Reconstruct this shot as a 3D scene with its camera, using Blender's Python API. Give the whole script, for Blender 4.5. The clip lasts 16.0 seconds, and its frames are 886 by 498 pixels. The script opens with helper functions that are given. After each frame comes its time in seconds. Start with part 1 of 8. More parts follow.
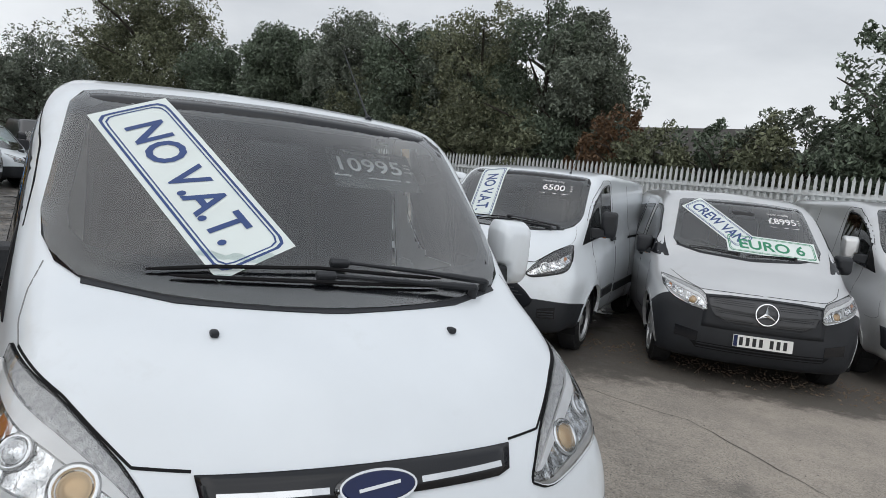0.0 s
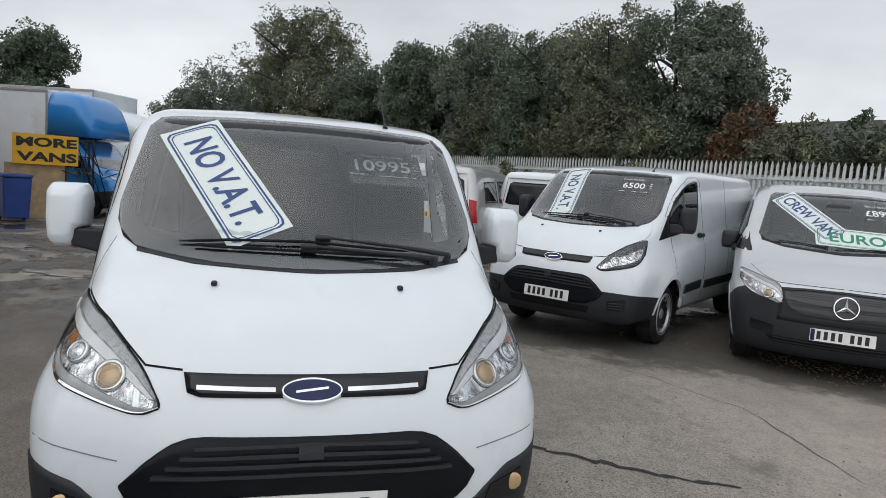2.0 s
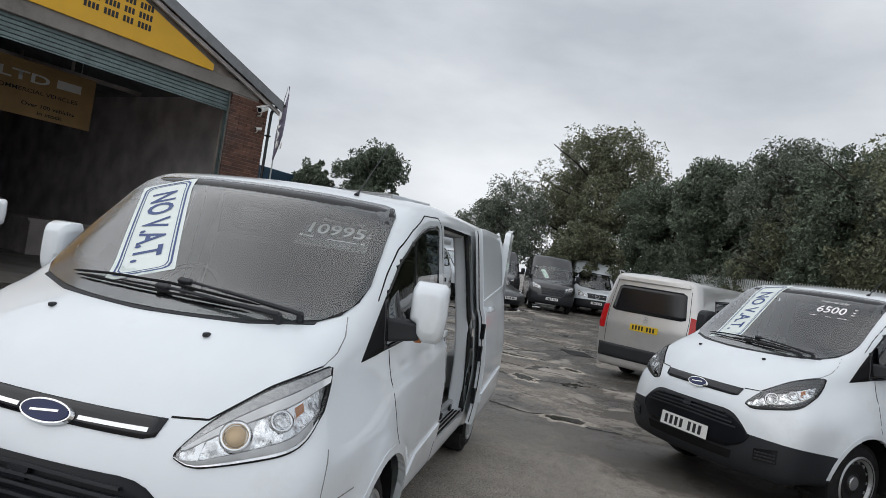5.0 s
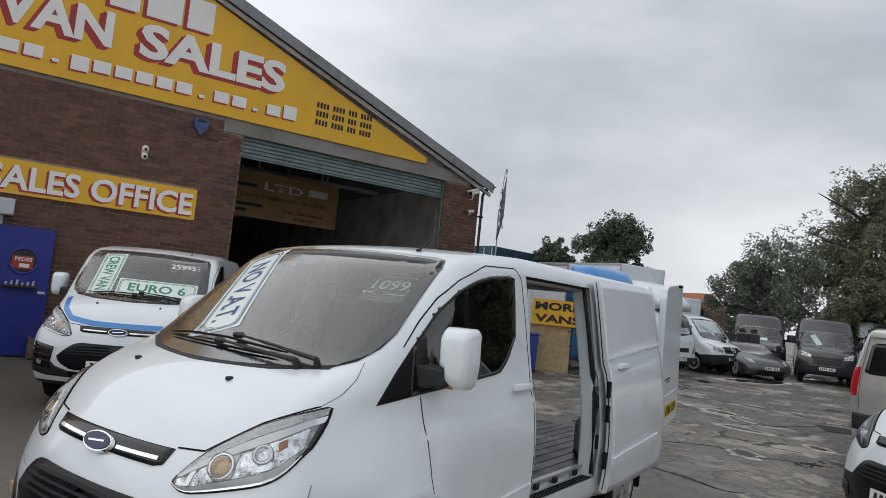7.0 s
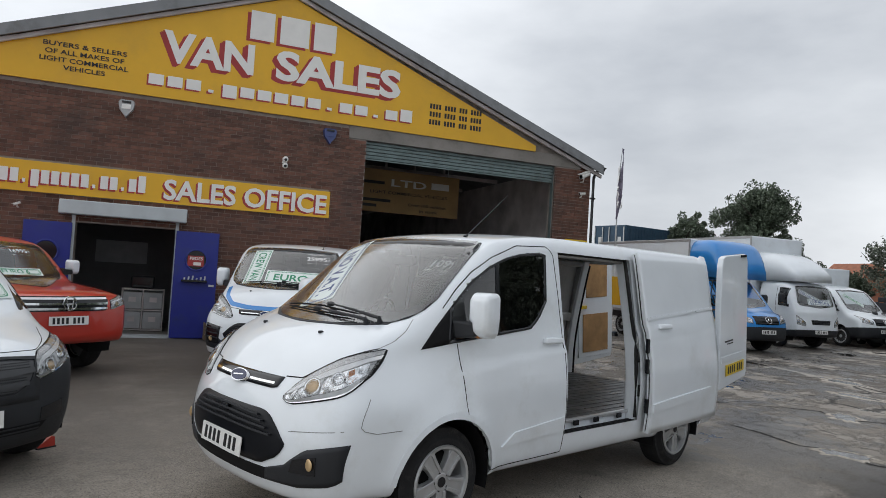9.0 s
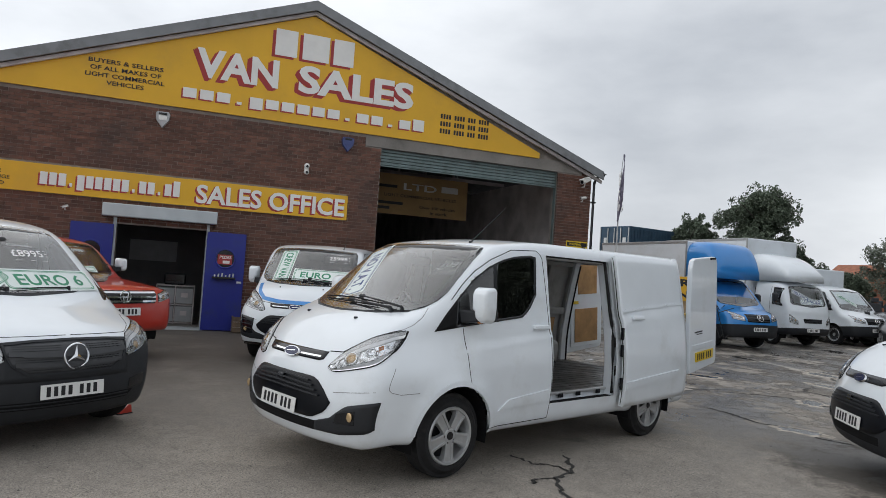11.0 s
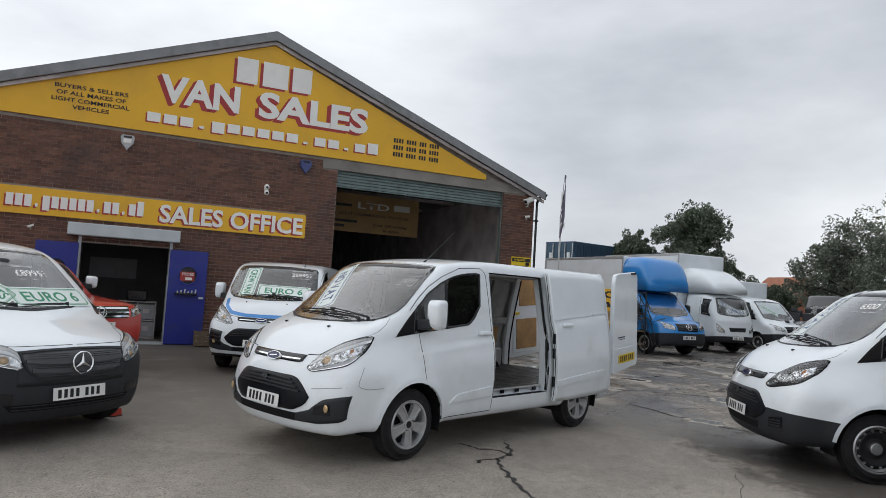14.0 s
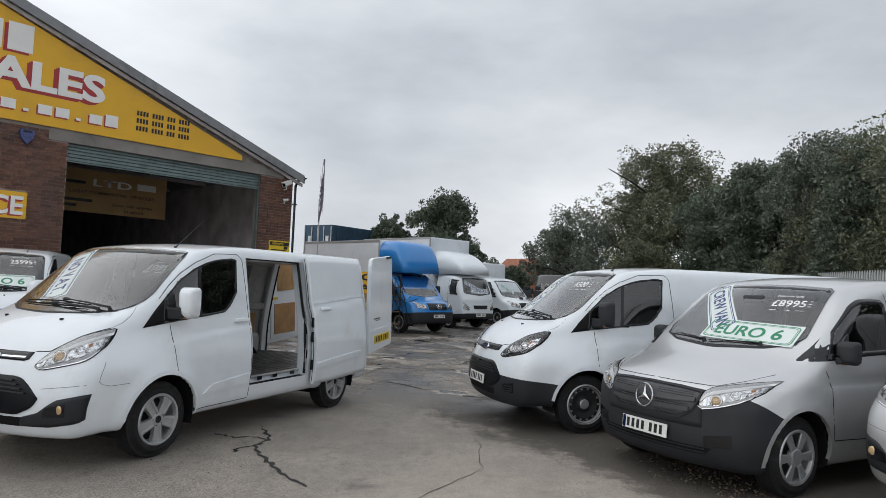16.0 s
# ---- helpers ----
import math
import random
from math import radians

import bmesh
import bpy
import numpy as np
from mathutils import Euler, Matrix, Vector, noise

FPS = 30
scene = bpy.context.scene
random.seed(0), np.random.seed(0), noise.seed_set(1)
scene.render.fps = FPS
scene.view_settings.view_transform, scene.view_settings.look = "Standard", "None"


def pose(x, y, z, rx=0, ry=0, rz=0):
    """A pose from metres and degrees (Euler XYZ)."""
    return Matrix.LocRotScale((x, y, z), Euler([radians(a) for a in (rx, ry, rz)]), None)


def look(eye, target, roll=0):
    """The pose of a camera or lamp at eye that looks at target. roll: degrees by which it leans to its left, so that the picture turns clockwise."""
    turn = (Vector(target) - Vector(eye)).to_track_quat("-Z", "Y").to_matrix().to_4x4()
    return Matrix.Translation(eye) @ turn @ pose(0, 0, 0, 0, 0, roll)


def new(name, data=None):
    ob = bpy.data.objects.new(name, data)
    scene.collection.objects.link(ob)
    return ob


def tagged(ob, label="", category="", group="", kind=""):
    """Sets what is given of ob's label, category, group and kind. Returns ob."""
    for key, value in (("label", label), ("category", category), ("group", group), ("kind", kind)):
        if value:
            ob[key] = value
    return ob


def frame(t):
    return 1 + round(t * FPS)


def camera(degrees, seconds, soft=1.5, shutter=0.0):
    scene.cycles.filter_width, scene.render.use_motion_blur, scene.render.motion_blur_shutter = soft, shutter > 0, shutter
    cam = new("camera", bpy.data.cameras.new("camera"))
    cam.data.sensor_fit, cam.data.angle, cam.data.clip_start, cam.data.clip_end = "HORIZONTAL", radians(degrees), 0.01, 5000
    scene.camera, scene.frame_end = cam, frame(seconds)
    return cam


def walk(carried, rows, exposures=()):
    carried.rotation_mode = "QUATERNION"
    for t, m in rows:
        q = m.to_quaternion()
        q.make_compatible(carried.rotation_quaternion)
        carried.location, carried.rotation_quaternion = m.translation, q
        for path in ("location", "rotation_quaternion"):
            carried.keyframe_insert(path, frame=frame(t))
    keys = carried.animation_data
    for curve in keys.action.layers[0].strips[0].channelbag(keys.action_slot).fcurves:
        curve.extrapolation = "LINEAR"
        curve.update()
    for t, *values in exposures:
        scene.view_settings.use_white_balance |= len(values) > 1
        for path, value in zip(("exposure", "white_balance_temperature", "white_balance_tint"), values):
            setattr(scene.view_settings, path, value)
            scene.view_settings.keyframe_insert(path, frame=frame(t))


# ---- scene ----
cam = camera(66.9, 16.0, soft=0.5)
PATH = [
    (0, (-1.324, 0.606, 1.654), (0.435, -0.325, 1.454), 5.9),
    (0.5, (-1.585, 0.533, 1.66), (0.254, -0.217, 1.426), 5.2),
    (1, (-1.804, 0.523, 1.65), (0.035, -0.218, 1.389), 3.8),
    (1.5, (-2.02, 0.338, 1.648), (-0.131, -0.268, 1.398), 5.7),
    (2, (-2.127, 0.149, 1.651), (-0.208, -0.372, 1.439), 4.1),
    (2.5, (-2.1, -0.121, 1.625), (-0.161, -0.583, 1.457), 5.5),
    (3, (-2.109, -0.424, 1.656), (-0.144, -0.766, 1.509), 5.8),
    (3.2, (-2.15, -0.592, 1.633), (-0.166, -0.821, 1.529), 5.9),
    (5.3, (-1.753, -1.885, 1.639), (0.185, -1.391, 1.653), 7.5),
    (5.5, (-1.651, -1.97, 1.623), (0.277, -1.439, 1.639), 5.7),
    (6, (-1.46, -2.145, 1.626), (0.386, -1.394, 1.798), 5.9),
    (6.5, (-1.387, -2.507, 1.635), (0.347, -1.521, 1.777), 6.1),
    (7, (-1.473, -2.759, 1.624), (0.162, -1.619, 1.78), 5.8),
    (7.5, (-1.614, -3.059, 1.632), (-0.032, -1.836, 1.649), 7.2),
    (8, (-1.637, -3.38, 1.601), (-0.176, -2.016, 1.666), 6.2),
    (8.5, (-1.734, -3.675, 1.624), (-0.354, -2.228, 1.677), 4.8),
    (8.7, (-1.8, -3.783, 1.614), (-0.425, -2.333, 1.689), 3.9),
    (10.8, (-2.601, -4.709, 1.595), (-1.251, -3.235, 1.678), 3.2),
    (11, (-2.682, -4.765, 1.603), (-1.334, -3.289, 1.675), 3.9),
    (11.5, (-2.832, -4.941, 1.595), (-1.441, -3.509, 1.716), 3.8),
    (12, (-2.968, -5.136, 1.599), (-1.601, -3.677, 1.649), 3.1),
    (12.5, (-3.097, -5.209, 1.606), (-1.726, -3.756, 1.7), 2.9),
    (13, (-3.297, -5.292, 1.592), (-1.903, -3.865, 1.723), 3.1),
    (13.5, (-3.425, -5.383, 1.594), (-2.004, -3.98, 1.708), 2.3),
    (14, (-3.466, -5.484, 1.603), (-2.016, -4.113, 1.727), 3.5),
    (14.5, (-3.584, -5.658, 1.573), (-2.132, -4.285, 1.653), 4.2),
    (15, (-3.59, -5.644, 1.599), (-2.068, -4.347, 1.664), 4.4),
    (15.5, (-3.564, -5.56, 1.635), (-1.898, -4.462, 1.769), 4.2),
    (16, (-3.586, -5.568, 1.621), (-1.747, -4.79, 1.731), 2.4),
]
walk(cam, [(t, look(eye, target, roll)) for t, eye, target, roll in PATH], [(0.0, 0.0), (5.8, 0.0), (6.5, -0.1), (7.4, -0.1), (8.1, 0.0), (16.0, 0.0)])

# ---- world, sun and sky ----
SUN_EL, SUN_AZ = 48.0, 128.0
world = bpy.data.worlds.new("overcast_sky")
scene.world = world
world.use_nodes = True
wn, wl = world.node_tree.nodes, world.node_tree.links
wn.clear()
w_out, w_bg = wn.new("ShaderNodeOutputWorld"), wn.new("ShaderNodeBackground")
w_sky = wn.new("ShaderNodeTexSky")
w_sky.sky_type, w_sky.sun_disc = "NISHITA", False
w_sky.sun_elevation, w_sky.sun_rotation = radians(SUN_EL), radians(90 - SUN_AZ)
w_sky.dust_density, w_sky.air_density = 3.0, 1.5
w_co = wn.new("ShaderNodeTexCoord")
w_map = wn.new("ShaderNodeMapping")
w_map.inputs["Scale"].default_value = (1.0, 1.0, 2.6)
w_n1 = wn.new("ShaderNodeTexNoise")
w_n1.inputs["Scale"].default_value, w_n1.inputs["Detail"].default_value, w_n1.inputs["Roughness"].default_value = 1.7, 8.0, 0.52
w_ramp = wn.new("ShaderNodeValToRGB")
w_ramp.color_ramp.elements[0].position, w_ramp.color_ramp.elements[0].color = 0.32, (5.6, 5.95, 6.5, 1)
w_ramp.color_ramp.elements[1].position, w_ramp.color_ramp.elements[1].color = 0.70, (9.9, 10.25, 10.7, 1)
w_mix = wn.new("ShaderNodeMix")
w_mix.data_type, w_mix.inputs["Factor"].default_value = "RGBA", 0.93
wl.new(w_co.outputs["Generated"], w_map.inputs["Vector"])
wl.new(w_map.outputs["Vector"], w_n1.inputs["Vector"])
wl.new(w_n1.outputs["Fac"], w_ramp.inputs["Fac"])
wl.new(w_sky.outputs["Color"], w_mix.inputs["A"])
# the cloud is brighter on the sun's side
w_dot, w_range, w_mul = wn.new("ShaderNodeVectorMath"), wn.new("ShaderNodeMapRange"), wn.new("ShaderNodeVectorMath")
w_dot.operation, w_mul.operation = "DOT_PRODUCT", "SCALE"
w_dot.inputs[1].default_value = (math.cos(radians(SUN_AZ)), math.sin(radians(SUN_AZ)), 0.25)
for key, val in (("From Min", -1.0), ("From Max", 1.0), ("To Min", 0.85), ("To Max", 1.18)):
    w_range.inputs[key].default_value = val
wl.new(w_co.outputs["Generated"], w_dot.inputs[0])
wl.new(w_dot.outputs["Value"], w_range.inputs["Value"])
wl.new(w_ramp.outputs["Color"], w_mul.inputs[0])
wl.new(w_range.outputs["Result"], w_mul.inputs["Scale"])
wl.new(w_mul.outputs["Vector"], w_mix.inputs["B"])
wl.new(w_mix.outputs["Result"], w_bg.inputs["Color"])
w_bg.inputs["Strength"].default_value = 0.10
wl.new(w_bg.outputs["Background"], w_out.inputs["Surface"])

sun = new("sun", bpy.data.lights.new("sun", "SUN"))
sun.data.energy, sun.data.angle, sun.data.color = 0.7, radians(100), (1.0, 0.96, 0.9)
_d = Vector((math.cos(radians(SUN_AZ)) * math.cos(radians(SUN_EL)), math.sin(radians(SUN_AZ)) * math.cos(radians(SUN_EL)), math.sin(radians(SUN_EL))))
sun.matrix_world = look(_d * 30, (0, 0, 0))


# ---- materials ----
def material(name, color, rough=0.5, metal=0.0, var=0.0, scale=8.0, bump=0.0, bump_scale=60.0, coat=0.0, rough_var=0.0, spec=0.5, random_tint=0.0, dirt=None, dirt_scale=2.0, dirt_lo=0.5, dirt_hi=0.75):
    m = bpy.data.materials.new(name)
    m.use_nodes = True
    nt = m.node_tree
    n, l = nt.nodes, nt.links
    b = n["Principled BSDF"]
    b.inputs["Roughness"].default_value, b.inputs["Metallic"].default_value = rough, metal
    b.inputs["Coat Weight"].default_value, b.inputs["Coat Roughness"].default_value = coat, 0.04
    b.inputs["Specular IOR Level"].default_value = spec
    co = n.new("ShaderNodeTexCoord")
    last = None
    rgb = n.new("ShaderNodeRGB")
    rgb.outputs[0].default_value = (*color, 1)
    last = rgb.outputs[0]
    if var:
        t = n.new("ShaderNodeTexNoise")
        t.inputs["Scale"].default_value, t.inputs["Detail"].default_value = scale, 6
        l.new(co.outputs["Object"], t.inputs["Vector"])
        r = n.new("ShaderNodeMapRange")
        r.inputs["From Min"].default_value, r.inputs["From Max"].default_value = 0.3, 0.7
        r.inputs["To Min"].default_value, r.inputs["To Max"].default_value = 1 - var, 1 + var
        l.new(t.outputs["Fac"], r.inputs["Value"])
        hs = n.new("ShaderNodeHueSaturation")
        l.new(r.outputs["Result"], hs.inputs["Value"])
        l.new(last, hs.inputs["Color"])
        last = hs.outputs["Color"]
        if rough_var:
            rr = n.new("ShaderNodeMapRange")
            rr.inputs["From Min"].default_value, rr.inputs["From Max"].default_value = 0.3, 0.7
            rr.inputs["To Min"].default_value, rr.inputs["To Max"].default_value = max(rough - rough_var, 0.02), min(rough + rough_var, 1)
            l.new(t.outputs["Fac"], rr.inputs["Value"])
            l.new(rr.outputs["Result"], b.inputs["Roughness"])
    if dirt:
        t2 = n.new("ShaderNodeTexNoise")
        t2.inputs["Scale"].default_value, t2.inputs["Detail"].default_value, t2.inputs["Roughness"].default_value = dirt_scale, 7, 0.65
        l.new(co.outputs["Object"], t2.inputs["Vector"])
        mr = n.new("ShaderNodeMapRange")
        mr.inputs["From Min"].default_value, mr.inputs["From Max"].default_value = dirt_lo, dirt_hi
        l.new(t2.outputs["Fac"], mr.inputs["Value"])
        mx = n.new("ShaderNodeMix")
        mx.data_type = "RGBA"
        l.new(mr.outputs["Result"], mx.inputs["Factor"])
        l.new(last, mx.inputs["A"])
        mx.inputs["B"].default_value = (*dirt, 1)
        last = mx.outputs["Result"]
    if random_tint:
        oi = n.new("ShaderNodeObjectInfo")
        ge = n.new("ShaderNodeNewGeometry")
        ad = n.new("ShaderNodeMath")
        ad.operation = "ADD"
        l.new(oi.outputs["Random"], ad.inputs[0])
        l.new(ge.outputs["Random Per Island"], ad.inputs[1])
        fr = n.new("ShaderNodeMath")
        fr.operation = "FRACT"
        l.new(ad.outputs[0], fr.inputs[0])
        r3 = n.new("ShaderNodeMapRange")
        r3.inputs["To Min"].default_value, r3.inputs["To Max"].default_value = 1 - random_tint, 1 + random_tint
        l.new(fr.outputs[0], r3.inputs["Value"])
        h3 = n.new("ShaderNodeHueSaturation")
        l.new(r3.outputs["Result"], h3.inputs["Value"])
        l.new(last, h3.inputs["Color"])
        last = h3.outputs["Color"]
    l.new(last, b.inputs["Base Color"])
    if bump:
        t3 = n.new("ShaderNodeTexNoise")
        t3.inputs["Scale"].default_value, t3.inputs["Detail"].default_value = bump_scale, 5
        l.new(co.outputs["Object"], t3.inputs["Vector"])
        bp = n.new("ShaderNodeBump")
        bp.inputs["Strength"].default_value, bp.inputs["Distance"].default_value = bump, 0.01
        l.new(t3.outputs["Fac"], bp.inputs["Height"])
        l.new(bp.outputs["Normal"], b.inputs["Normal"])
    return m


def glass_material(name, tint, gloss=0.04, rough=0.01, ior=1.55, gain=1.0):
    """A thin pane: clear with a tint, and a Fresnel-driven gloss."""
    m = bpy.data.materials.new(name)
    m.use_nodes = True
    n, l = m.node_tree.nodes, m.node_tree.links
    n.clear()
    out, mix, tr, gl, fr = n.new("ShaderNodeOutputMaterial"), n.new("ShaderNodeMixShader"), n.new("ShaderNodeBsdfTransparent"), n.new("ShaderNodeBsdfGlossy"), n.new("ShaderNodeFresnel")
    tr.inputs["Color"].default_value = (*tint, 1)
    gl.inputs["Roughness"].default_value = rough
    gl.inputs["Color"].default_value = (1, 1, 1, 1)
    fr.inputs["IOR"].default_value = ior
    ad = n.new("ShaderNodeMath")
    ad.operation = "MULTIPLY_ADD"
    ad.inputs[1].default_value, ad.inputs[2].default_value = gain, gloss
    l.new(fr.outputs[0], ad.inputs[0])
    l.new(ad.outputs[0], mix.inputs["Fac"])
    l.new(tr.outputs[0], mix.inputs[1])
    l.new(gl.outputs[0], mix.inputs[2])
    l.new(mix.outputs[0], out.inputs["Surface"])
    return m


def paint(name, color, metal=0.0, dirt=True):
    return material(name, color, 0.32 if not metal else 0.36, metal, 0.03, 3.0, coat=0.8, rough_var=0.04, dirt=(color[0] * 0.78, color[1] * 0.76, color[2] * 0.72) if dirt else None, dirt_scale=1.6, dirt_lo=0.55, dirt_hi=0.85)


# the blue cast puts the sky's reflection into the white paint colour
WHITE = paint("white_paint", (0.765, 0.81, 0.85))
SILVER = paint("silver_metallic_paint", (0.64, 0.65, 0.66), 0.6)
BEIGE = paint("champagne_metallic_paint", (0.56, 0.555, 0.55), 0.6)
RED = paint("red_paint", (0.50, 0.035, 0.02))
BLUE = paint("blue_paint", (0.02, 0.23, 0.62))
DARKPAINT = paint("dark_grey_paint", (0.013, 0.014, 0.017), 0.0)
GREYPAINT = paint("grey_metallic_paint", (0.06, 0.063, 0.067), 0.4)
PLASTIC = material("grained_black_plastic", (0.019, 0.021, 0.025), 0.55, 0, 0.12, 6.0, bump=0.15, bump_scale=400)
GLOSSBLACK = material("gloss_black_trim", (0.008, 0.009, 0.012), 0.15, 0, 0.1, 10)
RUBBER = material("tyre_rubber", (0.018, 0.018, 0.019), 0.8, 0, 0.25, 12, bump=0.3, bump_scale=150, dirt=(0.09, 0.085, 0.075), dirt_scale=5, dirt_lo=0.55, dirt_hi=0.9)
CHROME = material("chrome", (0.78, 0.79, 0.80), 0.08, 1.0, 0.03, 20)
ALLOY = material("silver_alloy", (0.50, 0.51, 0.52), 0.3, 0.6, 0.08, 14, dirt=(0.25, 0.23, 0.2), dirt_scale=7, dirt_lo=0.6, dirt_hi=0.95)
STEEL = material("black_steel_wheel", (0.03, 0.03, 0.032), 0.5, 0.4, 0.2, 10)
TRIM = material("silver_wheel_trim", (0.45, 0.46, 0.47), 0.35, 0.6, 0.08, 12)
GAP = material("panel_gap", (0.012, 0.012, 0.013), 0.7, 0, 0.1, 10)
for mt, level in ((GAP, 0.12), (PLASTIC, 0.4), (RUBBER, 0.3)):
    mt.node_tree.nodes["Principled BSDF"].inputs["Specular IOR Level"].default_value = level
LOGOBLUE = material("badge_blue", (0.008, 0.016, 0.07), 0.2, 0.2, 0.1, 10)
AMBER = material("amber_lens", (0.42, 0.16, 0.05), 0.15, 0, 0.1, 30)
REDLENS = material("red_lens", (0.45, 0.01, 0.012), 0.12, 0, 0.15, 30)
PROJECTOR = material("projector_lens", (0.62, 0.44, 0.24), 0.08, 0.35, 0.1, 10)
GRILLE = material("black_grille_plastic", (0.006, 0.007, 0.010), 0.35, 0, 0.15, 8, spec=0.2)
PLATEWHITE = material("white_plate", (0.80, 0.80, 0.78), 0.3, 0, 0.04, 20)
PLATEYELLOW = material("yellow_plate", (0.72, 0.50, 0.03), 0.3, 0, 0.04, 20)
INK = material("black_ink", (0.012, 0.012, 0.014), 0.5, 0, 0.1, 20)
SEAT = material("dark_seat_cloth", (0.035, 0.036, 0.04), 0.9, 0, 0.2, 30, bump=0.3, bump_scale=200)
DASH = material("dashboard_plastic", (0.03, 0.031, 0.034), 0.6, 0, 0.15, 8)
LINER = material("grey_interior_metal", (0.42, 0.43, 0.43), 0.5, 0, 0.12, 3, dirt=(0.2, 0.19, 0.18), dirt_scale=2.5)
PLY = material("varnished_plywood", (0.42, 0.24, 0.10), 0.55, 0, 0.25, 5, bump=0.1, bump_scale=60, dirt=(0.22, 0.12, 0.05), dirt_scale=4, dirt_lo=0.5, dirt_hi=0.8)
LOADFLOOR = material("wet_ribbed_load_floor", (0.03, 0.029, 0.028), 0.4, 0, 0.35, 5, rough_var=0.15, bump=0.2, bump_scale=40, dirt=(0.09, 0.085, 0.08), dirt_scale=6, dirt_lo=0.5, dirt_hi=0.8)
GLASS = glass_material("windscreen_glass", (0.86, 0.91, 0.91), 0.0, 0.16, 1.5, 2.3)
FILM = glass_material("smoked_film", (0.50, 0.52, 0.53), 0.02, 0.2)
TINTED = glass_material("dark_tinted_glass", (0.16, 0.18, 0.19), 0.05)
LENS = glass_material("clear_lamp_lens", (0.93, 0.94, 0.95), 0.02)
STICKER = material("banner_white", (0.74, 0.80, 0.78), 0.4, 0, 0.04, 6)
STICKERBLUE = material("banner_blue", (0.025, 0.06, 0.20), 0.4, 0, 0.08, 10)
STICKERGREEN = material("banner_green", (0.02, 0.24, 0.12), 0.4, 0, 0.08, 10)
LETTERWHITE = material("sticker_white_vinyl", (0.86, 0.87, 0.88), 0.5, 0, 0.05, 10)


# ---- mesh helpers ----
def part(name, bm, mat, parent=None, label="", smooth=False):
    me = bpy.data.meshes.new(name)
    bm.to_mesh(me)
    bm.free()
    if smooth:
        me.polygons.foreach_set("use_smooth", [True] * len(me.polygons))
        me.update()
    me.materials.append(mat)
    ob = new(name, me)
    ob.parent = parent
    if label:
        ob["label"] = label
    return ob


def from_lists(name, verts, faces, mat, parent=None, label="", smooth=False):
    me = bpy.data.meshes.new(name)
    me.from_pydata(verts, [], faces)
    me.validate()
    if smooth:
        me.polygons.foreach_set("use_smooth", [True] * len(me.polygons))
    me.update()
    me.materials.append(mat)
    ob = new(name, me)
    ob.parent = parent
    if label:
        ob["label"] = label
    return ob


def box_bm(x0, x1, y0, y1, z0, z1, bevel=0.0, m=None, bm=None, seg=2):
    one = bmesh.new()
    bmesh.ops.create_cube(one, size=1.0, matrix=Matrix.Translation(((x0 + x1) / 2, (y0 + y1) / 2, (z0 + z1) / 2)) @ Matrix.Diagonal((abs(x1 - x0), abs(y1 - y0), abs(z1 - z0), 1)))
    if bevel:
        bmesh.ops.bevel(one, geom=one.edges[:], offset=bevel, segments=seg, affect="EDGES", profile=0.5)
    if m is not None:
        one.transform(m)
    if bm is None:
        return one
    join_bm(bm, one)
    return bm


def join_bm(bm, other):
    me = bpy.data.meshes.new("joined")
    other.to_mesh(me)
    other.free()
    bm.from_mesh(me)
    bpy.data.meshes.remove(me)
    return bm


def cyl_bm(p0, p1, r0, r1=None, seg=12, bm=None):
    p0, p1 = Vector(p0), Vector(p1)
    one = bmesh.new()
    q = (p1 - p0).to_track_quat("Z", "Y").to_matrix().to_4x4()
    bmesh.ops.create_cone(one, cap_ends=True, segments=seg, radius1=r0, radius2=r0 if r1 is None else r1, depth=(p1 - p0).length, matrix=Matrix.Translation((p0 + p1) / 2) @ q)
    if bm is None:
        return one
    return join_bm(bm, one)


def tube_bm(points, r, seg=8, bm=None):
    """A round tube along a line of points."""
    pts = [Vector(p) for p in points]
    bm = bm or bmesh.new()
    rings = []
    for i, p in enumerate(pts):
        t = (pts[min(i + 1, len(pts) - 1)] - pts[max(i - 1, 0)]).normalized()
        q = t.to_track_quat("Z", "Y")
        rr = r[i] if isinstance(r, (list, tuple)) else r
        rings.append([bm.verts.new(p + q @ Vector((math.cos(a) * rr, math.sin(a) * rr, 0))) for a in [2 * math.pi * k / seg for k in range(seg)]])
    for a, b in zip(rings, rings[1:]):
        for k in range(seg):
            bm.faces.new((a[k], a[(k + 1) % seg], b[(k + 1) % seg], b[k]))
    bm.faces.new(rings[0][::-1])
    bm.faces.new(rings[-1])
    return bm


def lathe_bm(profile, seg=32, bm=None, closed=False):
    """Turns (radius, y) pairs round the y axis."""
    bm = bm or bmesh.new()
    rings = [[bm.verts.new((r * math.cos(a), y, r * math.sin(a))) for a in [2 * math.pi * k / seg for k in range(seg)]] for r, y in profile]
    pairs = list(zip(rings, rings[1:])) + ([(rings[-1], rings[0])] if closed else [])
    for a, b in pairs:
        for k in range(seg):
            bm.faces.new((a[k], b[k], b[(k + 1) % seg], a[(k + 1) % seg]))
    return bm


def resample(pts, n):
    p = np.array(pts, float)
    d = np.r_[0, np.cumsum(np.linalg.norm(np.diff(p, axis=0), axis=1))]
    s = np.linspace(0, d[-1], n)
    return np.stack([np.interp(s, d, p[:, k]) for k in range(p.shape[1])], 1)


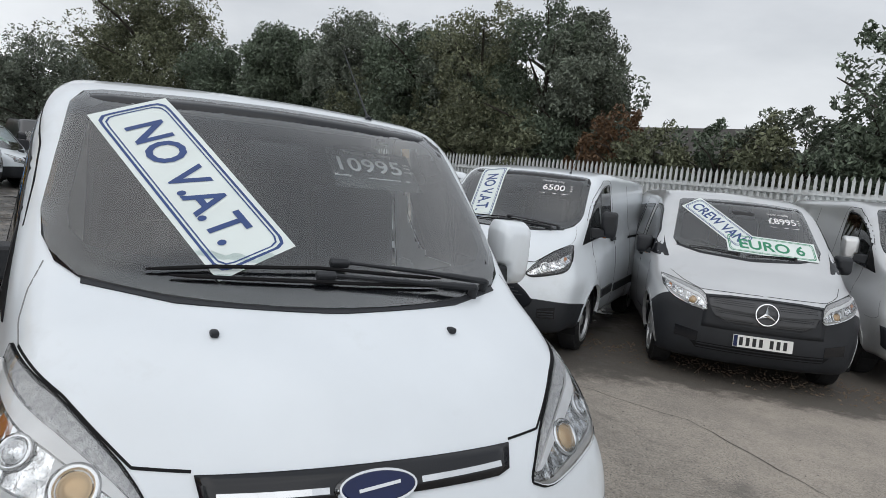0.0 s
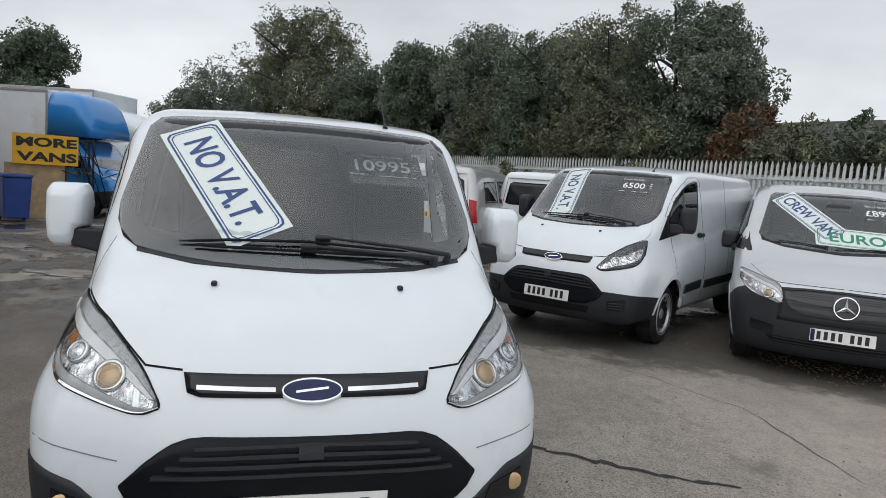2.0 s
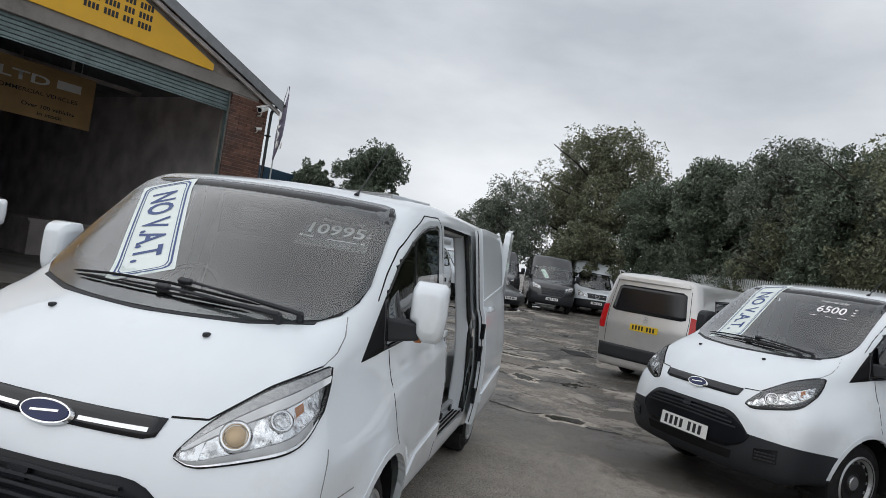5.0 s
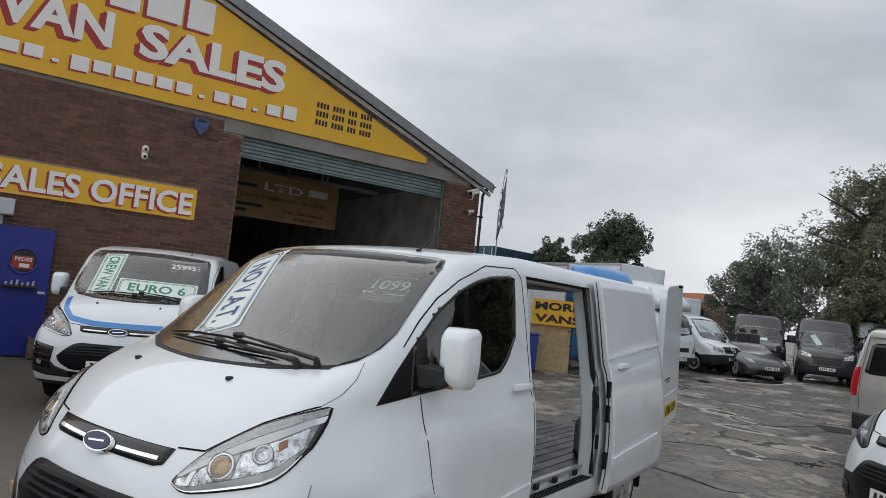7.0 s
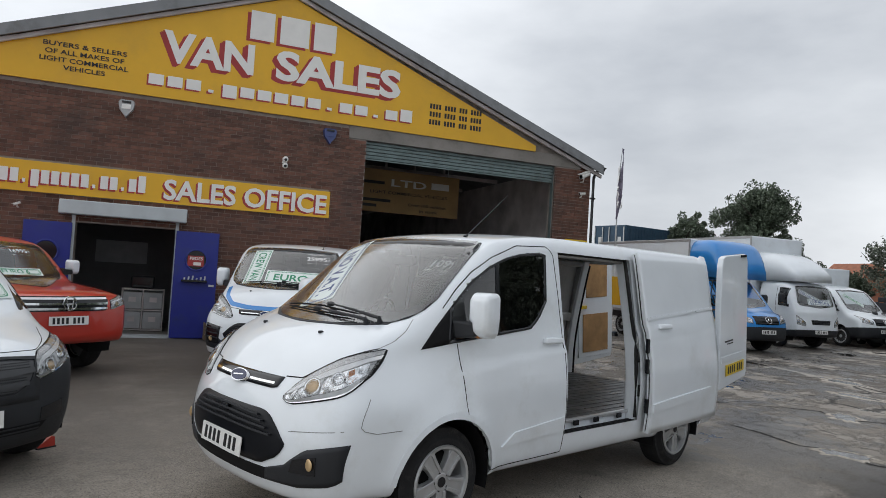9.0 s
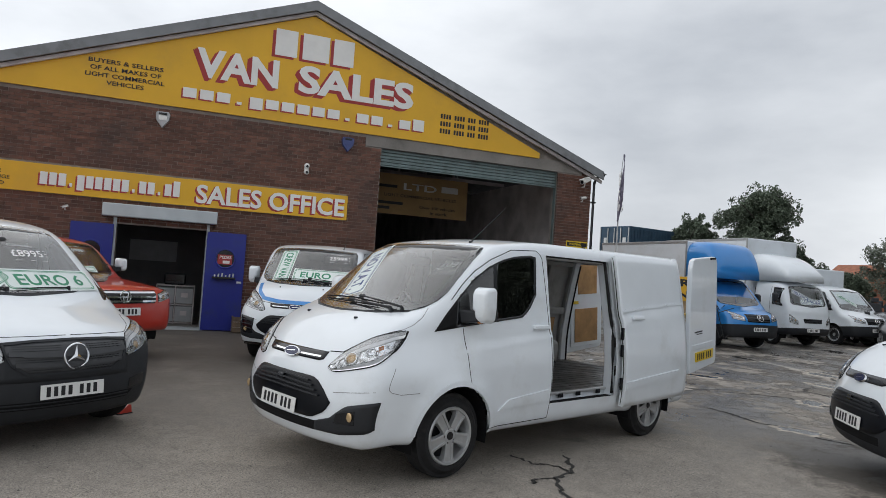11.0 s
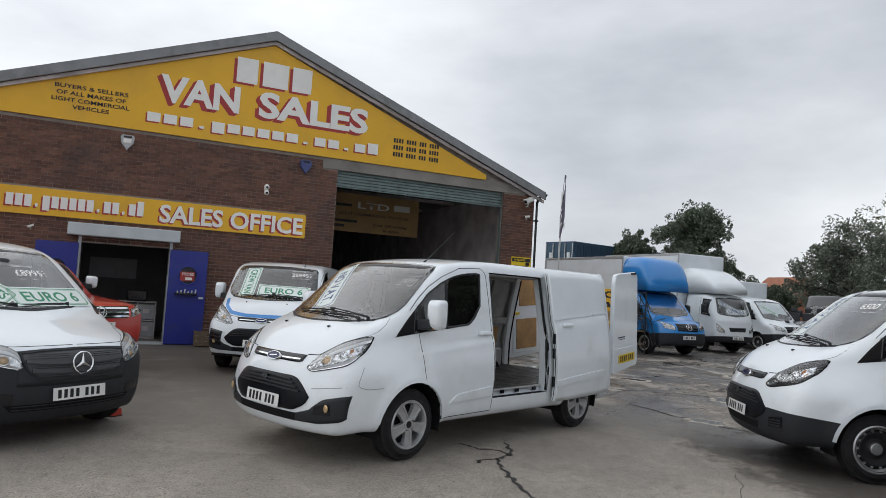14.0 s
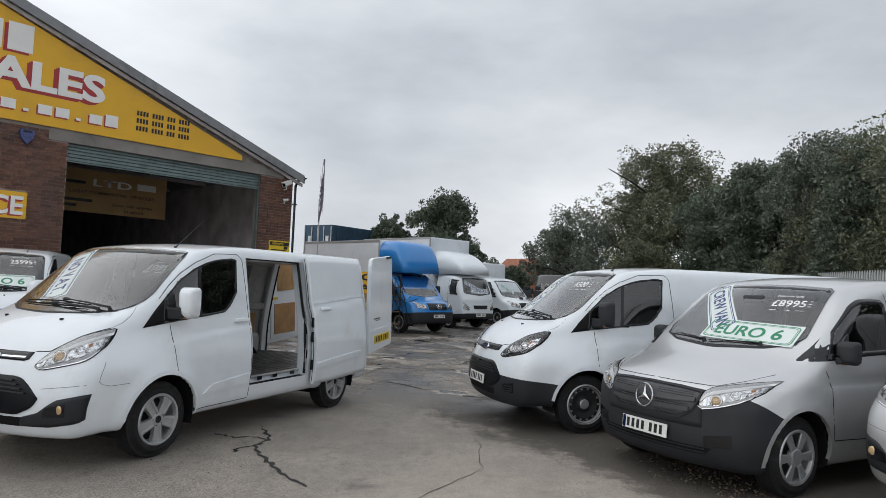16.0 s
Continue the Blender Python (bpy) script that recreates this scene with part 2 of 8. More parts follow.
def smooth_line(pts, n=24, rounds=2):
    """Rounds the corners of an open line."""
    p = np.array(pts, float)
    for _ in range(rounds):
        q = [p[0]]
        for a, b in zip(p, p[1:]):
            q += [a * 0.75 + b * 0.25, a * 0.25 + b * 0.75]
        q.append(p[-1])
        p = np.array(q)
    return resample(p, n)


def inside(poly, a, b):
    hit = False
    n = len(poly)
    for i in range(n):
        (x0, y0), (x1, y1) = poly[i], poly[(i + 1) % n]
        if (y0 > b) != (y1 > b) and a < (x1 - x0) * (b - y0) / (y1 - y0) + x0:
            hit = not hit
    return hit


def text_mesh(text, height, depth=0.0, align="CENTER", width=None, bold=0.0):
    cu = bpy.data.curves.new("text", "FONT")
    cu.body, cu.align_x, cu.align_y, cu.size = text, align, "CENTER", 1.0
    cu.extrude, cu.offset = 0.0, bold
    cu.resolution_u = 3
    ob = new("text", cu)
    bpy.context.view_layer.update()
    me = bpy.data.meshes.new_from_object(ob.evaluated_get(bpy.context.evaluated_depsgraph_get()))
    bpy.data.objects.remove(ob)
    bpy.data.curves.remove(cu)
    co = np.array([v.co[:] for v in me.vertices])
    size = co.max(0) - co.min(0)
    mid = (co.max(0) + co.min(0)) / 2
    k = height / size[1]
    kx = width / size[0] if width else k
    bm = bmesh.new()
    bm.from_mesh(me)
    bpy.data.meshes.remove(me)
    for v in bm.verts:
        v.co = Vector(((v.co.x - mid[0]) * kx, (v.co.y - mid[1]) * k, 0))
    if depth:
        r = bmesh.ops.extrude_face_region(bm, geom=bm.faces[:])
        for v in r["geom"]:
            if isinstance(v, bmesh.types.BMVert):
                v.co.z += depth
    return bm



# ---- vehicle shells ----
from mathutils.bvhtree import BVHTree


def smax(a, b, r):
    h = np.clip(0.5 + 0.5 * (a - b) / r, 0, 1)
    return b * (1 - h) + a * h + r * h * (1 - h)


def smin(a, b, r):
    return -smax(-a, -b, r)


def edge(X, Z, a, b):
    """Signed distance to the line from a to b in the side view, positive in front of and above it."""
    dx, dz = b[0] - a[0], b[1] - a[1]
    k = math.hypot(dx, dz)
    return ((X - a[0]) * -dz + (Z - a[1]) * dx) / k


def van_field(p):
    """The solid of a van or car from the lines of its side view, its widths and its curves in plan."""

    def f(X, Y, Z):
        ay = np.abs(Y)
        W = p["w"] - 0.05 * np.clip((0.75 - Z) / 0.45, 0, 1) ** 2 - p["tumble"] * np.clip((Z - p["belt"]) / (p["h"] - p["belt"]), 0, 1.3) ** p.get("tumble_pow", 1.5)
        W = W - p["nose_in"] * np.clip((p["nose_len"] - X) / p["nose_len"], 0, 1) ** 2 - p.get("tail_in", 0.03) * np.clip((X - p["l"] + 0.8) / 0.8, 0, 1) ** 2
        c1, c2 = np.clip((1.5 - X) / 0.9, 0, 1), np.clip((Z - 0.75) / 0.40, 0, 1)
        W = W - p.get("cheek", 0.0) * (c1 * c1 * (3 - 2 * c1)) * (c2 * c2 * (3 - 2 * c2))
        for hx in p["hubs"]:
            r = np.sqrt((X - hx) ** 2 + (Z - p["hub_z"]) ** 2)
            W = W + p.get("flare", 0.025) * np.exp(-(((r - p["arch"]) / 0.07) ** 2))
        for x0, x1, z0, z1, d in p.get("recess", ()):
            W = W - d * np.clip((X - x0) / 0.04, 0, 1) * np.clip((x1 - X) / 0.04, 0, 1) * np.clip((Z - z0) / 0.03, 0, 1) * np.clip((z1 - Z) / 0.03, 0, 1)
        if "crease" in p:
            x0, z0, slope, depth = p["crease"]
            W = W - depth * np.clip((Z - z0 - slope * (X - x0)) / 0.02 + 0.5, 0, 1) * np.clip((X - x0) / 0.35, 0, 1) * np.clip((1.9 - Z) / 0.5, 0, 1)
        side = ay - W
        xf = X - p["front_curve"] * (ay / p["w"]) ** 2.4
        xw = X - p["screen_curve"] * (ay / p["w"]) ** 2
        zt = Z + p.get("crown", 0.05) * (ay / p["w"]) ** 2
        low = None
        for a, b in zip(p["nose"], p["nose"][1:]):
            g = edge(xf, Z + 0.03 * (ay / p["w"]) ** 2, a, b)
            low = g if low is None else smax(low, g, p.get("nose_r", 0.10))
        up = None
        for a, b in zip(p["top"], p["top"][1:]):
            g = edge(xw if b[0] < p["l"] * 0.6 else X, zt, a, b)
            up = g if up is None else smax(up, g, p.get("top_r", 0.10))
        low = smax(low, Z - p["cowl"] - 0.16, 0.02)
        up = smax(up, p["cowl"] - 0.22 - Z, 0.02)
        shape = smin(low, up, p.get("cowl_r", 0.05))
        if "bed" in p:
            x0, z0 = p["bed"]
            shape = np.maximum(shape, np.minimum(X - x0, Z - z0))
        shape = smax(shape, X - (p["l"] - p["rear_lean"] * np.clip(Z - p["belt"] + 0.1, 0, 2)) + 0.07 * (ay / p["w"]) ** 4, 0.10)
        shape = smax(shape, p["floor"] - Z + p.get("chin", 0.1) * np.clip(0.5 - X, 0, 0.5), 0.06)
        return smax(shape, side, p["round"])

    return f


class Shell:
    """A dense skin over a solid, found along rays from a spine inside it."""

    def __init__(self, p, res=0.05):
        self.p = p
        l, w, h = p["l"] + 0.1, p["w"] + 0.1, p["h"] + 0.1
        lo, hi = np.array([-0.1, -w, p["floor"] - 0.05]), np.array([l, w, h])
        n = np.maximum(((hi - lo) / res).round().astype(int), 4)
        n[1] += n[1] % 2
        index, pts, faces = {}, [], []

        def at(i, j, k):
            key = (i, j, k)
            if key not in index:
                index[key] = len(pts)
                pts.append(lo + (hi - lo) * np.array(key) / n)
            return index[key]

        for i in range(n[0]):
            for j in range(n[1]):
                faces.append((at(i, j, 0), at(i, j + 1, 0), at(i + 1, j + 1, 0), at(i + 1, j, 0)))
                faces.append((at(i, j, n[2]), at(i + 1, j, n[2]), at(i + 1, j + 1, n[2]), at(i, j + 1, n[2])))
        for i in range(n[0]):
            for k in range(n[2]):
                faces.append((at(i, 0, k), at(i + 1, 0, k), at(i + 1, 0, k + 1), at(i, 0, k + 1)))
                faces.append((at(i, n[1], k), at(i, n[1], k + 1), at(i + 1, n[1], k + 1), at(i + 1, n[1], k)))
        for j in range(n[1]):
            for k in range(n[2]):
                faces.append((at(0, j, k), at(0, j, k + 1), at(0, j + 1, k + 1), at(0, j + 1, k)))
                faces.append((at(n[0], j, k), at(n[0], j + 1, k), at(n[0], j + 1, k + 1), at(n[0], j, k + 1)))
        P = np.array(pts)
        f = van_field(p)
        xa, xb, zc = p["spine"]
        C = np.stack([np.clip(P[:, 0], xa, xb), 0 * P[:, 0], np.full(len(P), zc)], 1)
        a, b = np.zeros(len(P)), np.full(len(P), 1.3)
        for _ in range(26):
            m = (a + b) / 2
            Q = C + (P - C) * m[:, None]
            out = f(Q[:, 0], Q[:, 1], Q[:, 2]) > 0
            b, a = np.where(out, m, b), np.where(out, a, m)
        self.verts = C + (P - C) * ((a + b) / 2)[:, None]
        self.faces = faces
        self.mid = np.mean(self.verts[np.array(faces)], 1)
        self.bvh = BVHTree.FromPolygons([tuple(v) for v in self.verts], faces)
        self.gone = np.zeros(len(faces), bool)
        hub = np.array([[h, p["hub_z"]] for h in p["hubs"]])
        for hx, hz in hub:
            r = np.hypot(self.mid[:, 0] - hx, self.mid[:, 2] - hz)
            self.gone |= (r < p["arch"] - 0.02) & (np.abs(self.mid[:, 1]) > 0.55)

    def hit(self, view, a, b, s=1):
        o, d = {"front": ((-5, a, b), (1, 0, 0)), "back": ((15, a, b), (-1, 0, 0)), "side": ((a, 5 * s, b), (0, -s, 0)), "top": ((a, b, 8), (0, 0, -1))}[view]
        place, normal, _, _ = self.bvh.ray_cast(Vector(o), Vector(d))
        if place is None:
            place, normal, _, _ = self.bvh.find_nearest(Vector((self.p["l"] * 0.29, a, b)) if view == "front" else Vector(o) + Vector(d) * 5)
        if normal.dot(Vector(d)) > 0:
            normal = -normal
        return place, normal

    def cut(self, view, poly, s=1):
        """Opens the skin inside an outline."""
        ia, ib = {"front": (1, 2), "back": (1, 2), "side": (0, 2)}[view]
        l = self.p["l"]
        for n, m in enumerate(self.mid):
            if view == "side" and m[1] * s < 0.3 or view == "front" and m[0] > l * 0.45 or view == "back" and m[0] < l * 0.7:
                continue
            if inside(poly, m[ia], m[ib]):
                self.gone[n] = True

    def grid(self, view, lower, upper, n, m, off, s=1):
        lo, hi = resample(lower, n), resample(upper, n)
        out = []
        for j in range(m):
            k = j / (m - 1)
            for i in range(n):
                a, b = lo[i] * (1 - k) + hi[i] * k
                place, normal = self.hit(view, a, b, s)
                out.append(place + normal * off)
        return out

    def patch(self, view, lower, upper, n=16, m=8, off=0.004, thick=0.0, s=1):
        """A sheet on the skin between two lines, in that view's coordinates."""
        bm = bmesh.new()
        rows = []
        top = self.grid(view, lower, upper, n, m, off, s)
        for j in range(m):
            rows.append([bm.verts.new(v) for v in top[j * n:(j + 1) * n]])
        faces = [bm.faces.new((rows[j][i], rows[j][i + 1], rows[j + 1][i + 1], rows[j + 1][i])) for j in range(m - 1) for i in range(n - 1)]
        if thick:
            low = self.grid(view, lower, upper, n, m, off - thick, s)
            under = [[bm.verts.new(v) for v in low[j * n:(j + 1) * n]] for j in range(m)]
            ring = [(0, i) for i in range(n)] + [(j, n - 1) for j in range(1, m)] + [(m - 1, i) for i in range(n - 2, -1, -1)] + [(j, 0) for j in range(m - 2, 0, -1)]
            for (ja, ia), (jb, ib) in zip(ring, ring[1:] + ring[:1]):
                bm.faces.new((rows[ja][ia], under[ja][ia], under[jb][ib], rows[jb][ib]))
        bmesh.ops.recalc_face_normals(bm, faces=bm.faces[:])
        return bm

    def strip(self, view, line, width, off=0.003, thick=0.006, s=1, n=0):
        p = np.array(line, float)
        n = n or max(2, int(np.linalg.norm(np.diff(p, axis=0), axis=1).sum() / 0.035))
        p = resample(p, n)
        t = np.gradient(p, axis=0)
        t = t / np.maximum(np.linalg.norm(t, axis=1), 1e-9)[:, None]
        q = np.stack([-t[:, 1], t[:, 0]], 1) * width / 2
        bm = bmesh.new()
        rings = []
        for a, b in zip(p - q, p + q):
            row = []
            for c, o in ((a, off - thick), (a, off), (b, off), (b, off - thick)):
                place, normal = self.hit(view, c[0], c[1], s)
                row.append(bm.verts.new(place + normal * o))
            rings.append(row)
        for a, b in zip(rings, rings[1:]):
            for k in range(3):
                bm.faces.new((a[k], a[k + 1], b[k + 1], b[k]))
        bm.faces.new(rings[0])
        bm.faces.new(rings[-1][::-1])
        bmesh.ops.recalc_face_normals(bm, faces=bm.faces[:])
        return bm

    def skin(self, root, mat, planes=(), split=None, split_mat=None, split_name="bumper", split_label="", label="", drop=None):
        bm = bmesh.new()
        vs = [bm.verts.new(v) for v in self.verts]
        for n, q in enumerate(self.faces):
            if not self.gone[n]:
                bm.faces.new([vs[k] for k in q])
        bmesh.ops.delete(bm, geom=[v for v in bm.verts if not v.link_faces], context="VERTS")
        for v in bm.verts:
            if abs(v.co.y) > 0.55 and v.is_boundary:
                for hx in self.p["hubs"]:
                    d = Vector((v.co.x - hx, 0, v.co.z - self.p["hub_z"]))
                    if abs(d.length - self.p["arch"]) < 0.09:
                        d = d.normalized() * self.p["arch"]
                        v.co.x, v.co.z = hx + d.x, self.p["hub_z"] + d.z
        for co, no in planes:
            bmesh.ops.bisect_plane(bm, geom=bm.verts[:] + bm.edges[:] + bm.faces[:], plane_co=co, plane_no=no, dist=1e-5)
        if drop:
            bmesh.ops.delete(bm, geom=[q for q in bm.faces if drop(*q.calc_center_median())], context="FACES")
        if split:
            other = bm.copy()
            bmesh.ops.delete(bm, geom=[q for q in bm.faces if split(*q.calc_center_median())], context="FACES")
            bmesh.ops.delete(other, geom=[q for q in other.faces if not split(*q.calc_center_median())], context="FACES")
            part(split_name, other, split_mat, root, split_label, smooth=True)
        return part("body", bm, mat, root, label, smooth=True)


def islands(bm):
    """Splits a flat text mesh into its loose letters, from the first to the last."""
    left, groups = set(bm.faces), []
    while left:
        todo, group = [left.pop()], []
        while todo:
            f = todo.pop()
            group.append(f)
            for e in f.edges:
                for g in e.link_faces:
                    if g in left:
                        left.remove(g)
                        todo.append(g)
        groups.append(group)
    out = []
    for group in groups:
        one, at = bmesh.new(), {}
        for f in group:
            for v in f.verts:
                if v not in at:
                    at[v] = one.verts.new(v.co)
            one.faces.new([at[v] for v in f.verts])
        out.append(one)
    return sorted(out, key=lambda b: min(v.co.x for v in b.verts))


def words(bm, n):
    """Joins the letters of a text mesh into n words at its widest gaps."""
    parts = islands(bm)
    if n < 2 or len(parts) < n:
        return [bm]
    reach, gaps = -1e9, []
    for i, b in enumerate(parts):
        lo = min(v.co.x for v in b.verts)
        if i:
            gaps.append((lo - reach, i))
        reach = max(reach, max(v.co.x for v in b.verts))
    cuts = sorted(i for _, i in sorted(gaps)[-(n - 1):])
    out = []
    for a, c in zip([0] + cuts, cuts + [len(parts)]):
        whole = parts[a]
        for b in parts[a + 1:c]:
            join_bm(whole, b)
        out.append(whole)
    return out


def put_text(text, height, mat, parent, m, name="lettering", width=None, bold=0.0, label=""):
    whole = text_mesh(text, height, 0.0, width=width, bold=bold)
    big = height > 0.3
    for bm in islands(whole) if big else words(whole, len(text.split())):
        bm.transform(m)
        ob = part(name if not big else name.replace("lettering", "letter"), bm, mat, parent, label)
    return ob


def plane_at(origin, right, up):
    """A pose whose x runs along right and y along up."""
    r, u = Vector(right).normalized(), Vector(up)
    u = (u - r * u.dot(r)).normalized()
    n = r.cross(u)
    return Matrix(((r.x, u.x, n.x, origin[0]), (r.y, u.y, n.y, origin[1]), (r.z, u.z, n.z, origin[2]), (0, 0, 0, 1)))


def number_plate(root, m, base, name="number_plate", blue=False):
    """A plate with plain bars for its characters."""
    bm = box_bm(-0.26, 0.26, -0.056, 0.056, 0, 0.006, 0.0)
    bm.transform(m)
    pl = part(name, bm, base, root, "number plate with dark bars")
    bm = bmesh.new()
    for k in range(7):
        x = -0.2 + k * 0.058 + (0.035 if k > 3 else 0) + (0.01 if blue else 0)
        box_bm(x - 0.016, x + 0.016, -0.038, 0.038, 0.0062, 0.008, bm=bm)
    bm.transform(m)
    part("plate_bar", bm, INK, pl)["kind"] = "stuff"
    if blue:
        bm = box_bm(-0.256, -0.222, -0.052, 0.052, 0.0062, 0.0078)
        bm.transform(m)
        part("blue_band", bm, LOGOBLUE, pl)


def wheel(root, x, y, s, r=0.335, style="alloy", width=0.22, z=None):
    """A wheel whose outer face looks along s times y: tyre, rim and what is on it."""
    z = r if z is None else z
    tr = Matrix.Translation((x, y, z)) @ Matrix.Diagonal((1, s, 1, 1))
    rr = r * 0.65
    prof = [(rr, -width), (rr + 0.02, -width * 0.98), (r - 0.035, -width * 0.97), (r - 0.008, -width * 0.86), (r, -width * 0.7), (r, -width * 0.3), (r - 0.008, -width * 0.14), (r - 0.035, -0.03), (rr + 0.05, 0.0), (rr + 0.02, 0.0), (rr, -0.015)]
    bm = lathe_bm(prof, 40, closed=True)
    bm.transform(tr)
    bmesh.ops.recalc_face_normals(bm, faces=bm.faces[:])
    tyre = part("wheel", bm, RUBBER, root, "road wheel with black tyre")
    rim = lathe_bm([(rr + 0.012, -0.008), (rr + 0.004, 0.004), (rr - 0.012, 0.0), (rr - 0.022, -0.03), (rr - 0.03, -0.16)], 40)
    if style == "alloy":
        for k in range(5):
            one = bmesh.new()
            pts = [(0.045, 0.034), (rr * 0.55, 0.040), (rr * 0.82, 0.056), (rr - 0.006, 0.080)]
            ring = [(a, b) for a, b in pts] + [(a, -b) for a, b in pts[::-1]]
            face = [one.verts.new((a, -0.014 - 0.05 * (a - 0.045) * (rr - a) / rr, b)) for a, b in ring]
            back = [one.verts.new((a, -0.05, b * 1.1)) for a, b in ring]
            one.faces.new(face)
            for n in range(8):
                one.faces.new((face[n], face[(n + 1) % 8], back[(n + 1) % 8], back[n]))
            for e in (-1, 1):
                box_bm(0.06, rr * 0.92, -0.022, -0.006, e * 0.026 - 0.011, e * 0.026 + 0.011, 0.004, m=Matrix.Rotation(-e * 0.06, 4, "Y"), bm=one)
            one.transform(Matrix.Rotation(2 * math.pi * k / 5 + 0.3, 4, "Y"))
            join_bm(rim, one)
        lathe_bm([(0.0, -0.008), (0.05, -0.010), (0.066, -0.02), (0.068, -0.06)], 24, bm=rim)
        mat = ALLOY
    elif style == "trim":
        lathe_bm([(0.0, 0.0), (0.06, -0.002), (0.078, -0.012), (0.085, -0.04)], 40, bm=rim)
        for k in range(6):
            spoke = box_bm(0.07, rr - 0.008, -0.026, -0.004, -0.036, 0.036, 0.010)
            for v in spoke.verts:
                v.co.z *= 0.75 + 3.2 * (v.co.x - 0.07)
            spoke.transform(Matrix.Rotation(2 * math.pi * k / 6, 4, "Y"))
            join_bm(rim, spoke)
        mat = TRIM
    else:
        lathe_bm([(0.0, -0.03), (0.055, -0.03), (0.07, -0.045), (0.10, -0.05), (rr * 0.72, -0.03), (rr * 0.85, -0.05), (rr - 0.02, -0.06)], 40, bm=rim)
        mat = STEEL
    rim.transform(tr)
    bmesh.ops.recalc_face_normals(rim, faces=rim.faces[:])
    part("rim", rim, mat, tyre, {"alloy": "silver alloy rim with five broad spokes", "trim": "silver plastic wheel trim", "steel": "black steel rim"}[style], smooth=False)
    dark = lathe_bm([(0.0, -0.13), (rr - 0.02, -0.13)], 24)
    dark.transform(tr)
    part("brake_disc", dark, STEEL, tyre)
    if style == "alloy":
        cap = lathe_bm([(0.0, -0.002), (0.03, -0.004), (0.034, -0.012)], 16)
        for k in range(5):
            a = 2 * math.pi * (k + 0.5) / 5
            cyl_bm((0.052 * math.cos(a), -0.03, 0.052 * math.sin(a)), (0.052 * math.cos(a), -0.012, 0.052 * math.sin(a)), 0.009, seg=8, bm=cap)
        cap.transform(tr)
        part("hub_cap", cap, GLOSSBLACK, tyre)
    elif style == "steel":
        cap = bmesh.new()
        for k in range(14):
            a = 2 * math.pi * k / 14
            cyl_bm((rr * 0.8 * math.cos(a), -0.05, rr * 0.8 * math.sin(a)), (rr * 0.8 * math.cos(a), -0.034, rr * 0.8 * math.sin(a)), 0.013, seg=8, bm=cap)
        cap.transform(tr)
        part("vent_ring", cap, ALLOY, tyre)["kind"] = "stuff"
        ring = lathe_bm([(rr + 0.014, -0.004), (rr + 0.002, 0.006), (rr - 0.02, -0.006), (rr - 0.03, -0.03)], 40)
        ring.transform(tr)
        part("rim_ring", ring, TRIM, tyre)
        hub = lathe_bm([(0.0, -0.024), (0.05, -0.024), (0.06, -0.035)], 20)
        hub.transform(tr)
        part("hub_cap", hub, TRIM, tyre)
    return tyre


def arch_liner(root, p, hx, s, depth=0.36):
    bm = bmesh.new()
    y0, y1 = s * (p["w"] - 0.045), s * (p["w"] - depth)
    n = 18
    a0 = -0.25
    ring0, ring1 = [], []
    for k in range(n + 1):
        a = a0 + (math.pi - 2 * a0) * k / n
        x, z = hx + math.cos(a) * p["arch"], p["hub_z"] + math.sin(a) * p["arch"]
        ring0.append(bm.verts.new((x, y0, z)))
        ring1.append(bm.verts.new((x, y1, z)))
    mid = bm.verts.new((hx, y1, p["hub_z"]))
    for k in range(n):
        bm.faces.new((ring0[k], ring0[k + 1], ring1[k + 1], ring1[k]))
        bm.faces.new((ring1[k], ring1[k + 1], mid))
    part("wheel_arch_liner", bm, GAP, root)


def arch_lip(S, root, p, s, mat):
    """The rolled edge round each wheel opening."""
    for hx in p["hubs"]:
        zf = p["floor"] + 0.06
        a0 = math.asin(max(-0.9, min(0.9, (zf - p["hub_z"]) / p["arch"])))
        arc = [(hx + math.cos(a) * (p["arch"] + 0.012), p["hub_z"] + math.sin(a) * (p["arch"] + 0.012)) for a in np.linspace(a0 + 0.05, math.pi - a0 - 0.05, 40)]
        part("arch_lip", S.strip("side", arc, 0.036, 0.004, 0.035, s=s, n=40), mat, root, smooth=False)


def seat(root, x, y, z=0.75, w=0.48, back=0.72):
    s = part("seat", box_bm(x, x + 0.5, y - w / 2, y + w / 2, z, z + 0.18, 0.05), SEAT, root, "dark cloth seat")
    part("backrest", box_bm(0, 0.14, -w / 2, w / 2, 0, back, 0.05, m=Matrix.Translation((x + 0.46, y, z + 0.14)) @ Matrix.Rotation(0.2, 4, "Y")), SEAT, s)
    part("headrest", box_bm(x + 0.62, x + 0.72, y - 0.13, y + 0.13, z + back + 0.14, z + back + 0.32, 0.04), SEAT, s)


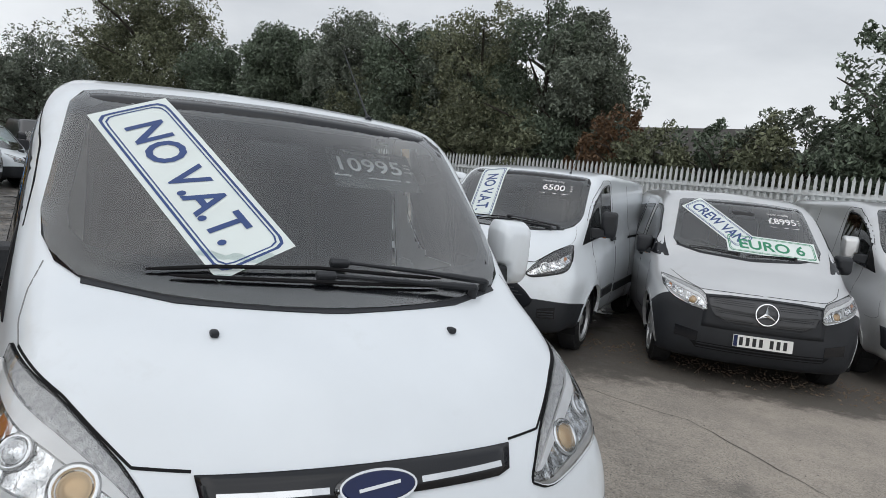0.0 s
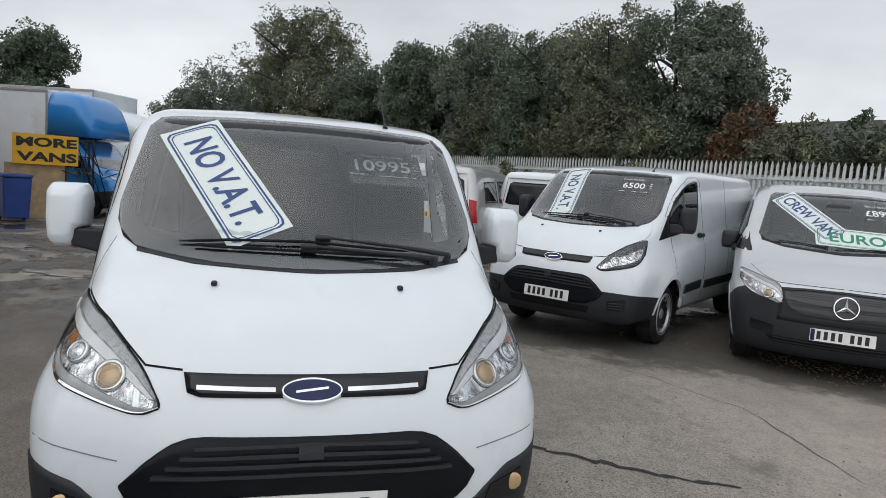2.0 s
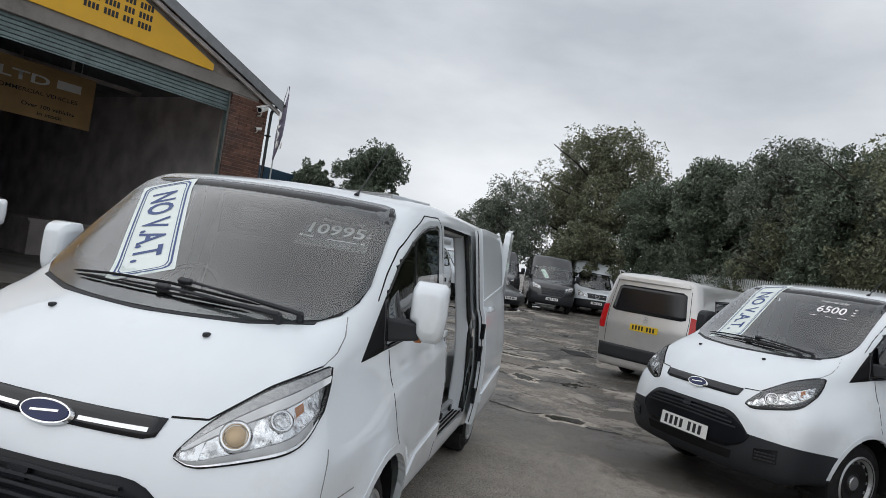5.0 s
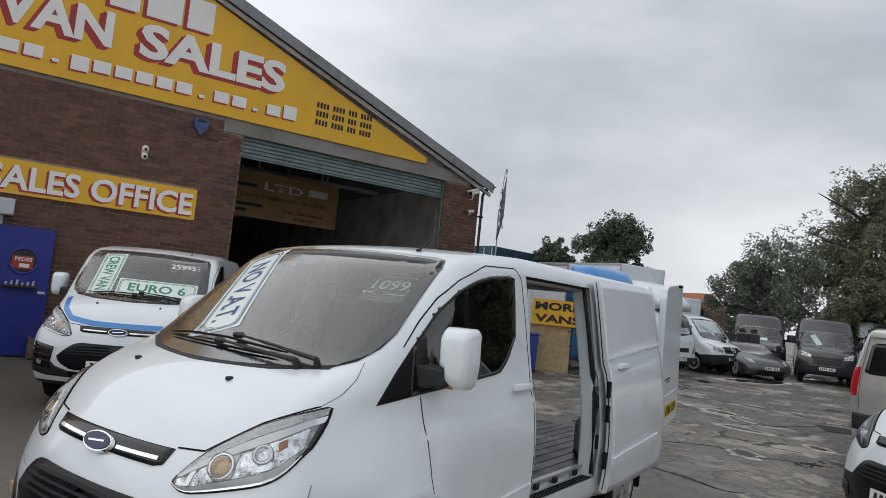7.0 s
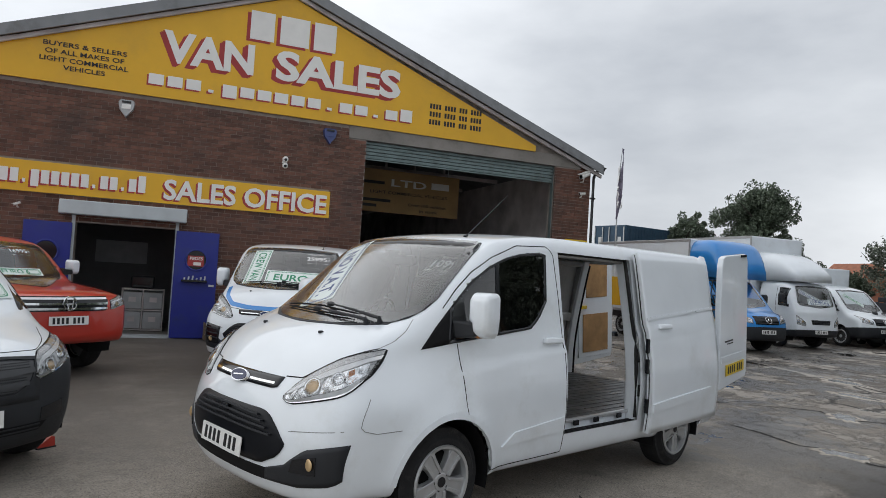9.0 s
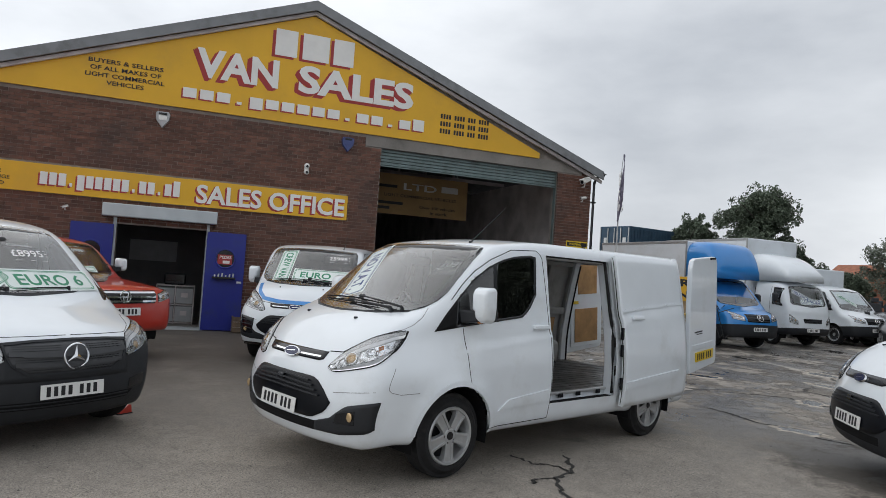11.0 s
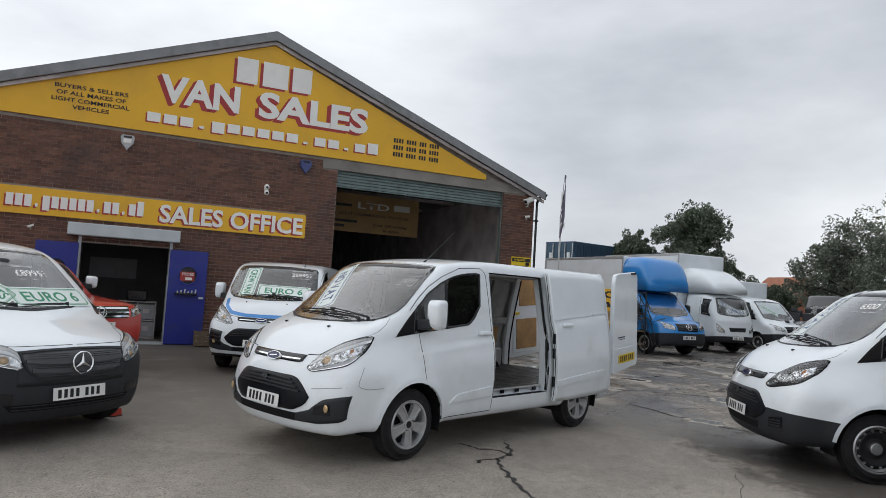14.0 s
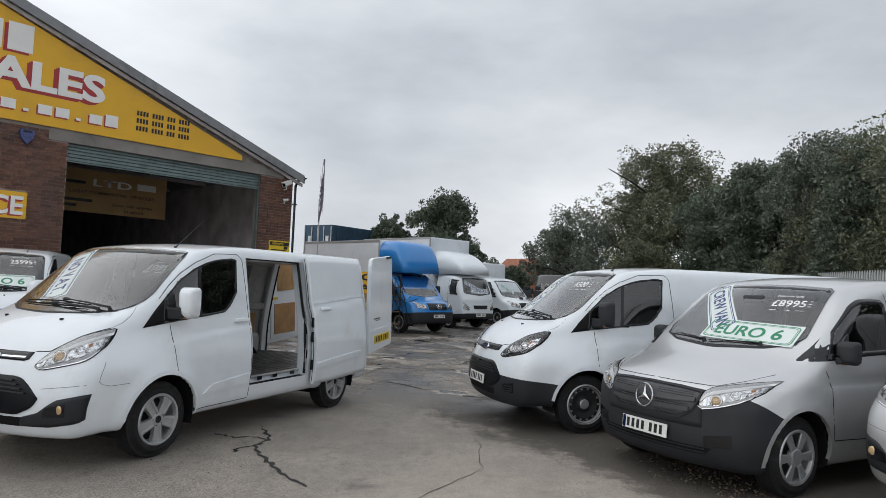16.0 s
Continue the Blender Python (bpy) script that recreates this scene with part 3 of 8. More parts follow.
def cab(root, x_dash, z_dash, x_seat, x_wall, w, top, wall=True, floor=0.45):
    part("dashboard", box_bm(x_dash, x_dash + 0.55, -w, w, z_dash - 0.4, z_dash, 0.06, seg=3), DASH, root, "dark plastic dashboard")
    bm = bmesh.new()
    r = 0.19
    tube_bm([(r * math.cos(a), r * math.sin(a), 0) for a in [2 * math.pi * k / 20 for k in range(21)]], 0.016, 6, bm)
    box_bm(-r, r, -0.03, 0.03, -0.015, 0.015, 0.01, bm=bm)
    bm.transform(Matrix.Translation((x_dash + 0.66, 0.4, z_dash + 0.02)) @ Matrix.Rotation(radians(-62), 4, "Y"))
    part("steering_wheel", bm, DASH, root)
    for y in (0.42, -0.12, -0.58):
        seat(root, x_seat, y, floor + 0.3, 0.44)
    part("cab_floor", box_bm(x_dash, x_wall, -w, w, floor - 0.05, floor), DASH, root)
    if wall:
        part("bulkhead", box_bm(x_wall, x_wall + 0.03, -w + 0.05, w - 0.05, floor, top), DASH, root, "dark bulkhead behind the seats")


def mirror(root, x, y, z, s, shell_mat, tall=0.27):
    """A door mirror: wedge arm, moulded shell, indicator and glass that faces back."""
    bm = bmesh.new()
    k = tall / 0.29
    ends = []
    for yy, x0, x1, z0, z1 in ((y - s * 0.015, x - 0.10, x + 0.13, z - 0.135 * k, z + 0.03 * k), (y + s * 0.05, x - 0.05, x + 0.10, z - 0.11 * k, z + 0.0), (y + s * 0.19, x - 0.005, x + 0.09, z - 0.085 * k, z - 0.005)):
        ends.append([bm.verts.new((a, yy, b)) for a, b in ((x0, z0), (x1, z0), (x1, z1), (x0, z1))])
    for a, b in zip(ends, ends[1:]):
        for i in range(4):
            bm.faces.new((a[i], a[(i + 1) % 4], b[(i + 1) % 4], b[i]))
    bm.faces.new(ends[0])
    bm.faces.new(ends[-1])
    bmesh.ops.recalc_face_normals(bm, faces=bm.faces[:])
    bmesh.ops.bevel(bm, geom=bm.edges[:], offset=0.012, segments=2, affect="EDGES", profile=0.5)
    arm = part("mirror", bm, PLASTIC, root, "door mirror on a black arm")
    outline = [(-0.088, 0.10), (-0.068, 0.142), (0.066, 0.142), (0.086, 0.118), (0.090, -0.02), (0.082, -0.115), (0.058, -0.145), (-0.012, -0.145), (-0.045, -0.118), (-0.052, -0.062), (-0.085, -0.045)]
    bm = bmesh.new()
    rings = [[bm.verts.new((d, s * u * q, v * k * q)) for u, v in outline] for d, q in ((-0.075, 0.62), (-0.055, 0.86), (-0.015, 0.98), (0.045, 1.0), (0.055, 0.95))]
    for a, b in zip(rings, rings[1:]):
        for i in range(len(outline)):
            j = (i + 1) % len(outline)
            bm.faces.new((a[i], a[j], b[j], b[i]))
    bm.faces.new(rings[0])
    bm.faces.new(rings[-1])
    bmesh.ops.recalc_face_normals(bm, faces=bm.faces[:])
    bmesh.ops.bevel(bm, geom=bm.edges[:], offset=0.008, segments=2, affect="EDGES", profile=0.5)
    m = Matrix.Translation((x + 0.05, y + s * 0.21, z + 0.05 * k)) @ Matrix.Rotation(radians(-8 * s), 4, "Z")
    bm.transform(m)
    sh = part("mirror_shell", bm, shell_mat, arm, smooth=True)
    bm = box_bm(0.052, 0.058, -0.068, 0.068, -0.045 * k, 0.12 * k, 0.0)
    bm.transform(m)
    part("mirror_glass", bm, CHROME, arm)
    bm = box_bm(-0.02, 0.045, -0.05, -0.012, -0.148 * k, -0.115 * k, 0.008) if s > 0 else box_bm(-0.02, 0.045, 0.012, 0.05, -0.148 * k, -0.115 * k, 0.008)
    bm.transform(m)
    part("indicator", bm, AMBER, sh)
    return arm



# ---- the vans ----
CUSTOM = dict(
    cowl=1.27, l=4.97, w=0.97, h=1.96, belt=0.85, tumble=0.19, tumble_pow=1.3, cheek=0.11, nose_in=0.13, nose_len=0.9, front_curve=0.24, screen_curve=0.17, round=0.10,
    nose=[(0.16, 0.20), (0.02, 0.36), (-0.01, 0.60), (0.03, 0.80), (0.13, 0.985), (0.36, 1.20), (0.70, 1.315)],
    crown=0.04,
    top=[(0.56, 1.205), (1.37, 1.875), (1.85, 1.965), (4.9, 1.975)], nose_r=0.09, top_r=0.09,
    crease=(0.95, 1.00, 0.105, 0.016), rear_lean=0.05, floor=0.30, chin=-0.07, hubs=(1.01, 3.945), hub_z=0.335, arch=0.405, flare=0.03, spine=(0.85, 4.3, 0.85))


def star_badge(root, m, r):
    bm = bmesh.new()
    tube_bm([(r * math.cos(a), r * math.sin(a), 0.006) for a in [2 * math.pi * k / 32 for k in range(33)]], r * 0.075, 6, bm)
    for k in range(3):
        a = math.pi / 2 + 2 * math.pi * k / 3
        tip, mid = (r * 0.94 * math.cos(a), r * 0.94 * math.sin(a), 0.006), (0, 0, 0.02)
        l = (r * 0.2 * math.cos(a + 1.05), r * 0.2 * math.sin(a + 1.05), 0.004)
        q = (r * 0.2 * math.cos(a - 1.05), r * 0.2 * math.sin(a - 1.05), 0.004)
        v = [bm.verts.new(c) for c in (tip, l, mid, q)]
        bm.faces.new((v[0], v[1], v[2]))
        bm.faces.new((v[0], v[2], v[3]))
    bm.transform(m)
    part("badge", bm, CHROME, root, "round chrome three-pointed emblem")


def oval_badge(root, m, a=0.085, b=0.036):
    bm = bmesh.new()
    bmesh.ops.create_cone(bm, cap_ends=True, segments=32, radius1=1, radius2=0.93, depth=1)
    for v in bm.verts:
        v.co = Vector((v.co.x * a, v.co.y * b, (v.co.z + 0.5) * 0.014))
    bm.transform(m)
    bd = part("badge", bm, CHROME, root, "blue oval emblem with chrome rim")
    bm = bmesh.new()
    bmesh.ops.create_cone(bm, cap_ends=True, segments=32, radius1=1, radius2=0.96, depth=1)
    for v in bm.verts:
        v.co = Vector((v.co.x * a * 0.88, v.co.y * b * 0.8, 0.0145 + (v.co.z + 0.5) * 0.003))
    bm.transform(m)
    part("badge_field", bm, LOGOBLUE, bd)
    bm = box_bm(-a * 0.5, a * 0.5, -b * 0.1, b * 0.08, 0.018, 0.0195, 0.0)
    for v in bm.verts:
        v.co.y += 0.12 * v.co.x
    bm.transform(m)
    part("badge_bar", bm, CHROME, bd)


def surface_pose(S, view, a, b, s=1, off=0.004):
    """A pose on the skin: x to the right as seen from outside, y up, z outwards."""
    place, normal = S.hit(view, a, b, s)
    right = Vector((0, 0, 1)).cross(normal).normalized()
    up = normal.cross(right)
    return plane_at(place + normal * off, right, up)


def lamp(S, root, side, low, up, projector, dark=False, name="headlight"):
    """A headlight: tray, faceted bay with projector and reflector, brow, turn lens and a domed clear cover. The outlines are (y, z) in the front view for side = 1."""
    lo, hi = [(y * side, z) for y, z in low], [(y * side, z) for y, z in up]
    if len(low) > 3:
        lo, hi = smooth_line(lo, 22, 1), smooth_line(hi, 22, 1)
    L, H = resample(lo, 22), resample(hi, 22)
    at = lambda q, i0, i1: (L * (1 - q) + H * q)[i0:i1]
    base = part(name, S.patch("front", L, H, 22, 9, 0.002), LAMPDARK if dark else LAMPBOWL, root, "headlight with clear cover", smooth=True)
    part("lamp_tray", S.patch("front", at(0.05, 0, 20), at(0.17, 0, 20), 18, 3, 0.008, 0.006), LAMPDARK if dark else LAMPTOP, base)
    part("lamp_tray", S.patch("front", at(0.005, 0, 21), at(0.045, 0, 21), 18, 3, 0.011, 0.008), STEEL if dark else CHROME, base)
    part("reflector", S.patch("front", at(0.19, 1, 21), at(0.60, 1, 21), 28, 9, 0.006, 0.004), FACET, base, "faceted chrome reflector")
    part("lamp_brow", S.patch("front", at(0.62, 2, 22), at(0.77, 1, 22), 20, 3, 0.013, 0.010), LAMPDARK if dark else LAMPBROW, base, "satin brow strip")
    part("upper_lens", S.patch("front", at(0.80, 1, 22), at(0.97, 1, 22), 20, 4, 0.007, 0.005), LAMPDARK if dark else LAMPRIB, base)
    part("turn_lens", S.patch("front", at(0.42, 17, 19), at(0.57, 17, 19), 5, 3, 0.008, 0.003), AMBER, base)
    for i in (3, 10, 15):
        part("bay_divider", S.patch("front", at(0.19, i, i + 2), at(0.60, i + 1, i + 3), 3, 6, 0.013, 0.010), CHROME if i != 10 else LAMPTOP, base)
    (py, pz), r = projector
    for dy, dz, rr, mat in ((0.0, 0.0, r, FACET if dark else PROJECTOR), (0.115, 0.055, r * 0.74, FACET)):
        place, normal = S.hit("front", (py + dy) * side, pz + dz)
        m = Matrix.Translation(place + normal * 0.010) @ normal.to_track_quat("Z", "Y").to_matrix().to_4x4()
        bm = bmesh.new()
        bmesh.ops.create_uvsphere(bm, u_segments=20, v_segments=12, radius=rr * 0.66, matrix=m @ Matrix.Diagonal((1, 1, 0.4, 1)))
        part("projector", bm, mat, base, smooth=True)
        bm = lathe_bm([(rr * 0.68, 0.0), (rr * 0.74, 0.010), (rr * 0.98, 0.006), (rr, 0.0)], 28)
        bm.transform(m @ Matrix.Rotation(math.pi / 2, 4, "X"))
        part("projector_ring", bm, CHROME, base, smooth=True)
    bm = S.patch("front", L, H, 22, 9, 0.0)
    bm.verts.ensure_lookup_table()
    for n, v in enumerate(bm.verts):
        i, j = n % 22, n // 22
        place, normal = S.bvh.find_nearest(v.co)[:2]
        if normal.x > 0:
            normal = -normal
        v.co += normal * (0.006 + 0.022 * (math.sin(math.pi * i / 21) * math.sin(math.pi * j / 8)) ** 0.4)
    cover = part("lamp_cover", bm, LENS, base, smooth=True)
    cover.visible_shadow = False
    ring = np.r_[L, H[::-1], L[:1]]
    part("lamp_gap", S.strip("front", ring, 0.0075, 0.004, 0.007, n=90), GAP, base)


def windscreen(S, root, low, up, border=(0.075, 0.055, 0.07)):
    """The windscreen with its black border; opens the skin under it."""
    L, H = resample(low, 26), resample(up, 26)
    side, foot, head = border[2], border[0], border[1]
    mid = (L.mean(0) + H.mean(0)) / 2

    def inner(q, k):
        r = np.array(q, float)
        e = np.abs(q[:, 0]).max()
        r[:, 0] = q[:, 0] * (1 - k * side / e)
        r[:, 1] = q[:, 1] + np.where(q is L, foot, -head) * k * np.sqrt(np.clip(1 - (q[:, 0] / e) ** 8, 0.05, 1))
        return r

    S.cut("front", [tuple(q) for q in np.r_[inner(L, 0.5), inner(H, 0.5)[::-1]]])
    g = part("windscreen", S.patch("front", low, up, 18, 10, 0.0075), GLASS, root, "laminated windscreen with black border", smooth=True)
    g.visible_shadow = False
    Li, Hi = inner(L, 1.0), inner(H, 1.0)
    w = np.linspace(0, 1, 12)[:, None]
    rims = [(L, Li), (Hi, H)] + [(L[k] * (1 - w) + H[k] * w, Li[k] * (1 - w) + Hi[k] * w) for k in (0, -1)]
    for a, b in rims:
        part("black_border", S.patch("front", a, b, 26 if len(a) > 12 else 12, 3, 0.0055, 0.004), GLOSSBLACK, g, smooth=True)
    return g


def wiper(S, root, a, b, off=0.03):
    pts = []
    for k in np.linspace(0, 1, 10):
        y, z = a[0] * (1 - k) + b[0] * k, a[1] * (1 - k) + b[1] * k + 0.008 * math.sin(math.pi * k)
        place, normal = S.hit("front", y, z)
        pts.append(place + normal * off)
    w = part("wiper", tube_bm(pts, [0.008] * 3 + [0.006] * 4 + [0.004] * 3, 6), GLOSSBLACK, root, "black windscreen wiper")
    part("wiper_blade", tube_bm([p - Vector((0.006, 0, 0.016)) for p in pts[1:]], 0.005, 6), RUBBER, w)
    part("wiper_pivot", cyl_bm(pts[0] - Vector((0, 0, 0.03)), pts[0] + Vector((0, 0, 0.015)), 0.02, 0.014, 10), GLOSSBLACK, w)


def long_wiper(S, root, blade, arm, off):
    """A wiper whose blade is hung at its middle from a stout arm."""
    def line(pts, n, o):
        return [place + normal * o for place, normal in (S.hit("front", a, b) for a, b in resample(pts, n))]

    w = part("wiper", tube_bm(line(arm, 12, off + 0.016), [0.011] * 4 + [0.008] * 4 + [0.006] * 4, 8), PLASTIC, root, "black windscreen wiper")
    part("wiper_blade", tube_bm(line(blade, 16, off), [0.003] + [0.0065] * 14 + [0.003], 6), GAP, w)
    place, normal = S.hit("front", *arm[-1])
    part("blade_clip", box_bm(-0.032, 0.032, -0.014, 0.014, -0.012, 0.012, 0.006, m=plane_at(place + normal * (off + 0.010), (0, -1, 0), normal.cross(Vector((0, -1, 0))))), PLASTIC, w)
    place, normal = S.hit("front", *arm[0])
    part("wiper_pivot", cyl_bm(place, place + normal * (off + 0.018), 0.018, 0.013, 12), PLASTIC, w)


def side_window(S, root, low, up, s, name="side_window", glass=None, frame_w=0.05):
    """A side window with a black rim inside its outline; opens the skin under it."""
    L, H = resample(low, 16), resample(up, 16)
    both = np.r_[L, H]
    mid = (both.max(0) + both.min(0)) / 2
    half = (both.max(0) - both.min(0)) / 2
    ins = lambda q, k: mid + (q - mid) * (1 - k * frame_w / half)
    S.cut("side", [tuple(q) for q in np.r_[ins(L, 0.55), ins(H, 0.55)[::-1]]], s)
    g = part(name, S.patch("side", low, up, 16, 8, 0.003, s=s), glass or TINTED, root, "dark tinted side window", smooth=True)
    g.visible_shadow = False
    w = np.linspace(0, 1, 8)[:, None]
    Li, Hi = ins(L, 1), ins(H, 1)
    for a, b in [(L, Li), (Hi, H)] + [(L[k] * (1 - w) + H[k] * w, Li[k] * (1 - w) + Hi[k] * w) for k in (0, -1)]:
        part("window_seal", S.patch("side", a, b, len(a), 3, 0.0055, 0.004, s), GLOSSBLACK, g, smooth=True)
    return g


def door_handle(S, root, x, z, s, mat, length=0.2):
    place, normal = S.hit("side", x, z, s)
    m = surface_pose(S, "side", x, z, s, 0.0)
    bm = box_bm(-length / 2, length / 2, -0.022, 0.022, 0.012, 0.036, 0.012, seg=3)
    for e in (-1, 1):
        box_bm(e * length * 0.4 - 0.02, e * length * 0.4 + 0.02, -0.018, 0.018, -0.005, 0.03, 0.006, bm=bm)
    bm.transform(m)
    h = part("door_handle", bm, mat, root, smooth=True)
    bm = box_bm(-length * 0.33, length * 0.33, -0.03, 0.03, -0.004, 0.0025, 0.0)
    bm.transform(m)
    part("handle_recess", bm, GAP if mat is PLASTIC else mat, h)


def plate_front(S, root, z, blue=False):
    place, normal = S.hit("front", 0, z)
    number_plate(root, plane_at(place + Vector((-0.012, 0, 0)), (0, -1, 0), (0.08, 0, 1)), PLATEWHITE, blue=blue)


def screen_pose(S, y, z, turn=0.0, off=-0.02):
    """A pose on the slope of the windscreen: x to the right as seen from in front, turned by degrees."""
    place, normal = S.hit("front", y, z)
    right = Vector((0, 0, 1)).cross(normal).normalized()
    m = plane_at(place + normal * off, right, normal.cross(right))
    return m @ Matrix.Rotation(radians(turn), 4, "Z")


def bend_to_screen(S, bm, off):
    """Lays a flat mesh onto the inside of the windscreen."""
    for v in bm.verts:
        place, normal = S.hit("front", v.co.y, v.co.z)
        v.co = place + normal * off
    return bm


def screen_banner(S, root, text, y, z, w, h, turn, ink, size=None, name="screen_banner", length=None):
    """A printed banner behind the windscreen with a double border."""
    m = screen_pose(S, y, z, turn)

    def lay(bm, off, cuts=0):
        if cuts:
            bmesh.ops.subdivide_edges(bm, edges=bm.edges[:], cuts=cuts, use_grid_fill=True)
        bm.transform(m)
        return bend_to_screen(S, bm, off)

    def sheet(x0, x1, y0, y1):
        bm = bmesh.new()
        n = max(1, int((x1 - x0) / 0.06))
        k = max(1, int((y1 - y0) / 0.06))
        g = [[bm.verts.new((x0 + (x1 - x0) * i / n, y0 + (y1 - y0) * j / k, 0)) for i in range(n + 1)] for j in range(k + 1)]
        for j in range(k):
            for i in range(n):
                bm.faces.new((g[j][i], g[j][i + 1], g[j + 1][i + 1], g[j + 1][i]))
        return bm

    b = part(name, lay(sheet(-w / 2, w / 2, -h / 2, h / 2), 0.0095), STICKER, root, "pale banner lettered " + text.replace(".", ""))
    for inset, t in ((0.018, 0.009), (0.034, 0.005)):
        bm = bmesh.new()
        x, yy, r = w / 2 - inset, h / 2 - inset, 0.035
        path = [(sx * (x - r) + r * math.cos(a), sy * (yy - r) + r * math.sin(a)) for sx, sy, a0 in ((1, 1, 0), (-1, 1, 1), (-1, -1, 2), (1, -1, 3)) for a in [(a0 + q / 4) * math.pi / 2 for q in range(5)]]
        outer = resample(path + path[:1], 72)
        inner = outer * [1 - t / x, 1 - t / yy]
        va, vb = [bm.verts.new((*c, 0)) for c in outer[:-1]], [bm.verts.new((*c, 0)) for c in inner[:-1]]
        for i in range(71):
            bm.faces.new((va[i], va[(i + 1) % 71], vb[(i + 1) % 71], vb[i]))
        part("border", lay(bm, 0.0105), ink, b)
    bm = text_mesh(text, size or h * 0.46, bold=0.02, width=length or min(w - 0.13, (size or h * 0.46) * len(text) * 0.74))
    for word in words(bm, len(text.split())):
        part("lettering", lay(word, 0.0115), ink, b)
    return b


def price_sticker(S, root, price, y, z, k=1.0, depth=-0.0105):
    m = screen_pose(S, y, z, 0)

    def lay(bm, dx, dy, off):
        bm.transform(m @ Matrix.Translation((dx, dy, 0)))
        return bend_to_screen(S, bm, off)

    t = part("price_sticker", lay(text_mesh(price, 0.115 * k, bold=0.012, width=0.36 * k * len(price) / 5), 0, 0, -depth), LETTERWHITE, root, "white price figures on the windscreen")
    part("small_print", lay(text_mesh("Finance me today", 0.05 * k, width=0.28 * k), -0.02 * k, 0.125 * k, -depth), LETTERWHITE, t)
    bm = bmesh.new()
    for q, l in ((-0.14, 0.08), (0.02, 0.06), (0.15, 0.09)):
        box_bm(q * k - l * k / 2, q * k + l * k / 2, -0.125 * k, -0.119 * k, 0, 0.001, bm=bm)
    for q in (0.045, 0.0, -0.045):
        box_bm(0.205 * k, 0.235 * k, q * k - 0.005, q * k + 0.005, 0, 0.001, bm=bm)
    part("print_bar", lay(bm, 0, 0, -depth), LETTERWHITE, t)["kind"] = "stuff"


def price_card(root, price, m):
    """A smoked film card hung inside the glass, with white figures."""
    card = part("price_card", box_bm(-0.20, 0.20, -0.145, 0.10, -0.0015, 0.0, 0.0), FILM, root, "smoked price card with white figures")
    card.data.transform(m)
    card.visible_shadow = False
    for text, hh, wd, x, y in ((price, 0.088, 0.30, -0.01, 0.0), ("Finance me today", 0.030, 0.23, 0.0, 0.076), ("ON", 0.013, 0.026, 0.172, 0.028), ("THE", 0.013, 0.032, 0.172, 0.004), ("ROAD", 0.013, 0.042, 0.172, -0.020), ("Monthly", 0.020, 0.075, -0.155, -0.075)):
        put_text(text, hh, LETTERWHITE, card, m @ Matrix.Translation((x, y, 0.002)), width=wd, bold=0.012)
    for x, wd in ((0.02, 0.12), (0.10, 0.03), (0.15, 0.02)):
        bm = box_bm(x - wd / 2, x + wd / 2, -0.082, -0.078, 0.001, 0.002)
        bm.transform(m)
        part("print_bar", bm, LETTERWHITE, card)


WS_LOW = [(-0.775, 1.45), (-0.768, 1.385), (-0.735, 1.325), (-0.66, 1.288), (-0.43, 1.263), (-0.2, 1.253), (0, 1.25), (0.2, 1.253), (0.43, 1.263), (0.66, 1.288), (0.735, 1.325), (0.768, 1.385), (0.775, 1.45)]
WS_UP = [(-0.725, 1.795), (-0.715, 1.83), (-0.66, 1.853), (-0.35, 1.868), (0, 1.873), (0.35, 1.868), (0.66, 1.853), (0.715, 1.83), (0.725, 1.795)]
SEAM = material("bumper_seam", (0.22, 0.225, 0.23), 0.7, 0, 0.1, 10)
LAMPBOWL = material("lamp_reflector", (0.32, 0.325, 0.33), 0.26, 0.7, 0.25, 25, rough_var=0.1)
LAMPTOP = material("satin_lamp_trim", (0.62, 0.63, 0.64), 0.35, 0.3, 0.1, 20)
LAMPBROW = material("white_lamp_brow", (0.80, 0.81, 0.82), 0.3, 0.1, 0.05, 20)
LAMPRIB = material("grey_ribbed_lens", (0.55, 0.555, 0.56), 0.22, 0.35, 0.3, 90, bump=0.4, bump_scale=220)
FACET = material("faceted_chrome", (0.80, 0.81, 0.82), 0.09, 1.0, 0.6, 26, bump=1.0, bump_scale=30)
LAMPDARK = material("dark_lamp_bowl", (0.06, 0.062, 0.066), 0.3, 0.4, 0.2, 25)
LAMP_LOW = [(0.485, 0.845), (0.545, 0.82), (0.65, 0.842), (0.75, 0.868), (0.82, 0.89), (0.85, 0.925), (0.845, 1.0)]
LAMP_UP = [(0.485, 0.86), (0.545, 0.955), (0.61, 1.015), (0.68, 1.075), (0.735, 1.108), (0.775, 1.13), (0.80, 1.148)]


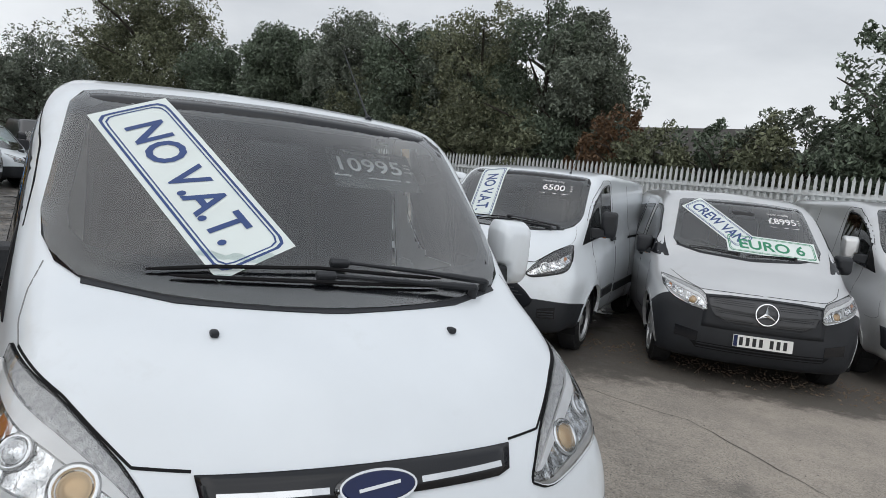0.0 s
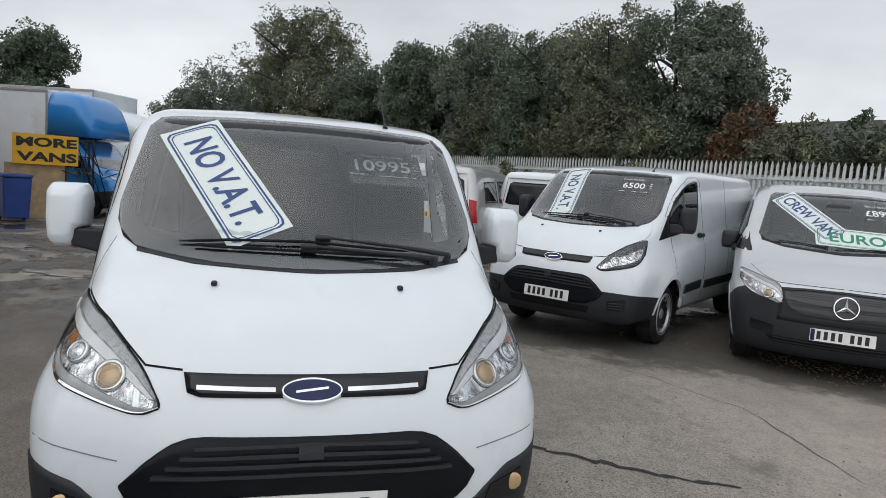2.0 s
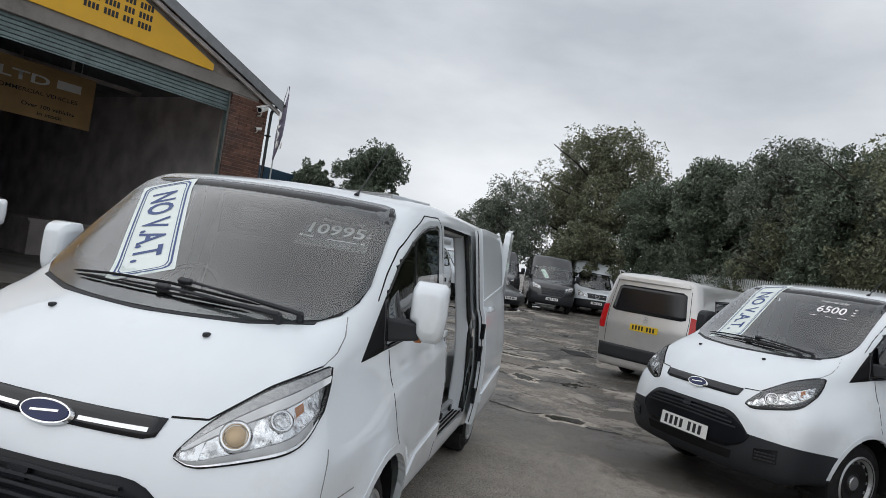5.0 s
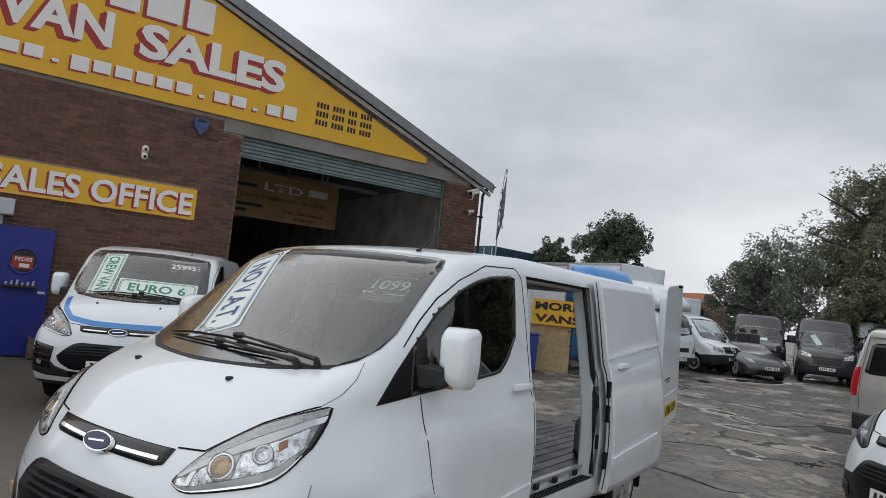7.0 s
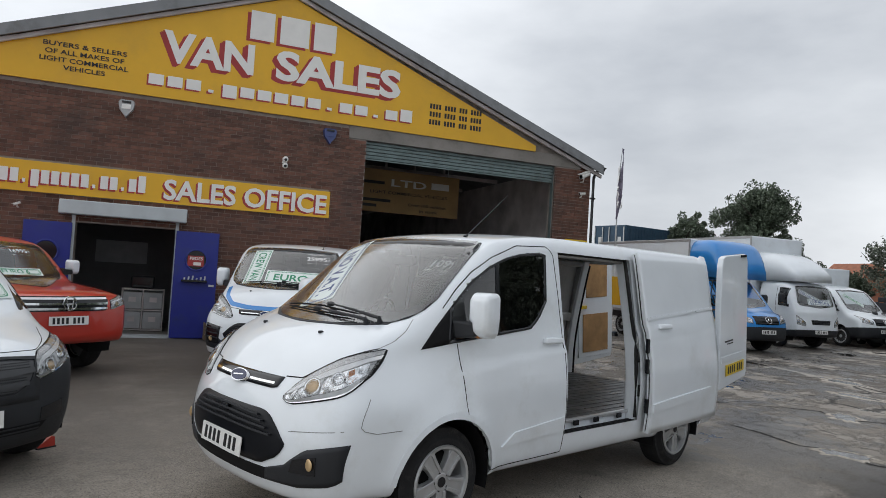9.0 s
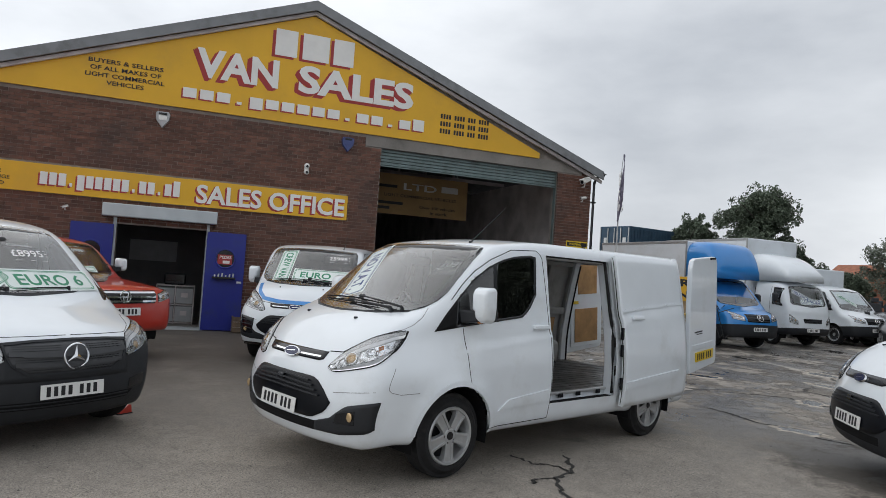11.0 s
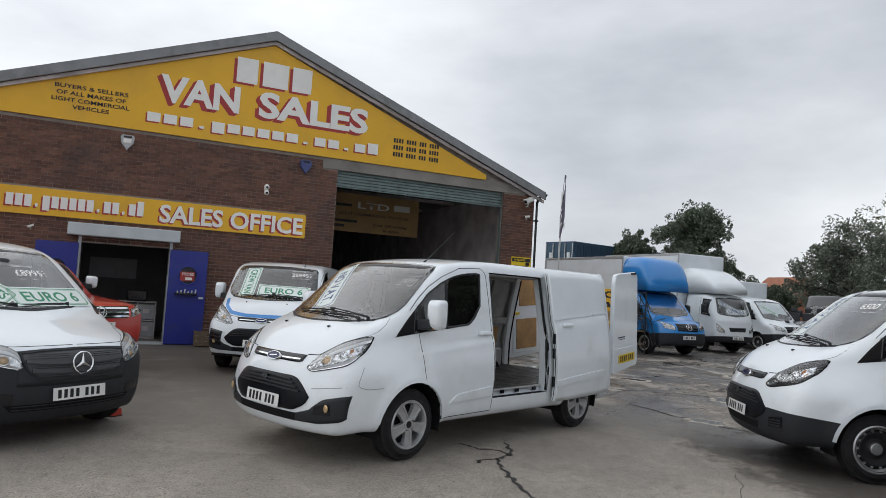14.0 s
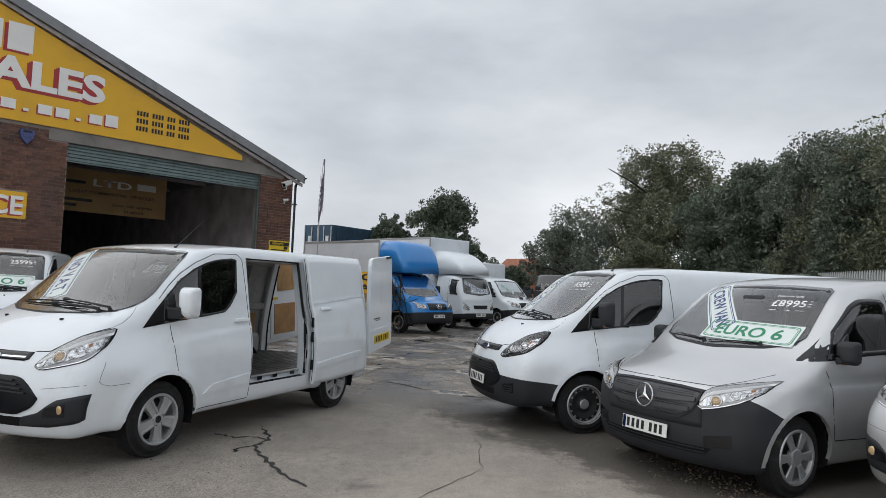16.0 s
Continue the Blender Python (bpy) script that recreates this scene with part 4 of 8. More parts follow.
def custom(name, m, label, mat, style="trend", open_doors=False, wheels="alloy", res=0.05, group="white panel vans"):
    """A mid-size panel van. trend: painted bumper with dark inserts; base: dark plastic bumper; sport: lower kit and blue stripe."""
    root = tagged(new(name), label, "van", group)
    root.matrix_world = m
    p = dict(CUSTOM, l=4.80, spine=(0.85, 4.2, 0.85)) if open_doors else CUSTOM
    S = Shell(p, res)
    windscreen(S, root, WS_LOW, WS_UP)
    door_low = [(1.04, 1.175), (1.28, 1.205), (1.62, 1.245), (1.80, 1.262), (1.90, 1.33), (2.005, 1.46)]
    door_up = [(1.07, 1.40), (1.25, 1.575), (1.42, 1.685), (1.58, 1.75), (1.75, 1.79), (1.98, 1.815), (2.035, 1.80)]
    for s in (-1, 1):
        g = side_window(S, root, door_low, door_up, s, frame_w=0.024)
        part("quarter_bar", S.strip("side", [(1.46, 1.235), (1.49, 1.70)], 0.035, 0.006, 0.01, s=s), GLOSSBLACK, g)
        part("pillar_trim", S.patch("side", [(0.835, 1.143), (0.95, 1.16), (1.08, 1.18)], [(0.845, 1.155), (0.95, 1.28), (1.08, 1.41)], 8, 5, 0.004, 0.008, s), GAP, root, "black plastic pillar trim", smooth=True)
        part("shut_line", S.strip("side", [(1.11, 1.175), (1.128, 1.0), (1.135, 0.85), (1.138, 0.735)], 0.006, 0.001, 0.004, s=s), GAP, root)
        part("shut_line", S.strip("side", [(1.40, 0.36), (2.18, 0.37), (2.185, 0.6), (2.165, 1.19), (2.15, 1.5), (2.125, 1.81), (2.06, 1.862), (1.72, 1.845), (1.45, 1.745), (1.28, 1.64), (1.14, 1.52), (1.02, 1.395)], 0.006, 0.0015, 0.005, s=s), GAP, root)
        part("door_crease", S.patch("side", [(1.50, 0.497), (2.165, 0.535)], [(1.62, 0.582), (2.165, 0.634)], 8, 3, 0.012, 0.02, s), mat, root)
        door_handle(S, root, 2.035, 1.18, s, PLASTIC if style == "base" else mat)
        part("shut_line", S.strip("front", [(s * 0.42, 0.957), (s * 0.54, 0.964), (s * 0.61, 1.023), (s * 0.68, 1.083), (s * 0.735, 1.116), (s * 0.785, 1.15)], 0.006, 0.002, 0.006, n=40), GAP, root)
        part("shut_line", S.strip("front", [(s * 0.785, 1.15), (s * 0.795, 1.19), (s * 0.785, 1.25), (s * 0.755, 1.32)], 0.003, 0.001, 0.004, n=16), SEAM, root)
        arch_liner(root, p, p["hubs"][0], s)
        arch_liner(root, p, p["hubs"][1], s)
        arch_lip(S, root, p, s, mat)
        wheel(root, p["hubs"][0], s * 0.925, s, 0.335, wheels)
        wheel(root, p["hubs"][1], s * 0.925, s, 0.335, wheels)
        mirror(root, 1.14, s * 0.81, 1.32, s, mat if style != "base" else PLASTIC, 0.29)
        lamp(S, root, s, LAMP_LOW, LAMP_UP, ((0.645, 0.925), 0.056), dark=style == "base")
        if not (open_doors and s < 0):
            part("shut_line", S.strip("side", [(3.21, 1.85), (3.22, 0.42)], 0.008, 0.001, 0.004, s=s), GAP, root)
        if style == "base":
            part("side_moulding", S.patch("side", [(1.46, 0.53), (2.07, 0.55)], [(1.5, 0.63), (2.07, 0.65)], 8, 3, 0.016, 0.02, s), PLASTIC, root)
            part("side_moulding", S.patch("side", [(2.25, 0.53), (3.5, 0.53)], [(2.25, 0.63), (3.5, 0.63)], 10, 3, 0.016, 0.02, s), PLASTIC, root)
            part("door_rail", S.strip("side", [(3.05, 1.17), (4.75, 1.17)], 0.03, 0.004, 0.01, s=s), GAP, root)
    # upper grille with its badge
    gr = part("upper_grille", S.patch("front", [(-0.40, 0.893), (-0.36, 0.882), (0.36, 0.882), (0.40, 0.893)], [(-0.415, 0.95), (0.415, 0.95)], 20, 4, 0.006, 0.02), GLOSSBLACK, root, "gloss black upper grille bar", smooth=True)
    if style != "base":
        for s in (-1, 1):
            part("chrome_bar", S.strip("front", [(s * 0.12, 0.905), (s * 0.37, 0.908)], 0.013, 0.012, 0.012), CHROME, gr)
    oval_badge(root, surface_pose(S, "front", 0, 0.902, off=0.008), 0.108, 0.045)
    # lower grille with slats
    lg_low = [(-0.59, 0.60), (-0.55, 0.535), (-0.42, 0.475), (0.42, 0.475), (0.55, 0.535), (0.59, 0.60)]
    lg_up = [(-0.59, 0.61), (-0.50, 0.70), (-0.42, 0.755), (-0.36, 0.768), (0.36, 0.768), (0.42, 0.755), (0.50, 0.70), (0.59, 0.61)]
    lg = part("lower_grille", S.patch("front", lg_low, lg_up, 26, 8, 0.008, 0.03), GRILLE, root, "black lower grille with slats", smooth=True)
    for k in range(4):
        z = 0.745 - 0.03 * k
        hw = 0.36 + 0.042 * k
        part("slat", S.strip("front", [(-hw, z - 0.012), (-hw * 0.5, z - 0.004), (0, z), (hw * 0.5, z - 0.004), (hw, z - 0.012)], 0.011, 0.030, 0.022), PLASTIC, lg)
    part("radar_cover", S.patch("front", [(-0.04, 0.70), (0.04, 0.70)], [(-0.04, 0.74), (0.04, 0.74)], 4, 3, 0.03, 0.02), GLOSSBLACK, lg)
    plate_front(S, root, 0.53)
    part("bumper_slot", S.patch("front", [(-0.45, 0.385), (0.45, 0.385)], [(-0.47, 0.455), (0.47, 0.455)], 20, 3, 0.004, 0.02), GAP, root)
    for s in (-1, 1):
        if style != "base":
            fp = part("fog_panel", S.patch("front", [(s * 0.44, 0.388), (s * 0.68, 0.39), (s * 0.86, 0.42), (s * 0.885, 0.45)], [(s * 0.46, 0.458), (s * 0.60, 0.50), (s * 0.66, 0.55), (s * 0.73, 0.602), (s * 0.91, 0.648)], 18, 8, 0.006, 0.02), PLASTIC, root, "black fog light surround", smooth=True)
            part("fog_bezel", S.patch("front", [(s * 0.64, 0.47), (s * 0.80, 0.475)], [(s * 0.66, 0.54), (s * 0.80, 0.575)], 8, 5, 0.011, 0.008), GLOSSBLACK, fp)
            place, normal = S.hit("front", s * 0.765, 0.53)
            place = place + normal * 0.012
            bm = bmesh.new()
            bmesh.ops.create_uvsphere(bm, u_segments=16, v_segments=8, radius=0.034, matrix=Matrix.Translation(place) @ Matrix.Diagonal((0.25, 1, 1, 1)))
            part("fog_light", bm, PROJECTOR, fp, "round fog light", smooth=True)
        else:
            fp = part("bumper_vent", S.patch("front", [(s * 0.64, 0.44), (s * 0.80, 0.45)], [(s * 0.64, 0.53), (s * 0.80, 0.56)], 6, 4, 0.008, 0.01), GLOSSBLACK, root)
            for z in (0.46, 0.485, 0.51):
                part("slat", S.strip("front", [(s * 0.65, z), (s * 0.79, z + 0.008)], 0.01, 0.014, 0.01), PLASTIC, fp)
        if style != "base":
            part("shut_line", S.strip("front", [(s * 0.60, 0.682), (s * 0.80, 0.706), (s * 0.89, 0.718)], 0.004, 0.002, 0.006), SEAM, root)
            part("shut_line", S.strip("side", [(0.43, 0.885), (0.375, 0.79), (0.36, 0.722), (0.46, 0.695), (0.63, 0.70)], 0.004, 0.002, 0.006, s=s), SEAM, root)
        if style == "sport":
            fi = part("side_intake", S.patch("front", [(s * 0.66, 0.48), (s * 0.86, 0.50)], [(s * 0.64, 0.70), (s * 0.86, 0.74)], 10, 8, 0.012, 0.02), GLOSSBLACK, root, "black bumper intake with slats", smooth=True)
            for z in (0.54, 0.60, 0.66):
                part("slat", S.strip("front", [(s * 0.66, z), (s * 0.86, z + 0.02)], 0.014, 0.024, 0.014), PLASTIC, fi)
        place, normal = S.hit("top", 0.435, s * 0.348)
        part("washer_jet", box_bm(-0.016, 0.016, -0.011, 0.011, -0.004, 0.014, 0.006, m=Matrix.Translation(place)), PLASTIC, root)
    # wipers and cowl
    part("cowl", S.patch("front", [(-0.66, 1.279), (-0.43, 1.254), (0, 1.242), (0.43, 1.254), (0.66, 1.279)], [(-0.66, 1.292), (-0.43, 1.267), (0, 1.255), (0.43, 1.267), (0.66, 1.292)], 24, 3, 0.004, 0.008), PLASTIC, root)
    long_wiper(S, root, [(0.50, 1.306), (0.3, 1.322), (0, 1.328), (-0.42, 1.304)], [(-0.60, 1.283), (-0.35, 1.312), (-0.06, 1.336)], 0.022)
    long_wiper(S, root, [(0.44, 1.296), (0.2, 1.296), (0, 1.294), (-0.40, 1.286)], [(-0.53, 1.270), (-0.30, 1.285), (0.0, 1.302)], 0.022)
    place, normal = S.hit("top", 1.56, -0.44)
    an = part("antenna", tube_bm([place + Vector((0, 0, 0)), place + Vector((0.03, 0, 0.025)), place + Vector((0.44, 0, 0.36))], [0.016, 0.0045, 0.002], 8), PLASTIC, root, "black roof antenna")
    part("interior_mirror", box_bm(1.34, 1.40, -0.12, 0.12, 1.66, 1.74, 0.025), DASH, root)
    planes, split, drop = [], None, None
    if style == "base":
        planes = [((0, 0, 0.63), (0.10, 0, 1))]
        split = lambda x, y, z: z + 0.10 * x < 0.63 and x < 0.95
    elif style == "sport":
        planes = [((0, 0, 0.33), (0, 0, 1))]
        split = lambda x, y, z: z < 0.33
    if open_doors:
        x0, x1, z0, z1 = 2.19, 3.20, 0.50, 1.83
        planes = planes + [((x0, 0, 0), (1, 0, 0)), ((x1, 0, 0), (1, 0, 0)), ((0, 0, z0), (0, 0, 1)), ((0, 0, z1), (0, 0, 1)), ((4.72, 0, 0), (1, 0, 0)), ((0, 0, 0.45), (0, 0, 1)), ((0, 0, 1.84), (0, 0, 1)), ((0, 0.88, 0), (0, 1, 0)), ((0, -0.88, 0), (0, 1, 0)), ((0, 0.74, 0), (0, 1, 0)), ((0, -0.74, 0), (0, 1, 0)), ((0, 0, 1.45), (0, 0, 1))]
        drop = lambda x, y, z: (y < -0.5 and x0 < x < x1 and z0 < z < z1) or (x > 4.72 and 0.45 < z < 1.84 and abs(y) < 0.74 + 0.14 * (z < 1.45))
    S.skin(root, mat, planes, split, PLASTIC if style == "base" else GLOSSBLACK, "bumper" if style == "base" else "lower_kit", drop=drop)
    # adds a dark bulkhead, which in the open van darkens the cab
    cab(root, 0.78, 1.19, 1.40, 2.10, 0.72, 1.84)
    if not open_doors:
        # rear doors with glass, lights and plate
        for s in (-1, 1):
            part("rear_window", S.patch("back", [(s * 0.08, 1.25), (s * 0.70, 1.25)], [(s * 0.08, 1.70), (s * 0.66, 1.70)], 8, 6, 0.004, 0.006), TINTED, root)
            part("tail_light", S.patch("back", [(s * 0.82, 0.85), (s * 0.93, 0.85)], [(s * 0.80, 1.35), (s * 0.88, 1.35)], 4, 8, 0.01, 0.02), REDLENS, root)
        part("shut_line", S.strip("back", [(0, 0.45), (0, 1.8)], 0.01, 0.001, 0.004), GAP, root)
    return root, S



VITO = dict(
    cowl=1.17, l=5.14, w=0.965, h=1.90, belt=1.08, tumble=0.20, tumble_pow=1.3, nose_in=0.11, nose_len=0.8, front_curve=0.30, screen_curve=0.16, round=0.12,
    nose=[(0.10, 0.22), (0.0, 0.40), (0.0, 0.57), (0.035, 0.81), (0.14, 0.915), (0.92, 1.165)],
    top=[(0.72, 1.075), (1.62, 1.77), (2.1, 1.875), (5.0, 1.895)], nose_r=0.07, top_r=0.09,
    rear_lean=0.16, floor=0.21, chin=0.0, hubs=(0.80, 4.00), hub_z=0.335, arch=0.40, flare=0.022, spine=(0.85, 4.4, 0.85),
    recess=[(1.1, 4.9, 0.88, 0.97, 0.014)])


GRILLEGREY = material("dark_grey_grille", (0.055, 0.057, 0.062), 0.4, 0, 0.1, 10)


def vito(name, m, label, mat, res=0.055, dark_bumper=True, rear_glass=False, group="mid-size vans", mirrors=(-1, 1)):
    """A van with a broad dark grille and a round emblem."""
    root = tagged(new(name), label, "van", group)
    root.matrix_world = m
    p = VITO
    S = Shell(p, res)
    low = [(-0.75, 1.30), (-0.72, 1.25), (-0.5, 1.20), (0, 1.175), (0.5, 1.20), (0.72, 1.25), (0.75, 1.30)]
    up = [(-0.66, 1.72), (-0.62, 1.745), (-0.3, 1.765), (0, 1.77), (0.3, 1.765), (0.62, 1.745), (0.66, 1.72)]
    windscreen(S, root, low, up)
    part("cowl", S.patch("front", [(-0.72, 1.235), (-0.5, 1.185), (0, 1.155), (0.5, 1.185), (0.72, 1.235)], [(-0.72, 1.255), (-0.5, 1.21), (0, 1.185), (0.5, 1.21), (0.72, 1.255)], 20, 3, 0.005, 0.01), PLASTIC, root)
    wiper(S, root, (0.12, 1.205), (0.60, 1.232), 0.018)
    wiper(S, root, (-0.45, 1.215), (0.05, 1.20), 0.018)
    for s in (-1, 1):
        g = side_window(S, root, [(1.12, 1.13), (1.5, 1.15), (2.08, 1.17), (2.15, 1.22)], [(1.30, 1.36), (1.62, 1.60), (1.75, 1.655), (2.08, 1.665), (2.14, 1.62)], s)
        part("pillar_trim", S.patch("side", [(0.92, 1.11), (1.25, 1.13)], [(0.93, 1.12), (1.25, 1.34)], 6, 4, 0.004, 0.008, s), GLOSSBLACK, root)
        if rear_glass or dark_bumper:
            side_window(S, root, [(2.38, 1.19), (3.35, 1.19)], [(2.38, 1.65), (3.35, 1.64)], s)
            side_window(S, root, [(3.50, 1.19), (4.55, 1.20)], [(3.50, 1.64), (4.45, 1.61)], s)
        part("shut_line", S.strip("side", [(1.05, 1.10), (1.18, 0.9), (1.22, 0.45), (2.2, 0.42), (2.26, 0.8), (2.25, 1.3), (2.18, 1.74)], 0.008, 0.001, 0.004, s=s), GAP, root)
        part("shut_line", S.strip("side", [(3.42, 1.74), (3.42, 0.42)], 0.008, 0.001, 0.004, s=s), GAP, root)
        door_handle(S, root, 2.08, 1.04, s, PLASTIC if mat is not BEIGE else mat)
        arch_liner(root, p, p["hubs"][0], s)
        arch_liner(root, p, p["hubs"][1], s)
        arch_lip(S, root, p, s, mat)
        wheel(root, p["hubs"][0], s * 0.91, s, 0.335, "trim")
        wheel(root, p["hubs"][1], s * 0.91, s, 0.335, "trim")
        if s in mirrors:
            mirror(root, 1.24, s * 0.82, 1.16, s, PLASTIC if dark_bumper else mat, 0.2)
        lamp(S, root, s, [(0.50, 0.72), (0.53, 0.695), (0.66, 0.725), (0.82, 0.79), (0.885, 0.87)], [(0.50, 0.745), (0.525, 0.865), (0.64, 0.90), (0.80, 0.94), (0.89, 0.955)], ((0.63, 0.775), 0.05))
        part("shut_line", S.strip("front", [(s * 0.02, 0.892), (s * 0.4, 0.888), (s * 0.56, 0.885), (s * 0.70, 0.935), (s * 0.80, 1.0)], 0.004, 0.001, 0.004), GAP, root)
        v = part("fog_recess", S.patch("front", [(s * 0.56, 0.40), (s * 0.76, 0.42)], [(s * 0.56, 0.49), (s * 0.76, 0.52)], 6, 4, 0.004, 0.01), GLOSSBLACK, root)
    # grille
    gl = [(-0.49, 0.755), (-0.45, 0.675), (-0.34, 0.605), (0.34, 0.605), (0.45, 0.675), (0.49, 0.755)]
    gu = [(-0.495, 0.765), (-0.505, 0.835), (-0.3, 0.850), (0, 0.857), (0.3, 0.850), (0.505, 0.835), (0.495, 0.765)]
    if dark_bumper:
        part("grille_surround", S.patch("front", [(-0.54, 0.55), (0.54, 0.55)], [(-0.53, 0.848), (-0.3, 0.864), (0, 0.870), (0.3, 0.864), (0.53, 0.848)], 24, 8, 0.004, 0.008), PLASTIC, root, "dark plastic grille surround", smooth=True)
    g = part("grille", S.patch("front", gl, gu, 24, 8, 0.009, 0.03), GRILLEGREY, root, "dark grille with broad bars", smooth=True)
    part("grille_frame", S.strip("front", gl + gu[::-1] + gl[:1], 0.016, 0.014, 0.012, n=60), PLASTIC, g)
    holes = bmesh.new()
    for k, (z, hw) in enumerate(((0.624, 0.33), (0.640, 0.36), (0.702, 0.42), (0.718, 0.43), (0.784, 0.45), (0.800, 0.45), (0.816, 0.45))):
        n = int(hw / 0.014)
        for i in range(-n, n + 1):
            y = (i + 0.5 * (k % 2)) * 0.014 * 2 / 2
            if abs(y) > hw or abs(y) < 0.10:
                continue
            place, normal = S.hit("front", y, z)
            q = place + normal * 0.0115
            v = [holes.verts.new(q + Vector((0, a * 0.005, b * 0.005))) for a, b in ((-1, 0), (0, -1), (1, 0), (0, 1))]
            holes.faces.new(v)
    part("grille_mesh", holes, GAP, g)["kind"] = "stuff"
    for z, hw in ((0.672, 0.43), (0.75, 0.475)):
        part("grille_bar", S.strip("front", [(-hw, z + 0.012), (-hw * 0.4, z), (hw * 0.4, z), (hw, z + 0.012)], 0.034, 0.028, 0.024), GRILLEGREY, g)
    star_badge(root, surface_pose(S, "front", 0, 0.735, off=0.036), 0.098)
    plate_front(S, root, 0.468, blue=mat is SILVER)
    part("bumper_slot", S.patch("front", [(-0.56, 0.335), (0.56, 0.335)], [(-0.62, 0.395), (0.62, 0.395)], 20, 4, 0.003, 0.02), GAP, root)
    for z in (0.35, 0.38):
        part("bumper_slat", S.strip("front", [(-0.56, z), (0.56, z)], 0.01, 0.008, 0.008), PLASTIC, root)
    part("interior_mirror", box_bm(1.42, 1.48, -0.12, 0.12, 1.58, 1.66, 0.025), DASH, root)
    # tail
    part("rear_bumper", S.patch("back", [(-0.93, 0.36), (0.93, 0.36)], [(-0.94, 0.60), (0.94, 0.60)], 20, 6, 0.012, 0.03), PLASTIC, root, "dark rear bumper", smooth=True)
    part("rear_window", S.patch("back", [(-0.69, 1.22), (-0.6, 1.19), (0.6, 1.19), (0.69, 1.22)], [(-0.63, 1.62), (-0.56, 1.66), (0.56, 1.66), (0.63, 1.62)], 16, 8, 0.006, 0.012), GLOSSBLACK, root, "dark tailgate window", smooth=True)
    part("spoiler", S.patch("back", [(-0.66, 1.74), (0.66, 1.74)], [(-0.64, 1.80), (0.64, 1.80)], 12, 3, 0.05, 0.06), mat, root)
    for s in (-1, 1):
        t = part("tail_light", S.patch("back", [(s * 0.78, 0.85), (s * 0.93, 0.85)], [(s * 0.76, 1.28), (s * 0.89, 1.26)], 4, 8, 0.010, 0.03), REDLENS, root, "red tail light")
        part("shut_line", S.strip("back", [(s * 0.74, 0.62), (s * 0.745, 1.2), (s * 0.68, 1.78)], 0.009, 0.001, 0.004), GAP, root)
    place, normal = S.hit("back", 0, 0.95)
    part("plate_recess", S.patch("back", [(-0.36, 0.86), (0.36, 0.86)], [(-0.36, 1.02), (0.36, 1.02)], 8, 4, 0.003, 0.006), GAP if mat is DARKPAINT else mat, root)
    number_plate(root, plane_at(place + Vector((0.012, 0, 0)), (0, 1, 0), (0, 0, 1)), PLATEYELLOW)
    star_badge(root, plane_at(S.hit("back", 0, 1.11)[0] + Vector((0.01, 0, 0)), (0, 1, 0), (0, 0, 1)), 0.05)
    planes, split = [], None
    if dark_bumper:
        planes = [((0, 0, 0.69), (0, 0, 1)), ((0, 0.53, 0.69), (0, -0.49, 1)), ((0, -0.53, 0.69), (0, 0.49, 1)), ((0, 0, 0.97), (0.55, 0, 1))]
        split = lambda x, y, z: x < 0.85 and z + 0.55 * x < 0.97 and z < 0.69 + 0.49 * max(0.0, abs(y) - 0.53)
    S.skin(root, mat, planes, split, PLASTIC, "bumper")
    cab(root, 0.90, 1.10, 1.50, 2.35, 0.78, 1.65, wall=not rear_glass)
    return root, S


